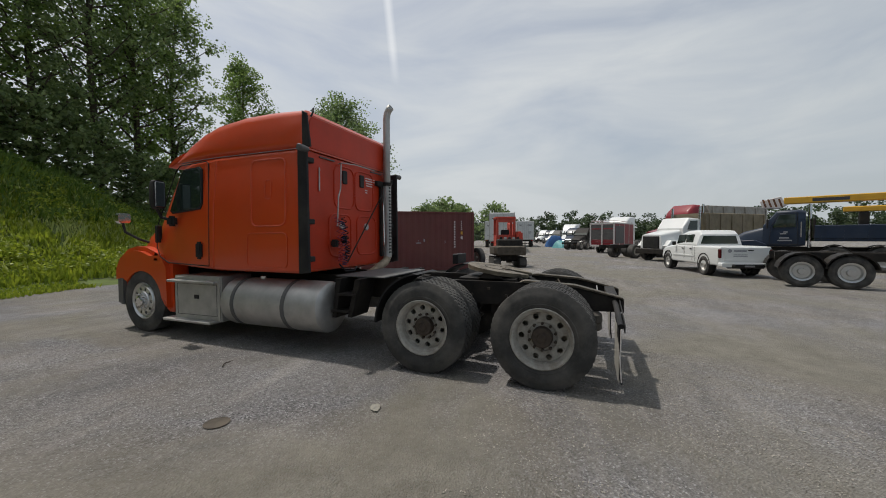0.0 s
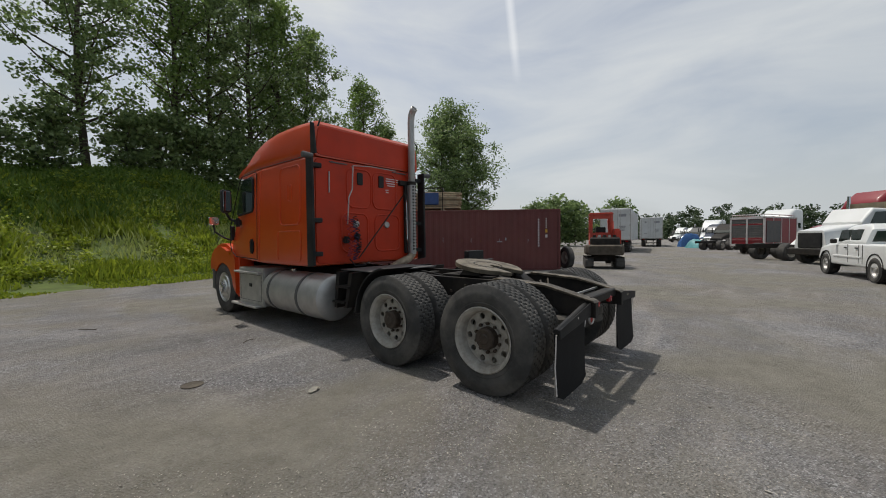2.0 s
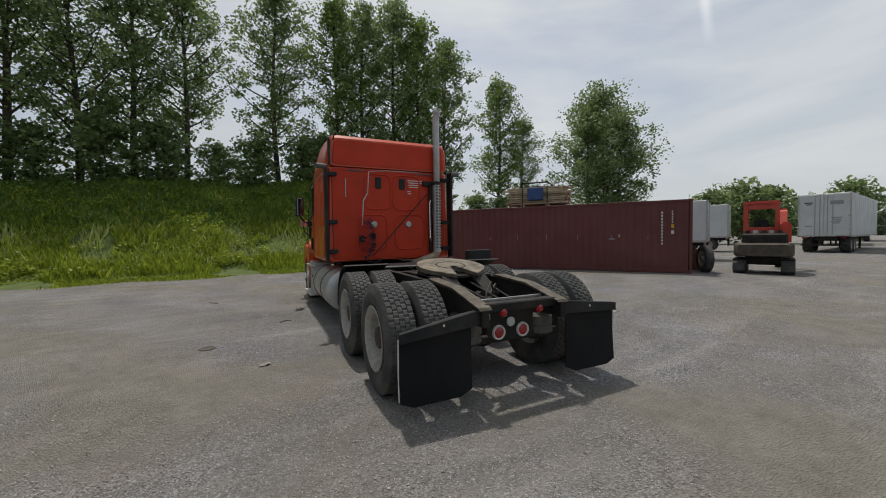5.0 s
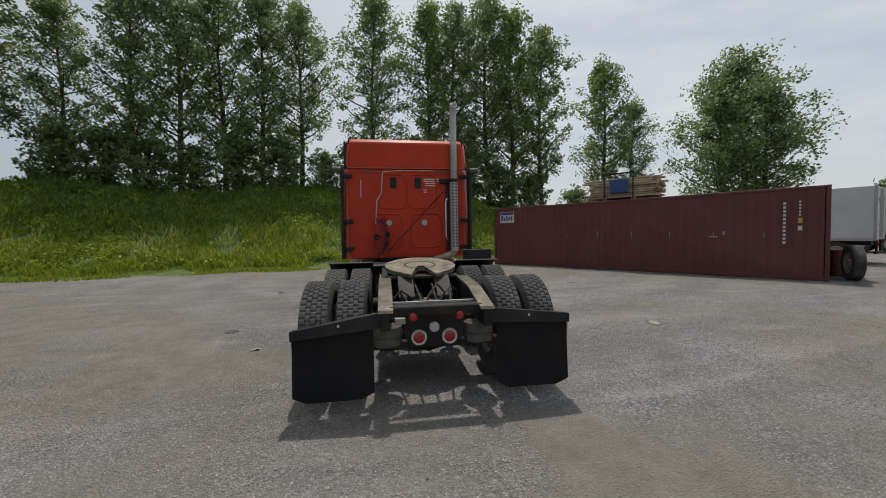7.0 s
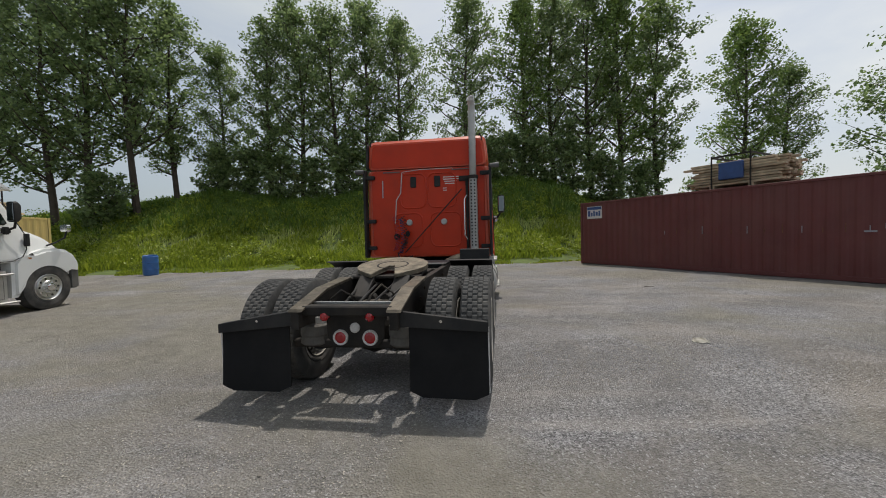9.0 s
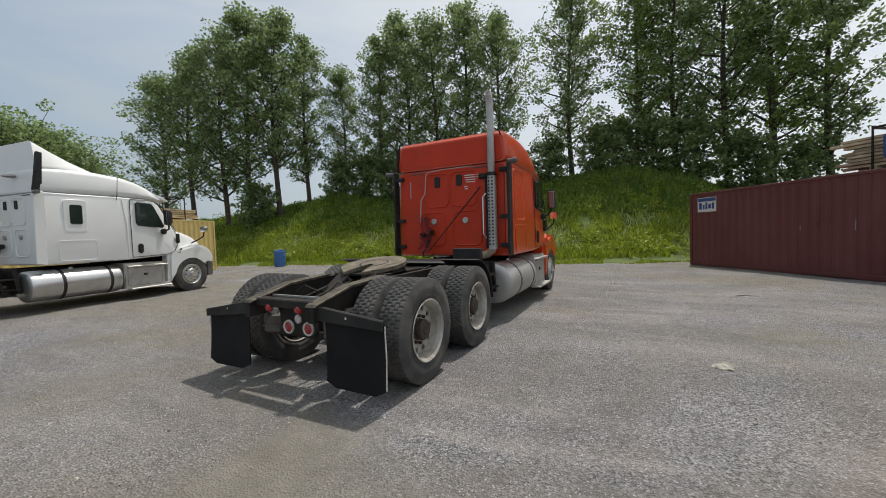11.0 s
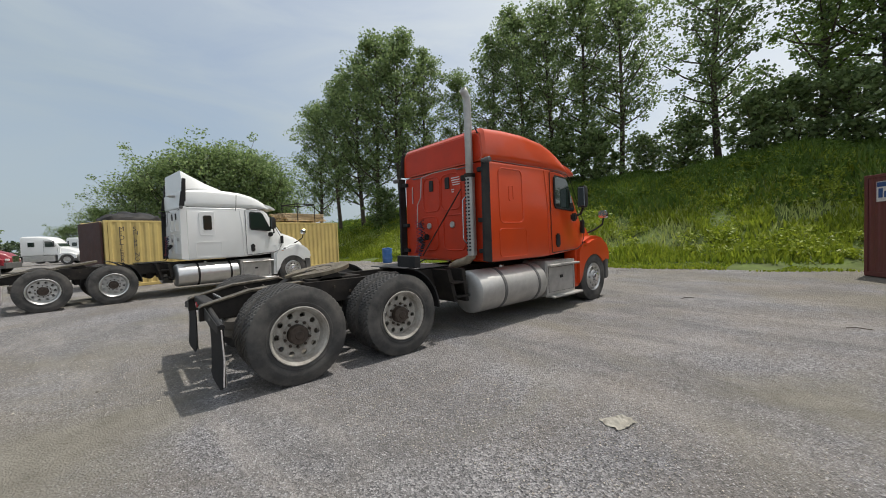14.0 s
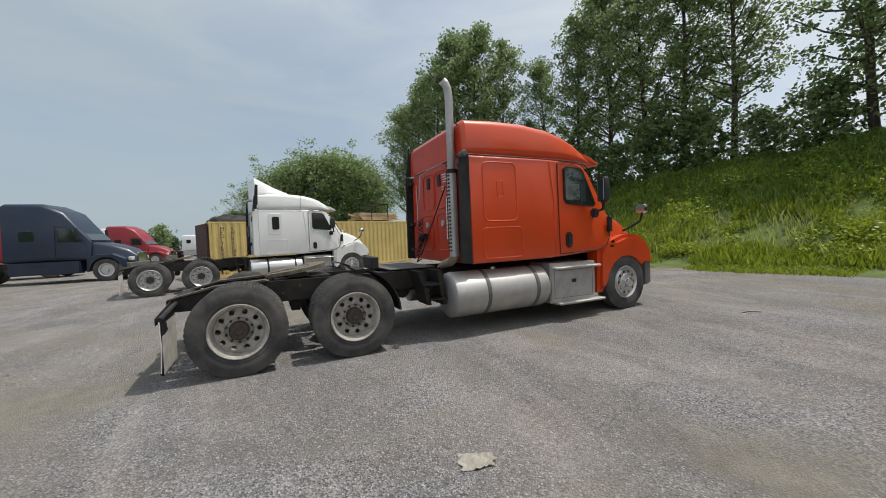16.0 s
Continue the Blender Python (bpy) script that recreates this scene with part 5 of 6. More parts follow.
def timber_stack(at, length, rows, cols, blue):
    root = thing("timber_rack", "steel rack loaded with weathered boards and a blue bin", "timber stack", at)
    rng_b = random.Random(4)
    for r in range(rows):
        for c in range(cols):
            y0 = rng_b.uniform(-0.14, 0.10)
            m = Matrix.Rotation(radians(rng_b.uniform(-2.5, 2.5)), 4, "Z")
            part("board", box(-0.45 + 0.9 * c / cols, -0.45 + 0.9 * (c + 0.9) / cols, y0 - length / 2, y0 + length / 2 + rng_b.uniform(-0.1, 0.12), 0.10 + 0.062 * r, 0.15 + 0.062 * r, 0.004, 1, m), TIMBER, root)
    for y in (-length * 0.22, length * 0.22):
        part("bearer", box(-0.48, 0.48, y - 0.05, y + 0.05, 0.0, 0.10), TIMBER, root)
        for x in (-0.50, 0.50):
            part("upright", box(x - 0.012, x + 0.012, y - 0.012, y + 0.012, 0.0, 0.82), FRAME_BLACK, root)
        part("cross_rail", box(-0.5, 0.5, y - 0.015, y + 0.015, 0.76, 0.80), FRAME_BLACK, root)
    for x in (-0.5, 0.5):
        part("side_rail", box(x - 0.015, x + 0.015, -length * 0.22, length * 0.22, 0.76, 0.80), FRAME_BLACK, root)
    if blue:
        part("blue_bin", box(-0.56, -0.47, -0.26, 0.22, 0.22, 0.62, 0.02), BLUE_TARP, root)
    return root


timber_stack(at @ Matrix.Translation((1.0, 5.75, 2.682)) @ Matrix.Diagonal((1.5, 1.4, 1.35, 1)), 1.75, 9, 7, True)

# cream container behind the white tractor, with its lettering
y_at, y_len = along((-13.10, -1.90), (-16.50, 8.70), 0.0, 0.0)
y_at = y_at @ Matrix.Translation((-2.44, 0, 0))
yellow_box = container("shipping_container", "cream-yellow corrugated shipping container with rust streaks", y_len, 2.55, 2.44, CONTAINER_YELLOW, y_at, 38)
for k, (word, y) in enumerate((("MEDITERRANEAN", 0.42), ("SHIPPING CO", 0.85))):
    for i, ch in enumerate(word):
        if ch != " ":
            text_mesh("letter", ch, 0.23, PRINT_DARK, yellow_box, Matrix.Translation((2.446, y, 2.15 - 0.165 * i)) @ Euler((radians(90), 0, radians(90))).to_matrix().to_4x4())
part("open_door", box(0.05, 2.38, -0.10, -0.03, 0.05, 2.48, 0.01), DOOR_BROWN, yellow_box, "rust-brown end door")
junk = thing("tarpaulin_heap", "crumpled black tarpaulin heaped on the cream container", "tarpaulin", y_at @ Matrix.Translation((1.3, 1.2, 2.53)) @ Matrix.Diagonal((1.4, 1.4, 1.3, 1)))
bm = bmesh.new()
bmesh.ops.create_icosphere(bm, subdivisions=4, radius=0.75)
for v in bm.verts:
    v.co.z = max(0.0, v.co.z * 0.38 + 0.10 * noise.noise(v.co * 3.2) + 0.05 * noise.noise(v.co * 8))
    v.co.x *= 0.9
part("tarpaulin", bm, BLACK_PLASTIC, junk, smooth=True)
timber_stack(y_at @ Matrix.Translation((1.3, 9.2, 2.53)) @ Matrix.Diagonal((1.4, 1.4, 1.4, 1)), 1.9, 5, 6, False)

barrel = thing("barrel", "blue plastic drum lying in the grass at the bank's foot", "barrel", pose(-14.2, 10.75, 0.02, 6, 4, 20) @ Matrix.Diagonal((1.35, 1.35, 1.55, 1)))
part("drum", lathe([(0.0, 0.001), (0.0, 0.20), (0.02, 0.215), (0.17, 0.215), (0.18, 0.228), (0.20, 0.215), (0.36, 0.215), (0.37, 0.228), (0.39, 0.215), (0.54, 0.215), (0.56, 0.20), (0.545, 0.18), (0.30, 0.17)], 28, "z"), BARREL_BLUE, barrel, smooth=True)


# ---- other vehicles ----
def plain_wheel(root, x, y, r, w, side, disc=STEEL_WHEEL, z=None):
    bm = tyre_mesh(r, w, r * 0.58, False)
    t = part("wheel", bm, RUBBER, root, smooth=True)
    t.location = (x, y, r if z is None else z)
    part("rim", lathe([(side * -0.10, r * 0.57), (side * (w / 2 - 0.02), r * 0.60), (side * (w / 2 - 0.03), r * 0.5), (side * (w / 2 - 0.09), r * 0.42), (side * (w / 2 - 0.09), r * 0.22), (side * (w / 2 - 0.02), r * 0.18), (side * (w / 2 - 0.02), 0.001)], 24), disc, t, smooth=True)
    return t


def sleeper_tractor(label, at, paint, size, tall=True, day=False):
    """A parked tractor unit seen from some distance, heading to +y."""
    root = thing("semi_truck", label, "truck", at @ Matrix.Diagonal((size, size, size, 1)))
    top = 3.55 if tall else 2.95
    back = 4.3 if day else 2.9
    part("cab_shell", loft([(back, outline(1.15, 1.10, 1.0, top - 0.10, 0.10)), (back + 0.1, outline(1.17, 1.08, 0.98, top, 0.14)), (4.2, outline(1.17, 1.04, 0.98, top, 0.2)), (4.9, outline(1.15, 0.98, 0.98, min(top, 3.2) if tall else 2.85, 0.2)), (5.35, outline(1.12, 0.95, 0.98, 2.55, 0.14)), (5.85, outline(1.08, 0.92, 0.98, 1.85, 0.1))]), paint, root, smooth=True)
    part("hood", loft([(5.75, outline(0.95, 0.80, 0.85, 1.82, 0.14)), (6.5, outline(0.92, 0.72, 0.80, 1.66, 0.16)), (7.1, outline(0.86, 0.62, 0.72, 1.42, 0.16)), (7.4, outline(0.78, 0.55, 0.70, 1.15, 0.1))]), paint, root, smooth=True)
    part("windshield", loft([(5.36, outline(0.86, 0.84, 2.44, 2.50, 0.01)), (5.84, outline(0.90, 0.90, 1.86, 1.90, 0.01))]), GLASS, root)
    part("bumper", prism([(-1.15, 6.9), (-1.1, 7.3), (-0.7, 7.46), (0.7, 7.46), (1.1, 7.3), (1.15, 6.9)], 0.38, 0.80, "z", 0.03), FRAME_BLACK if day else GREY_PLASTIC, root)
    part("grille", box(-0.48, 0.48, 7.36, 7.43, 0.75, 1.25, 0.02), BLACK_PLASTIC if day else CHROME, root)
    part("frame_rail", box(-0.46, 0.46, -0.7, 6.8, 0.70, 0.95, 0.02), FRAME_BLACK, root)
    part("fifth_wheel", prism([(0.45 * math.cos(a), 0.66 + 0.45 * math.sin(a)) for a in (2 * math.pi * k / 16 for k in range(16))], 0.97, 1.06, "z", 0.01), WORN_STEEL, root)
    for side in (-1, 1):
        arch = [(6.4 + 0.62 * math.cos(radians(a)), 0.5 + 0.62 * math.sin(radians(a))) for a in range(10, 181, 17)]
        part("fender", prism([(5.7, 0.45), (5.72, 1.1), (6.1, 1.24), (6.7, 1.24), (7.15, 1.0), (7.2, 0.6)] + arch, side * 0.75, side * 1.16, "x", 0.03), paint, root)
        part("headlight", box(*sorted((side * 0.62, side * 0.95)), 7.18, 7.34, 0.88, 1.06, 0.03), WHITE_LENS, root)
        part("door_window", prism([(4.75, 1.85), (5.5, 1.85), (5.25, 2.42), (4.75, 2.45)], side * 1.06, side * 1.145, "x", 0.006), GLASS, root)
        part("door", bead([(side * (1.168 - 0.05 * (z - 1)), y, z) for y, z in ((4.65, 1.05), (5.75, 1.05), (5.7, 1.75), (5.3, 2.5), (4.65, 2.55))], 0.009), BLACK_PLASTIC, root)
        if not day:
            part("sleeper_window", prism(rounded(3.45, 3.95, 1.9, 2.35, 0.05), side * 1.07, side * 1.142, "x", 0.006), GLASS, root)
        part("mirror", box(*sorted((side * 1.22, side * 1.34)), 5.45, 5.55, 1.9, 2.45, 0.03), BLACK_PLASTIC, root)
        part("mirror_arm", tube([(side * 1.05, 5.5, 1.95), (side * 1.28, 5.5, 2.0)], 0.02, 6), BLACK_PLASTIC, root)
        part("skirt", box(*sorted((side * 0.7, side * 1.16)), 3.0, 5.5, 0.42, 0.98, 0.05, 2), paint if tall else ALUMINIUM, root)
        if day:
            part("exhaust_pipe", tube([(side * 0.9, 4.1, 1.0), (side * 0.9, 4.1, 3.3), (side * 0.9, 4.0, 3.5)], 0.07, 12), CHROME, root)
        plain_wheel(root, side * 0.98, 6.4, 0.51, 0.28, side, ALUMINIUM)
        for y in (0.0, 1.32):
            plain_wheel(root, side * 0.90, y, 0.52, 0.56, side, ALUMINIUM)
        part("mud_flap", box(*sorted((side * 0.55, side * 1.15)), -0.74, -0.72, 0.15, 0.75, 0.003), BLACK_PLASTIC, root)
    return root


def on_ground(x, y, turn):
    return pose(x, y, ground_z(x, y), 0, 0, turn)


sleeper_tractor("dark blue sleeper tractor with a sloping high roof", on_ground(-19.2, -13.35, -6), BLUE_PAINT, 1.06)
sleeper_tractor("dark red sleeper tractor parked beside a blue one", on_ground(-24.2, -17.4, 0), MAROON_PAINT, 1.0)
sleeper_tractor("dark red sleeper tractor parked in the far row", on_ground(-36.2, -14.4, -11), MAROON_PAINT, 0.98)
sleeper_tractor("white sleeper tractor in the far row", on_ground(-46.0, -18.0, -11), WHITE_PAINT, 1.05)
sleeper_tractor("white day-cab tractor in the far row", on_ground(-52.0, -11.5, -20), WHITE_PAINT, 1.0, False)
sleeper_tractor("white low-roof tractor in the far row", on_ground(-60.0, -8.5, -30), WHITE_PAINT, 1.0, False)


def pickup(at, size):
    root = thing("pickup_truck", "white crew-cab pickup parked on the gravel", "pickup", at @ Matrix.Diagonal((size, size, size, 1)))
    part("lower_body", loft([(-2.45, outline(0.80, 0.82, 0.48, 1.08, 0.05)), (-2.38, outline(0.86, 0.86, 0.42, 1.10, 0.06)), (-0.75, outline(0.87, 0.86, 0.40, 1.10, 0.06)), (1.1, outline(0.87, 0.85, 0.40, 1.10, 0.06)), (1.5, outline(0.87, 0.82, 0.42, 1.08, 0.1)), (2.2, outline(0.85, 0.78, 0.45, 1.0, 0.12)), (2.5, outline(0.76, 0.70, 0.50, 0.90, 0.1))]), WHITE_PAINT, root, smooth=True)
    cab = part("cab", loft([(-0.84, outline(0.83, 0.68, 1.08, 1.56, 0.08)), (-0.70, outline(0.84, 0.65, 1.08, 1.70, 0.10)), (-0.40, outline(0.84, 0.64, 1.08, 1.73, 0.10)), (0.35, outline(0.84, 0.64, 1.08, 1.70, 0.12)), (0.72, outline(0.83, 0.62, 1.08, 1.62, 0.10)), (1.30, outline(0.80, 0.70, 1.06, 1.14, 0.02))]), WHITE_PAINT, root, smooth=True)
    part("rear_window", prism([(-0.68, 1.18), (0.68, 1.18), (0.58, 1.50), (-0.58, 1.50)], -0.855, -0.78, "y", 0.008), GLASS, cab)
    part("bed_cover", box(-0.76, 0.76, -2.34, -0.82, 1.09, 1.115, 0.01), WHITE_PAINT, root)
    part("tailgate", prism(rounded(-0.68, 0.68, 0.60, 1.07, 0.04), -2.475, -2.44, "y", 0.01), WHITE_PAINT, root)
    part("tailgate_sign", box(-0.38, 0.02, -2.482, -2.474, 0.92, 0.98), PRINT_GREY, root, "grey lettering bar")
    part("round_mark", lathe([(-2.482, 0.001), (-2.482, 0.065), (-2.474, 0.065)], 18, "y"), PRINT_GREY, root).location = (-0.52, 0, 0.95)
    part("gate_handle", box(-0.02 + 0.08, 0.24, -2.49, -2.474, 0.955, 0.99, 0.006), BLACK_PLASTIC, root)
    for z in (0.80, 0.74):
        part("tailgate_line", box(-0.40, 0.05, -2.480, -2.474, z, z + 0.025), PRINT_GREY, root)
    part("rear_bumper", loft([(-2.62, rounded(-0.84, 0.84, 0.38, 0.52, 0.04)), (-2.42, rounded(-0.87, 0.87, 0.36, 0.54, 0.05))]), WHITE_PAINT, root)
    part("bumper_step", loft([(-2.70, rounded(-0.48, 0.48, 0.36, 0.47, 0.04)), (-2.46, rounded(-0.62, 0.62, 0.32, 0.50, 0.05))]), BLACK_PLASTIC, root)
    part("plate_bar", box(-0.16, 0.16, -2.71, -2.695, 0.39, 0.45), PRINT_GREY, root)
    for side in (-1, 1):
        part("tail_lamp", box(*sorted((side * 0.755, side * 0.865)), -2.465, -2.36, 0.68, 1.03, 0.03), SMOKED_LENS, root)
        part("wing_seam", bead([(side * 0.872, -0.80, 0.50), (side * 0.872, -0.80, 1.08)], 0.006, False), BLACK_PLASTIC, root)
        part("side_trim", box(*sorted((side * 0.86, side * 0.885)), -0.70, 1.05, 0.66, 0.72, 0.008), WHITE_PAINT, root)
        for y0, y1 in ((-0.50, 0.10), (0.16, 0.74)):
            part("side_window", prism([(y0, 1.16), (y1 + (0.18 if y1 > 0.5 else 0), 1.16), (y1 - 0.05, 1.54), (y0 + 0.06, 1.56)], side * 0.66, side * 0.795, "x", 0.005), GLASS, cab)
            part("door_seam", bead([(side * 0.868, y0 - 0.08, 0.50), (side * 0.868, y0 - 0.08, 1.08)], 0.006, False), BLACK_PLASTIC, root)
            part("door_handle", box(*sorted((side * 0.86, side * 0.89)), y0 - 0.02, y0 + 0.12, 0.96, 1.0, 0.01), BLACK_PLASTIC, root)
        part("mirror", box(*sorted((side * 0.86, side * 1.02)), 0.78, 0.90, 1.10, 1.26, 0.03), BLACK_PLASTIC, root)
        for y in (-1.45, 1.62):
            part("wheel_arch", lathe([(side * 0.60, 0.39), (side * 0.875, 0.39), (side * 0.885, 0.42), (side * 0.80, 0.44)], 28), BLACK_PLASTIC, root).location = (0, y, 0.42)
            plain_wheel(root, side * 0.77, y, 0.36, 0.24, side, BRUSHED)
    return root


pickup(on_ground(14.4, -5.2, -77), 1.04)


def boom_truck(at, size):
    """A dark blue tri-axle truck with a flat dump deck and a folded yellow crane, heading to +y."""
    root = thing("boom_truck", "dark blue crane truck with yellow telescopic boom", "truck", at @ Matrix.Diagonal((size, size, size, 1)))
    part("cab", loft([(2.6, outline(1.05, 1.0, 1.1, 2.70, 0.10)), (2.8, outline(1.06, 0.98, 1.05, 2.78, 0.12)), (3.6, outline(1.06, 0.96, 1.05, 2.76, 0.14)), (4.1, outline(1.02, 0.92, 1.05, 2.05, 0.1))]), BLUE_PAINT, root, smooth=True)
    part("hood", loft([(4.0, outline(0.95, 0.80, 0.9, 2.0, 0.16)), (4.8, outline(0.92, 0.70, 0.85, 1.78, 0.2)), (5.5, outline(0.85, 0.6, 0.8, 1.35, 0.2)), (5.8, outline(0.7, 0.5, 0.8, 1.0, 0.08))]), BLUE_PAINT, root, smooth=True)
    part("frame_rail", box(-0.46, 0.46, -3.0, 5.3, 0.75, 1.02, 0.02), FRAME_BLACK, root)
    part("deck", box(-1.2, 1.2, -3.0, 2.3, 1.30, 1.42, 0.02), BLUE_PAINT, root)
    part("deck_side", box(-1.22, -1.16, -3.0, 2.3, 1.42, 2.02, 0.02), BLUE_PAINT, root)
    part("deck_side", box(1.16, 1.22, -3.0, 2.3, 1.42, 2.02, 0.02), BLUE_PAINT, root)
    part("headboard", box(-1.2, 1.2, 2.26, 2.36, 1.42, 2.35, 0.02), FRAME_BLACK, root)
    for k in range(8):
        for x in (-1.24, 1.22):
            part("stake", box(x, x + 0.03, -2.9 + 0.7 * k, -2.82 + 0.7 * k, 1.30, 2.02), BLUE_PAINT, root)
    boom = part("boom", box(-0.22, 0.22, -4.6, 3.4, 3.10, 3.42, 0.03), BOOM_YELLOW, root, "yellow telescopic boom")
    part("boom_tip", prism([(3.3, 3.05), (3.5, 3.5), (4.3, 3.3), (4.2, 2.95), (3.6, 2.9)], -0.20, 0.20, "x", 0.02), PRINT_WHITE, boom)
    for k in range(4):
        part("boom_stripe", prism([(3.42 + 0.2 * k, 2.98), (3.50 + 0.2 * k, 2.98), (3.62 + 0.2 * k, 3.38), (3.54 + 0.2 * k, 3.38)], -0.21, 0.21, "x"), RUST, boom)
    part("boom_second", box(-0.30, -0.05, -4.6, 1.4, 2.62, 2.86, 0.03), BOOM_YELLOW, root)
    part("boom_cradle", box(-0.3, 0.3, 0.6, 0.9, 1.42, 2.62, 0.03), FRAME_BLACK, root)
    part("crane_post", box(-0.35, 0.35, -4.0, -3.2, 1.0, 3.1, 0.05), PRINT_WHITE, root)
    part("boom_sign", box(-0.226, -0.221, 1.2, 2.4, 3.18, 3.32), PRINT_DARK, boom)
    for side in (-1, 1):
        part("door_window", prism([(2.92, 1.95), (3.75, 1.95), (3.5, 2.55), (2.95, 2.58)], side * 0.93, side * 1.035, "x", 0.005), GLASS, root)
        door = part("door", bead([(side * (1.066 - 0.05 * (z - 1.1)), y, z) for y, z in ((2.84, 1.15), (3.85, 1.15), (3.82, 1.95), (3.52, 2.62), (2.88, 2.64))], 0.012), BLACK_PLASTIC, root)
        for y, z, w in ((3.05, 1.30, 0.5), (3.15, 1.42, 0.34), (3.25, 1.62, 0.22), (3.2, 1.70, 0.16)):
            part("door_print", box(*sorted((side * 1.035, side * 1.064)), y, y + w, z, z + 0.06), PRINT_GREY, door)
        part("grab_rail", tube([(side * 1.10, 2.74, 1.5), (side * 1.10, 2.74, 2.2)], 0.02, 8), BRUSHED, root)
        part("mirror", box(*sorted((side * 1.18, side * 1.34)), 3.88, 3.96, 1.9, 2.35, 0.03), BLACK_PLASTIC, root)
        part("mirror_arm", tube([(side * 1.0, 3.85, 2.3), (side * 1.26, 3.92, 2.3)], 0.018, 6), BLACK_PLASTIC, root)
        part("exhaust_pipe", tube([(side * 0.95, 2.46, 1.0), (side * 0.95, 2.46, 3.0)], 0.07, 12), CHROME, root)
        arch = [(4.7 + 0.62 * math.cos(radians(a)), 0.52 + 0.62 * math.sin(radians(a))) for a in range(10, 181, 17)]
        part("fender", prism([(3.9, 0.6), (3.95, 1.15), (4.4, 1.35), (5.1, 1.30), (5.55, 0.95), (5.6, 0.6)] + arch, side * 0.7, side * 1.12, "x", 0.03), BLUE_PAINT, root)
        plain_wheel(root, side * 0.98, 4.7, 0.52, 0.28, side, ALUMINIUM)
        for y in (0.2, 1.6):
            plain_wheel(root, side * 0.94, y, 0.53, 0.54, side, ALUMINIUM)
            part("mudguard", prism([(y + 0.60 * math.cos(radians(a)), 0.53 + 0.60 * math.sin(radians(a))) for a in range(10, 171, 16)] + [(y + 0.57 * math.cos(radians(a)), 0.53 + 0.57 * math.sin(radians(a))) for a in range(170, 9, -16)], side * 0.66, side * 1.22, "x"), FRAME_BLACK, root)
    return root


boom_truck(on_ground(17.1, -12.45, -23), 1.0)


def box_trailer(label, at, size, length, height, mats=TRAILER_WHITE, worn=True):
    """A van trailer whose rear doors look along -y."""
    root = thing("box_trailer", label, "trailer", at @ Matrix.Diagonal((size, size, size, 1)))
    part("body", box(-1.25, 1.25, 0, length, 1.10, height, 0.03), mats, root)
    for side in (-1, 1):
        part("door_leaf", box(*sorted((side * 0.02, side * 1.20)), -0.04, 0.0, 1.18, height - 0.08, 0.008), mats, root)
        part("corner_rail", box(*sorted((side * 1.19, side * 1.27)), -0.05, 0.05, 1.08, height, 0.008), BRUSHED, root)
        for x in (0.18, 0.42):
            part("lock_rod", tube([(side * x, -0.06, 1.2), (side * x, -0.06, height - 0.1)], 0.02, 6), BRUSHED, root)
        for k in range(3):
            part("hinge", box(*sorted((side * 1.12, side * 1.24)), -0.06, -0.035, 1.5 + 0.9 * k, 1.58 + 0.9 * k), BRUSHED, root)
        part("bottom_rail", box(*sorted((side * 1.22, side * 1.28)), 0, length, 1.06, 1.18), BRUSHED, root)
        for k in range(int(length / 0.9)):
            part("side_post", box(*sorted((side * 1.25, side * 1.262)), 0.5 + 0.9 * k, 0.56 + 0.9 * k, 1.18, height - 0.05), mats, root)
        for y in (1.2, 2.5):
            plain_wheel(root, side * 0.92, y, 0.52, 0.50, side)
        part("tail_lamp", box(*sorted((side * 0.85, side * 1.05)), -0.07, -0.02, 0.96, 1.06), RED_LENS, root)
        part("bumper_post", box(*sorted((side * 0.55, side * 0.63)), -0.02, 0.06, 0.52, 1.1), FRAME_BLACK, root)
        part("landing_leg", box(*sorted((side * 0.5, side * 0.62)), length - 2.6, length - 2.45, 0.0, 1.1), FRAME_BLACK, root)
    part("underride_bar", box(-1.1, 1.1, -0.04, 0.04, 0.48, 0.58), FRAME_BLACK, root)
    part("chassis", box(-0.5, 0.5, 0.2, length - 0.3, 0.85, 1.10), FRAME_BLACK, root)
    part("door_mark", box(0.3, 0.9, -0.046, -0.042, height - 0.75, height - 0.5), PRINT_GREY, root)
    for k, (x, z, w) in enumerate(((-0.95, height - 0.62, 0.42), (-0.85, height - 0.74, 0.26), (0.35, 2.30, 0.50), (0.40, 2.18, 0.42), (0.35, 2.06, 0.46), (0.42, 1.94, 0.34), (-0.90, 1.75, 0.34))):
        part("door_mark", box(x, x + w, -0.046, -0.042, z, z + 0.07), PRINT_DARK if k < 2 else PRINT_GREY, root)
    return root


box_trailer("white box trailer with closed rear doors and small lettering", on_ground(31.6, 7.8, -80), 1.0, 13.0, 3.95)
box_trailer("white box trailer parked in line behind another", on_ground(47.5, 12.6, -76), 1.0, 11.0, 3.8)
box_trailer("grey-white box trailer standing far along the road", on_ground(51.6, 8.7, -77), 1.0, 12.0, 3.9)
box_trailer("white box trailer behind the excavator", on_ground(29.6, 12.4, 24), 1.0, 5.5, 3.5)
box_trailer("short white van body behind the red container", on_ground(19.6, 8.4, 26), 0.9, 3.6, 3.5)


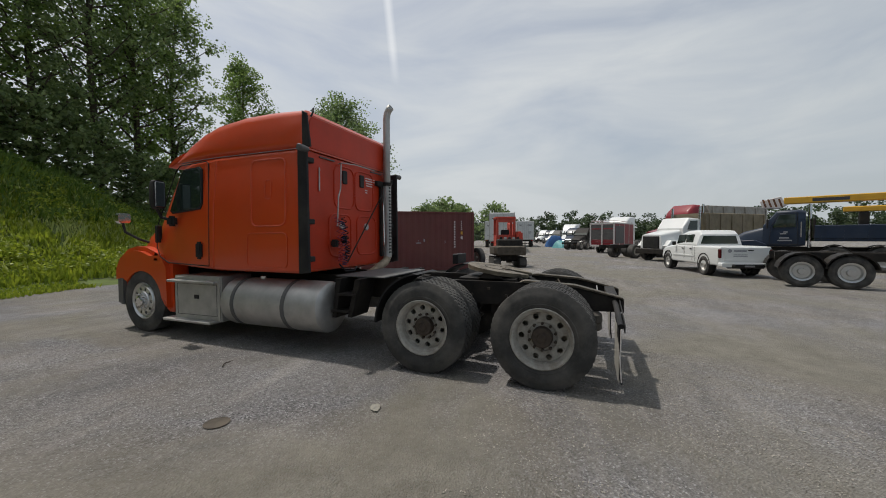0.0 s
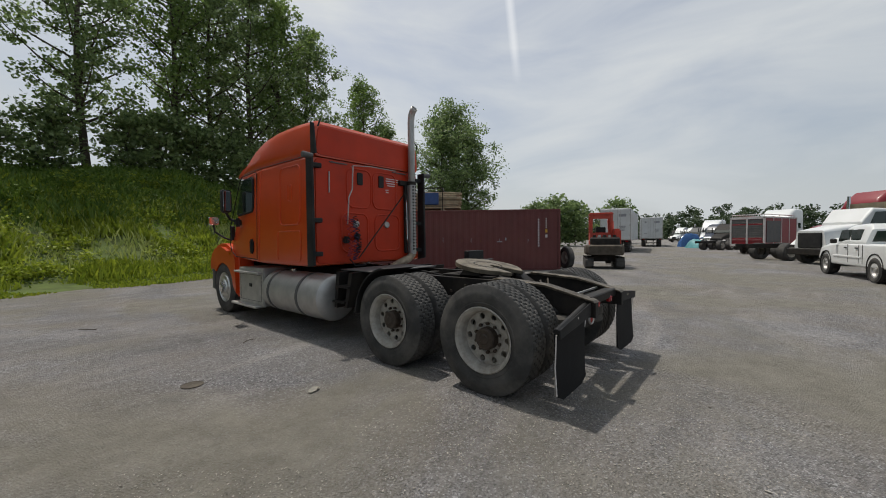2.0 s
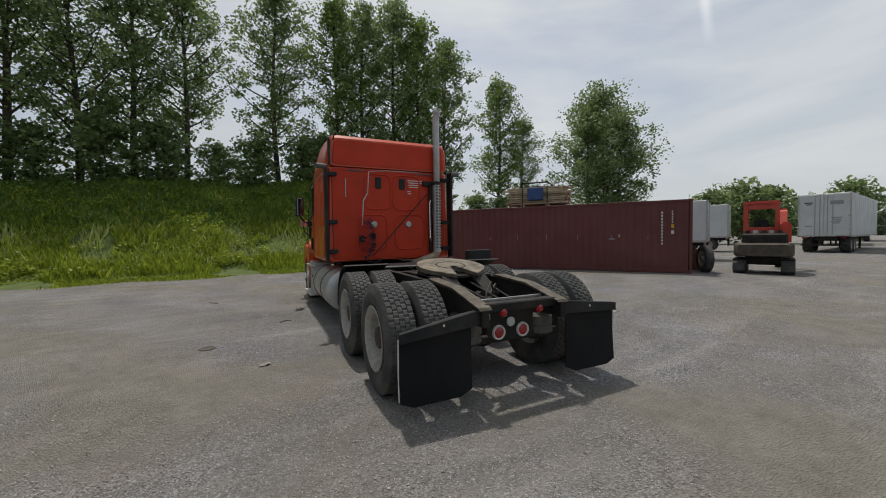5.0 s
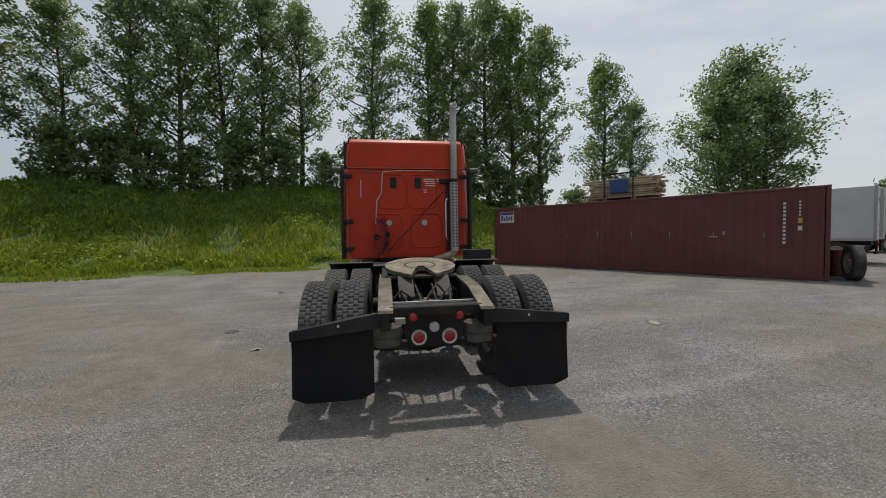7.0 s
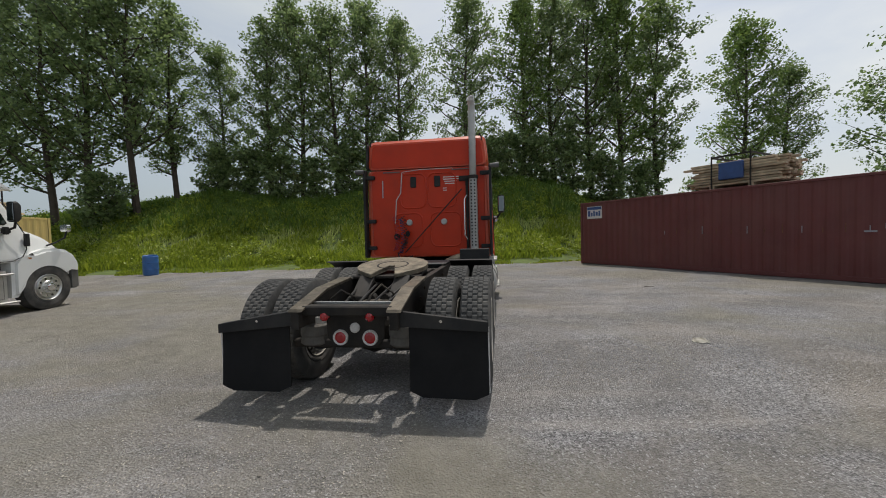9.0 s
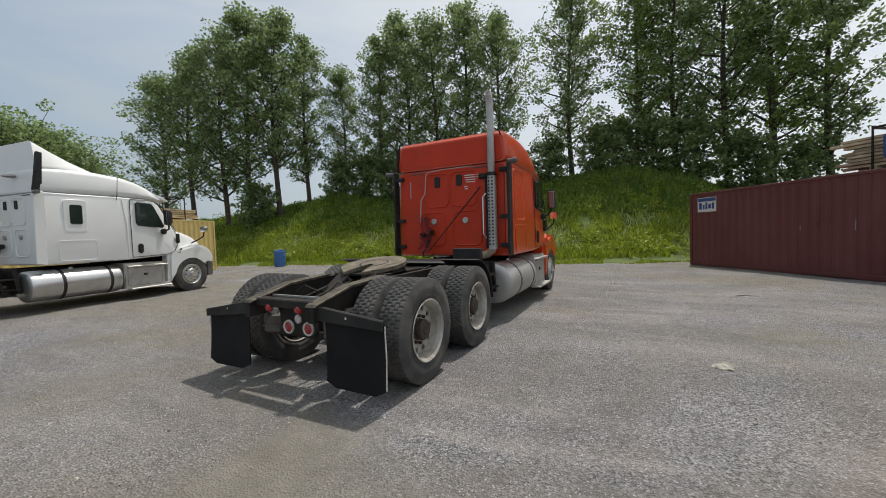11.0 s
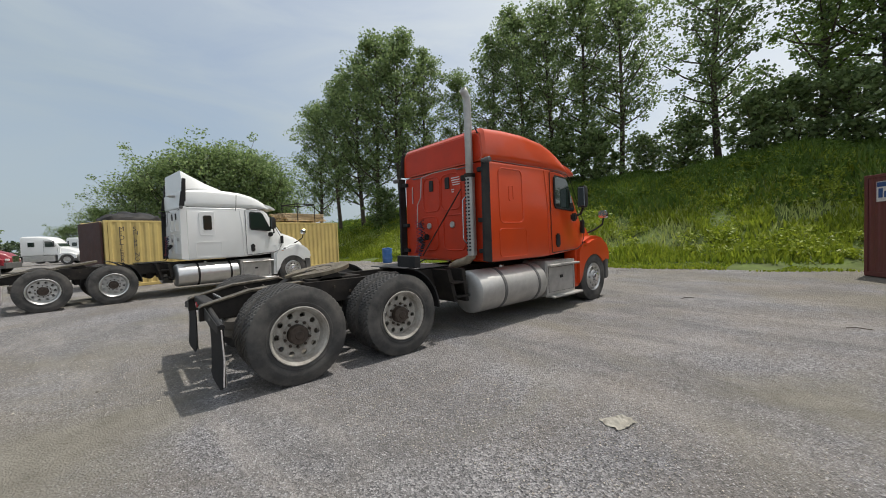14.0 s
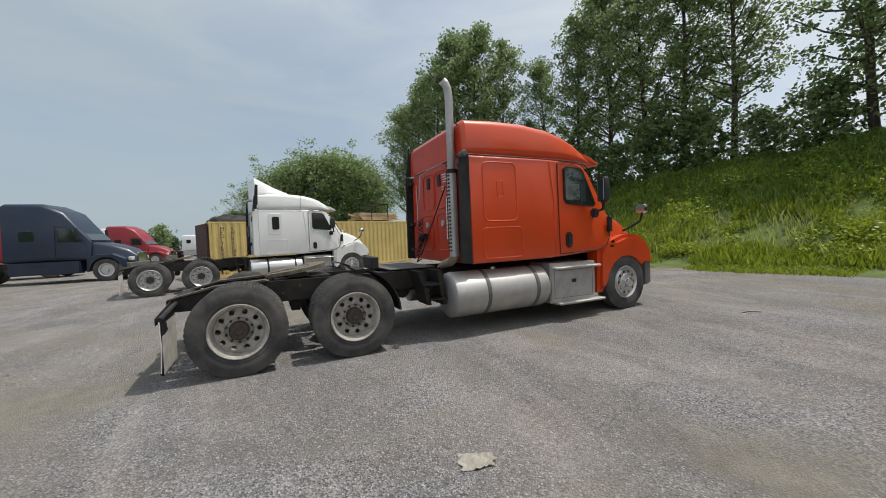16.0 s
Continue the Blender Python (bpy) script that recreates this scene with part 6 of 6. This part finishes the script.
def excavator(at, size):
    root = thing("excavator", "small orange-red tracked excavator seen from behind", "excavator", at @ Matrix.Diagonal((size * 0.85, size, size * 0.98, 1)))
    for side in (-1, 1):
        tr = part("track", prism([(-1.0, 0.12), (-0.85, 0.0), (0.85, 0.0), (1.0, 0.12), (1.0, 0.38), (0.85, 0.5), (-0.85, 0.5), (-1.0, 0.38)], side * 0.55, side * 0.98, "x", 0.03), RUBBER, root)
        for k in range(11):
            part("grouser", box(*sorted((side * 0.54, side * 0.99)), -0.9 + 0.18 * k, -0.85 + 0.18 * k, 0.49, 0.52), FRAME_BLACK, tr)
    part("undercarriage", box(-0.6, 0.6, -0.5, 0.5, 0.3, 0.62, 0.05), FRAME_BLACK, root)
    part("counterweight", loft([(-1.15, rounded(-0.80, 0.80, 0.66, 1.05, 0.10)), (-0.95, rounded(-0.95, 0.95, 0.62, 1.12, 0.12)), (0.7, rounded(-0.95, 0.95, 0.62, 1.05, 0.08))]), MUD, root, "mud-caked engine deck")
    part("engine", box(-0.7, 0.75, -0.95, -0.2, 1.05, 1.45, 0.06), FRAME_BLACK, root)
    for k in range(5):
        part("engine_part", lathe([(0, 0.001), (0, 0.09 + 0.02 * (k % 3)), (0.16, 0.08), (0.16, 0.001)], 14, "z"), BRUSHED if k % 2 else FRAME_BLACK, root).location = (-0.5 + 0.25 * k, -0.75, 1.40)
    for x in (-0.62, 0.42):
        for y in (-0.15, 0.75):
            part("cab_post", box(x - 0.07, x + 0.07, y - 0.06, y + 0.06, 1.05, 2.55, 0.015), EXC_RED, root)
    part("cab_roof", box(-0.72, 0.52, -0.25, 0.85, 2.50, 2.64, 0.05, 2), EXC_RED, root)
    part("cab_side", box(-0.68, -0.62, -0.15, 0.75, 1.05, 1.65, 0.01), EXC_RED, root)
    part("cab_back", box(-0.62, 0.42, -0.20, -0.14, 1.40, 1.68, 0.01), EXC_RED, root)
    part("cab_header", box(-0.62, 0.42, -0.20, -0.14, 2.34, 2.52, 0.01), EXC_RED, root)
    part("side_cover", box(0.50, 0.86, -0.55, 0.65, 1.05, 1.85, 0.08, 2), EXC_RED, root)
    part("seat", loft([(0.05, rounded(-0.35, 0.15, 1.2, 1.95, 0.08)), (0.18, rounded(-0.35, 0.15, 1.2, 1.95, 0.08))]), BLACK_PLASTIC, root)
    part("boom", prism([(0.7, 0.9), (1.5, 2.3), (2.3, 2.4), (2.35, 2.2), (1.6, 2.0), (0.95, 0.85)], 0.5, 0.75, "x", 0.02), EXC_RED, root)
    part("arm", prism([(2.2, 2.45), (2.45, 2.3), (2.0, 0.7), (1.85, 0.75)], 0.52, 0.73, "x", 0.02), EXC_RED, root)
    part("bucket", prism([(1.7, 0.75), (2.1, 0.75), (2.2, 0.2), (1.8, 0.05), (1.55, 0.3)], 0.35, 0.9, "x", 0.02), FRAME_BLACK, root)
    return root


excavator(on_ground(14.4, 3.65, -68), 1.0)
wheel_pile = thing("discarded_tyre", "old truck tyre standing beside the red container", "wheel", on_ground(12.75, 4.75, -40))
plain_wheel(wheel_pile, 0, 0, 0.50, 0.28, -1)
stump = thing("scrap_drum", "rusty steel drum beside the container's doors", "drum", on_ground(13.6, 5.6, 0))
part("drum_shell", lathe([(0.0, 0.001), (0.0, 0.24), (0.02, 0.25), (0.35, 0.25), (0.36, 0.26), (0.38, 0.25), (0.80, 0.25), (0.80, 0.22), (0.76, 0.22), (0.76, 0.001)], 22, "z"), RUST, stump)


def dump_truck(label, at, size, cab_paint, body_mat, high, fairing=False):
    root = thing("dump_truck", label, "truck", at @ Matrix.Diagonal((size, size, size, 1)))
    part("cab", loft([(4.3, outline(1.05, 1.0, 1.1, 2.65, 0.10)), (5.1, outline(1.06, 0.96, 1.05, 2.7, 0.14)), (5.6, outline(1.02, 0.92, 1.05, 2.05, 0.1))]), cab_paint, root, smooth=True)
    part("hood", loft([(5.5, outline(0.95, 0.80, 0.9, 1.95, 0.16)), (6.5, outline(0.9, 0.72, 0.85, 1.78, 0.18)), (7.1, outline(0.82, 0.66, 0.75, 1.65, 0.12))]), cab_paint, root, smooth=True)
    part("grille", box(-0.6, 0.6, 7.08, 7.16, 0.8, 1.55, 0.03), BLACK_PLASTIC, root)
    part("bumper", box(-1.1, 1.1, 7.05, 7.25, 0.45, 0.78, 0.04), FRAME_BLACK, root)
    part("frame_rail", box(-0.46, 0.46, -1.2, 7.0, 0.75, 1.0, 0.02), FRAME_BLACK, root)
    if fairing:
        part("roof_fairing", loft([(4.3, outline(1.0, 0.85, 2.60, 3.35, 0.15)), (4.7, outline(1.0, 0.82, 2.60, 3.38, 0.18)), (5.2, outline(0.92, 0.75, 2.60, 3.0, 0.15)), (5.35, outline(0.85, 0.7, 2.55, 2.68, 0.04))]), cab_paint, root, smooth=True)
    body = part("dump_body", prism([(-1.4, 1.1), (3.9, 1.1), (4.1, high), (-1.4, high)], -1.22, 1.22, "x", 0.03), body_mat, root)
    for k in range(6):
        for x in (-1.28, 1.22):
            part("body_rib", box(x, x + 0.06, -1.3 + 1.0 * k, -1.2 + 1.0 * k, 1.1, high - 0.04), body_mat, body)
    for side in (-1, 1):
        part("exhaust_pipe", tube([(side * 0.95, 4.2, 1.0), (side * 0.95, 4.2, 3.4)], 0.07, 10), CHROME, root)
        part("door_window", prism([(4.5, 1.95), (5.3, 1.95), (5.05, 2.5), (4.5, 2.52)], side * 0.93, side * 1.035, "x", 0.005), GLASS, root)
        part("fender", prism([(5.6, 0.9), (5.9, 1.3), (6.7, 1.3), (7.05, 0.95)], side * 0.75, side * 1.12, "x", 0.03), cab_paint, root)
        for y in (0.0, 1.4, 6.3):
            plain_wheel(root, side * 0.95, y, 0.52, 0.36, side)
    return root


dump_truck("white truck with black grille and a tan dump body", on_ground(26.1, -9.4, 40), 1.0, WHITE_PAINT, DUMP_TAN, 3.0)
dump_truck("red-hooded truck with a tall scuffed grey dump body", on_ground(31.5, -11.1, 40), 1.15, MAROON_PAINT, DUMP_GREY, 3.3, True)


def stock_trailer(at, size):
    root = thing("stock_trailer", "white-framed trailer with red and grey panels", "trailer", at @ Matrix.Diagonal((size, size, size, 1)))
    part("body", box(-1.1, 1.1, 0, 5.2, 0.7, 2.75, 0.04), MAROON_PAINT, root)
    for x in (-1.12, 1.06):
        for k in range(5):
            part("frame_post", box(x, x + 0.06, 1.3 * k - 0.03, 1.3 * k + 0.05, 0.6, 2.8), PRINT_WHITE, root)
        for z in (0.62, 2.72):
            part("frame_rail", box(x, x + 0.06, 0, 5.2, z, z + 0.1), PRINT_WHITE, root)
        part("panel", box(x - 0.01, x + 0.07, 0.2, 2.4, 0.9, 2.5), GREY_PLASTIC, root)
    part("rear_frame", box(-1.1, 1.1, -0.06, 0.0, 0.62, 0.78), PRINT_WHITE, root)
    part("rear_header", box(-1.1, 1.1, -0.06, 0.0, 2.65, 2.82), PRINT_WHITE, root)
    for x in (-1.1, -0.05, 1.0):
        part("rear_post", box(x, x + 0.1, -0.06, 0.0, 0.62, 2.82), PRINT_WHITE, root)
    for x0, x1 in ((-0.98, -0.06), (0.06, 0.98)):
        shutter = part("shutter", box(x0, x1, -0.03, -0.005, 1.0, 2.62), GREY_PLASTIC, root)
        for k in range(12):
            part("shutter_slat", box(x0 + 0.02, x1 - 0.02, -0.045, -0.03, 1.03 + 0.13 * k, 1.13 + 0.13 * k, 0.006), MAROON_PAINT if k in (0, 1, 9) else GREY_PLASTIC, shutter)
    part("roof_rack", bead([(-1.0, 0.1, 2.98), (1.0, 0.1, 2.98), (1.0, 5.0, 2.98), (-1.0, 5.0, 2.98)], 0.03), PRINT_WHITE, root)
    for x in (-1.0, 1.0):
        for y in (0.1, 2.5, 5.0):
            part("rack_post", tube([(x, y, 2.74), (x, y, 2.98)], 0.02, 6), PRINT_WHITE, root)
    for side in (-1, 1):
        plain_wheel(root, side * 0.9, 1.6, 0.40, 0.24, side)
        plain_wheel(root, side * 0.9, 2.5, 0.40, 0.24, side)
    return root


stock_trailer(on_ground(32.2, -1.4, -112), 1.0)


def flat_chassis(label, at, size, short=False):
    root = thing("truck_chassis", label, "truck chassis", at @ Matrix.Diagonal((size, size, size, 1)))
    for x in (-0.45, 0.37):
        part("frame_rail", box(x, x + 0.08, *((-3.0, 1.5) if short else (-1.0, 5.0)), 0.75, 1.0, 0.01), FRAME_BLACK, root)
    for k in range(4 if short else 5):
        y = (-2.9 if short else -0.9) + 1.3 * k
        part("crossmember", box(-0.4, 0.4, y, y + 0.1, 0.78, 0.96), FRAME_BLACK, root)
    for side in (-1, 1):
        for y in (0.0, 1.0) if short else (0.0, 1.35, 2.9):
            plain_wheel(root, side * 0.9, y, 0.46 if short else 0.52, 0.5, side, ALUMINIUM if short else STEEL_WHEEL)
            if short:
                part("mudguard", prism([(y + 0.55 * math.cos(radians(a)), 0.46 + 0.55 * math.sin(radians(a))) for a in range(10, 171, 16)] + [(y + 0.52 * math.cos(radians(a)), 0.46 + 0.52 * math.sin(radians(a))) for a in range(170, 9, -16)], side * 0.62, side * 1.20, "x"), FRAME_BLACK, root)
    return root


flat_chassis("bare truck chassis with stacked axles and tyres", on_ground(26.9, -4.6, 46), 0.95)
flat_chassis("stripped black truck frame on its wheels", on_ground(43.6, 0.2, 62), 0.9)
flat_chassis("black tandem truck frame with round mudguards", on_ground(10.3, -7.6, -11), 1.04, True)
sleeper_tractor("white high-roofed tractor parked in the long row", on_ground(47.8, -5.2, 70), WHITE_PAINT, 1.08)
ROW = [(50.8, -1.2, FRAME_BLACK, "dark stripped"), (57.0, 0.4, BLUE_PAINT, "dark blue"), (63.5, 1.8, WHITE_PAINT, "white"), (70.5, 3.4, GREY_PLASTIC, "dull grey"), (78.0, 5.0, WHITE_PAINT, "white"), (87.0, 7.1, BLUE_PAINT, "dark blue"), (97.0, 9.3, WHITE_PAINT, "white"), (108.0, 11.7, FRAME_BLACK, "dark stripped"), (60.0, -5.6, MAROON_PAINT, "dark red"), (67.0, -4.4, FRAME_BLACK, "dark stripped"), (76.0, -2.4, BLUE_PAINT, "dark blue")]
for k, (x, y, paint, word) in enumerate(ROW):
    tagged(sleeper_tractor(word + " tractor unit in a long parked row", on_ground(x, y, 68 + 5 * (k % 3)), paint, 0.92 + 0.04 * (k % 3), k % 4 == 2, k % 3 == 0), group="parked row of trucks")


def covered_load(label, at, w, d, h, mat, seed):
    """A sagging sheet drawn over a heap, resting on the ground."""
    rng = random.Random(seed)
    root = thing("tarpaulin", label, "tarpaulin", at)
    bm = bmesh.new()
    n = 14
    grid = []
    for a in range(n + 1):
        line = []
        for b in range(n + 1):
            u, v = 2 * a / n - 1, 2 * b / n - 1
            edge = max(abs(u), abs(v))
            z = h * (1 - edge ** 4) * (0.72 + 0.28 * math.cos(2.1 * u + seed) * math.cos(1.7 * v))
            line.append(bm.verts.new((u * w / 2 + rng.uniform(-0.05, 0.05), v * d / 2 + rng.uniform(-0.05, 0.05), max(0.0, z + rng.uniform(-0.04, 0.04)) if edge < 1 else 0.0)))
        grid.append(line)
    for a in range(n):
        for b in range(n):
            bm.faces.new((grid[a][b], grid[a + 1][b], grid[a + 1][b + 1], grid[a][b + 1]))
    part("sheet", bm, mat, root, smooth=True)


covered_load("blue tarpaulin over a tall load beside the parked row", on_ground(53.8, 4.7, 15), 2.0, 2.6, 2.1, BARREL_BLUE, 2)
covered_load("turquoise sheet over a low heap beside the parked row", on_ground(48.0, 3.2, 50), 2.0, 1.8, 1.1, TURQUOISE, 5)
for k, (x, y) in enumerate(((67.0, 16.5), (84.0, 22.5))):
    box_trailer("white box trailer far down the yard road", on_ground(x, y, -74), 1.0, 11.0, 3.9)

for x, y, size in ((46.5, 22.5, 0.95), (51.0, 21.6, 1.10), (53.5, 19.6, 1.0), (72.0, 18.6, 1.2), (-92.0, -20.0, 0.9), (-96.0, -26.0, 0.8)):
    far_tree = tree("broadleaf_tree", "round-crowned green tree far beyond the yard", 7.0, 2.6, int(abs(x) * 7 + 500), 2600, 0.42, LEAF, 0.0, 0.05, "round")
    far_tree.matrix_basis = on_ground(x, y, x * 9) @ Matrix.Diagonal((size, size, size, 1))

# trees far off across the yard, one object since none can be counted
rng_far = np.random.default_rng(9)
FAR_LEAF = leaf_material("far_leaves", (0.040, 0.070, 0.030), (0.085, 0.120, 0.050), 0.25)
centres, radii = [], []
for k in range(230):
    a = radians(-48 + 92 * k / 229 + rng_far.normal(0, 0.3))
    r = 150 + 40 * rng_far.random()
    x, y = r * math.cos(a), r * math.sin(a)
    h = 7.0 + 6.0 * rng_far.random() ** 2
    for q in range(11):
        centres.append((x + rng_far.normal(0, 1.9), y + rng_far.normal(0, 1.9), ground_z(x, y) + h * rng_far.random() ** 1.3))
        radii.append(1.9)
for k in range(60):
    a = radians(150 + 75 * k / 59)
    r = 125 + 30 * rng_far.random()
    x, y = r * math.cos(a), r * math.sin(a)
    for q in range(8):
        centres.append((x + rng_far.normal(0, 1.8), y + rng_far.normal(0, 1.8), ground_z(x, y) + 3.6 * rng_far.random() + 0.3))
        radii.append(1.6)
v, f = leaf_cloud(centres, radii, 170000, 0.80, rng_far)
me = bpy.data.meshes.new("far_trees")
me.from_pydata(v.tolist(), [], f.tolist())
me.materials.append(FAR_LEAF)
tagged(new("far_trees", me), "low line of green trees along the horizon", "trees", kind="stuff")


# ---- small things on the ground ----
def rag(at, size, seed, label):
    root = thing("rag", label, "rag", at)
    bm = bmesh.new()
    bmesh.ops.create_grid(bm, x_segments=14, y_segments=14, size=size)
    for v in bm.verts:
        n = noise.noise(Vector((v.co.x * 9 + seed, v.co.y * 9, seed)))
        v.co.x *= 1 + 0.5 * noise.noise(Vector((v.co.y * 7, seed, 2)))
        v.co.y *= 0.7 + 0.5 * noise.noise(Vector((v.co.x * 7, 1, seed)))
        v.co.z = 0.006 + 0.035 * max(0, n + 0.1 + 0.6 * noise.noise(Vector((v.co.x * 30, v.co.y * 30, seed))))
    part("cloth", bm, RAG, root, smooth=True)
    return root


rag(pose(-2.16, 1.33, 0.0, 0, 0, 30), 0.06, 3, "small crumpled scrap of pale cloth")
rag(pose(3.86, 1.51, 0.0, 0, 0, 70), 0.13, 8, "crumpled dirty white rag on gravel")
hatch = thing("drain_cover", "small dark round cover set in the gravel", "drain cover", pose(-2.86, 2.42, 0.0))
part("cover", lathe([(0.0, 0.10), (0.006, 0.10), (0.008, 0.085), (0.005, 0.08), (0.005, 0.001)], 24, "z"), MUD, hatch)
for x, y, a, l in ((-1.9, 3.6, 20, 0.22), (2.5, 7.5, 60, 0.30), (-3.1, 6.4, 130, 0.3), (4.9, 6.3, 10, 0.26)):
    st = thing("stick", "thin dry stick lying on gravel", "stick", pose(x, y, 0.008, 0, 0, a))
    part("twig", tube([(0, 0, 0), (l * 0.4, 0.03, 0.01), (l, 0, 0.004)], [0.008, 0.007, 0.004], 6), BARK, st)

# loose stones
def stone_material(name):
    m = material(name, (0.30, 0.272, 0.238), 0.9, 0, 0.3, 30, 0.2, 90)
    n, l = m.node_tree.nodes, m.node_tree.links
    info, hsv, span = n.new("ShaderNodeNewGeometry"), n.new("ShaderNodeHueSaturation"), n.new("ShaderNodeMapRange")
    span.inputs["To Min"].default_value, span.inputs["To Max"].default_value = 0.55, 1.5
    base = n["Principled BSDF"].inputs["Base Color"]
    l.new(base.links[0].from_socket, hsv.inputs["Color"])
    l.new(info.outputs["Random Per Island"], span.inputs["Value"])
    l.new(span.outputs[0], hsv.inputs["Value"])
    l.new(hsv.outputs[0], base)
    return m


rng_s = np.random.default_rng(21)
ico = bmesh.new()
bmesh.ops.create_icosphere(ico, subdivisions=1, radius=1.0)
iv = np.array([v.co[:] for v in ico.verts])
fi = np.array([[v.index for v in f.verts] for f in ico.faces])
ico.free()
STONE = stone_material("crushed_stone")


def stones(count, r_lo, r_hi, s_lo, s_hi, name, label):
    a = rng_s.uniform(-math.pi * 1.02, 0.02 + 0.25, count)
    r = r_lo + (r_hi - r_lo) * rng_s.random(count) ** 0.9
    x, y = r * np.cos(a), r * np.sin(a) * 0.95 + 0.9
    keep = np.array([noise.noise(Vector((p * 0.42, q * 0.42, 2.0))) + 0.25 * noise.noise(Vector((p * 2, q * 2, 2.0))) for p, q in zip(x, y)]) > -0.02
    x, y = x[keep], y[keep]
    n = len(x)
    s = s_lo + (s_hi - s_lo) * rng_s.random(n) ** 2.5
    q = rng_s.normal(0, 1, (n, 3, 3))
    rot, _ = np.linalg.qr(q)
    shape = iv[None] * (1 + 0.25 * rng_s.normal(0, 1, (n, len(iv), 1)))
    shape = shape * np.stack([np.ones(n), 0.6 + 0.3 * rng_s.random(n), 0.45 + 0.3 * rng_s.random(n)], 1)[:, None, :]
    p = np.einsum("nij,nkj->nki", rot, shape) * s[:, None, None]
    p[:, :, 2] *= 0.5
    p += np.stack([x, y, s * 0.18], 1)[:, None, :]
    f = (fi[None] + (np.arange(n) * len(iv))[:, None, None]).reshape(-1, 3)
    me = bpy.data.meshes.new(name)
    me.from_pydata(p.reshape(-1, 3).tolist(), [], f.tolist())
    me.materials.append(STONE)
    return tagged(new(name, me), label, "gravel", kind="stuff")


stones(80000, 1.6, 8.5, 0.004, 0.009, "gravel_stones", "loose grey crushed stones over the yard")
stones(260, 2.0, 11, 0.010, 0.022, "larger_stones", "scattered fist-sized grey stones")
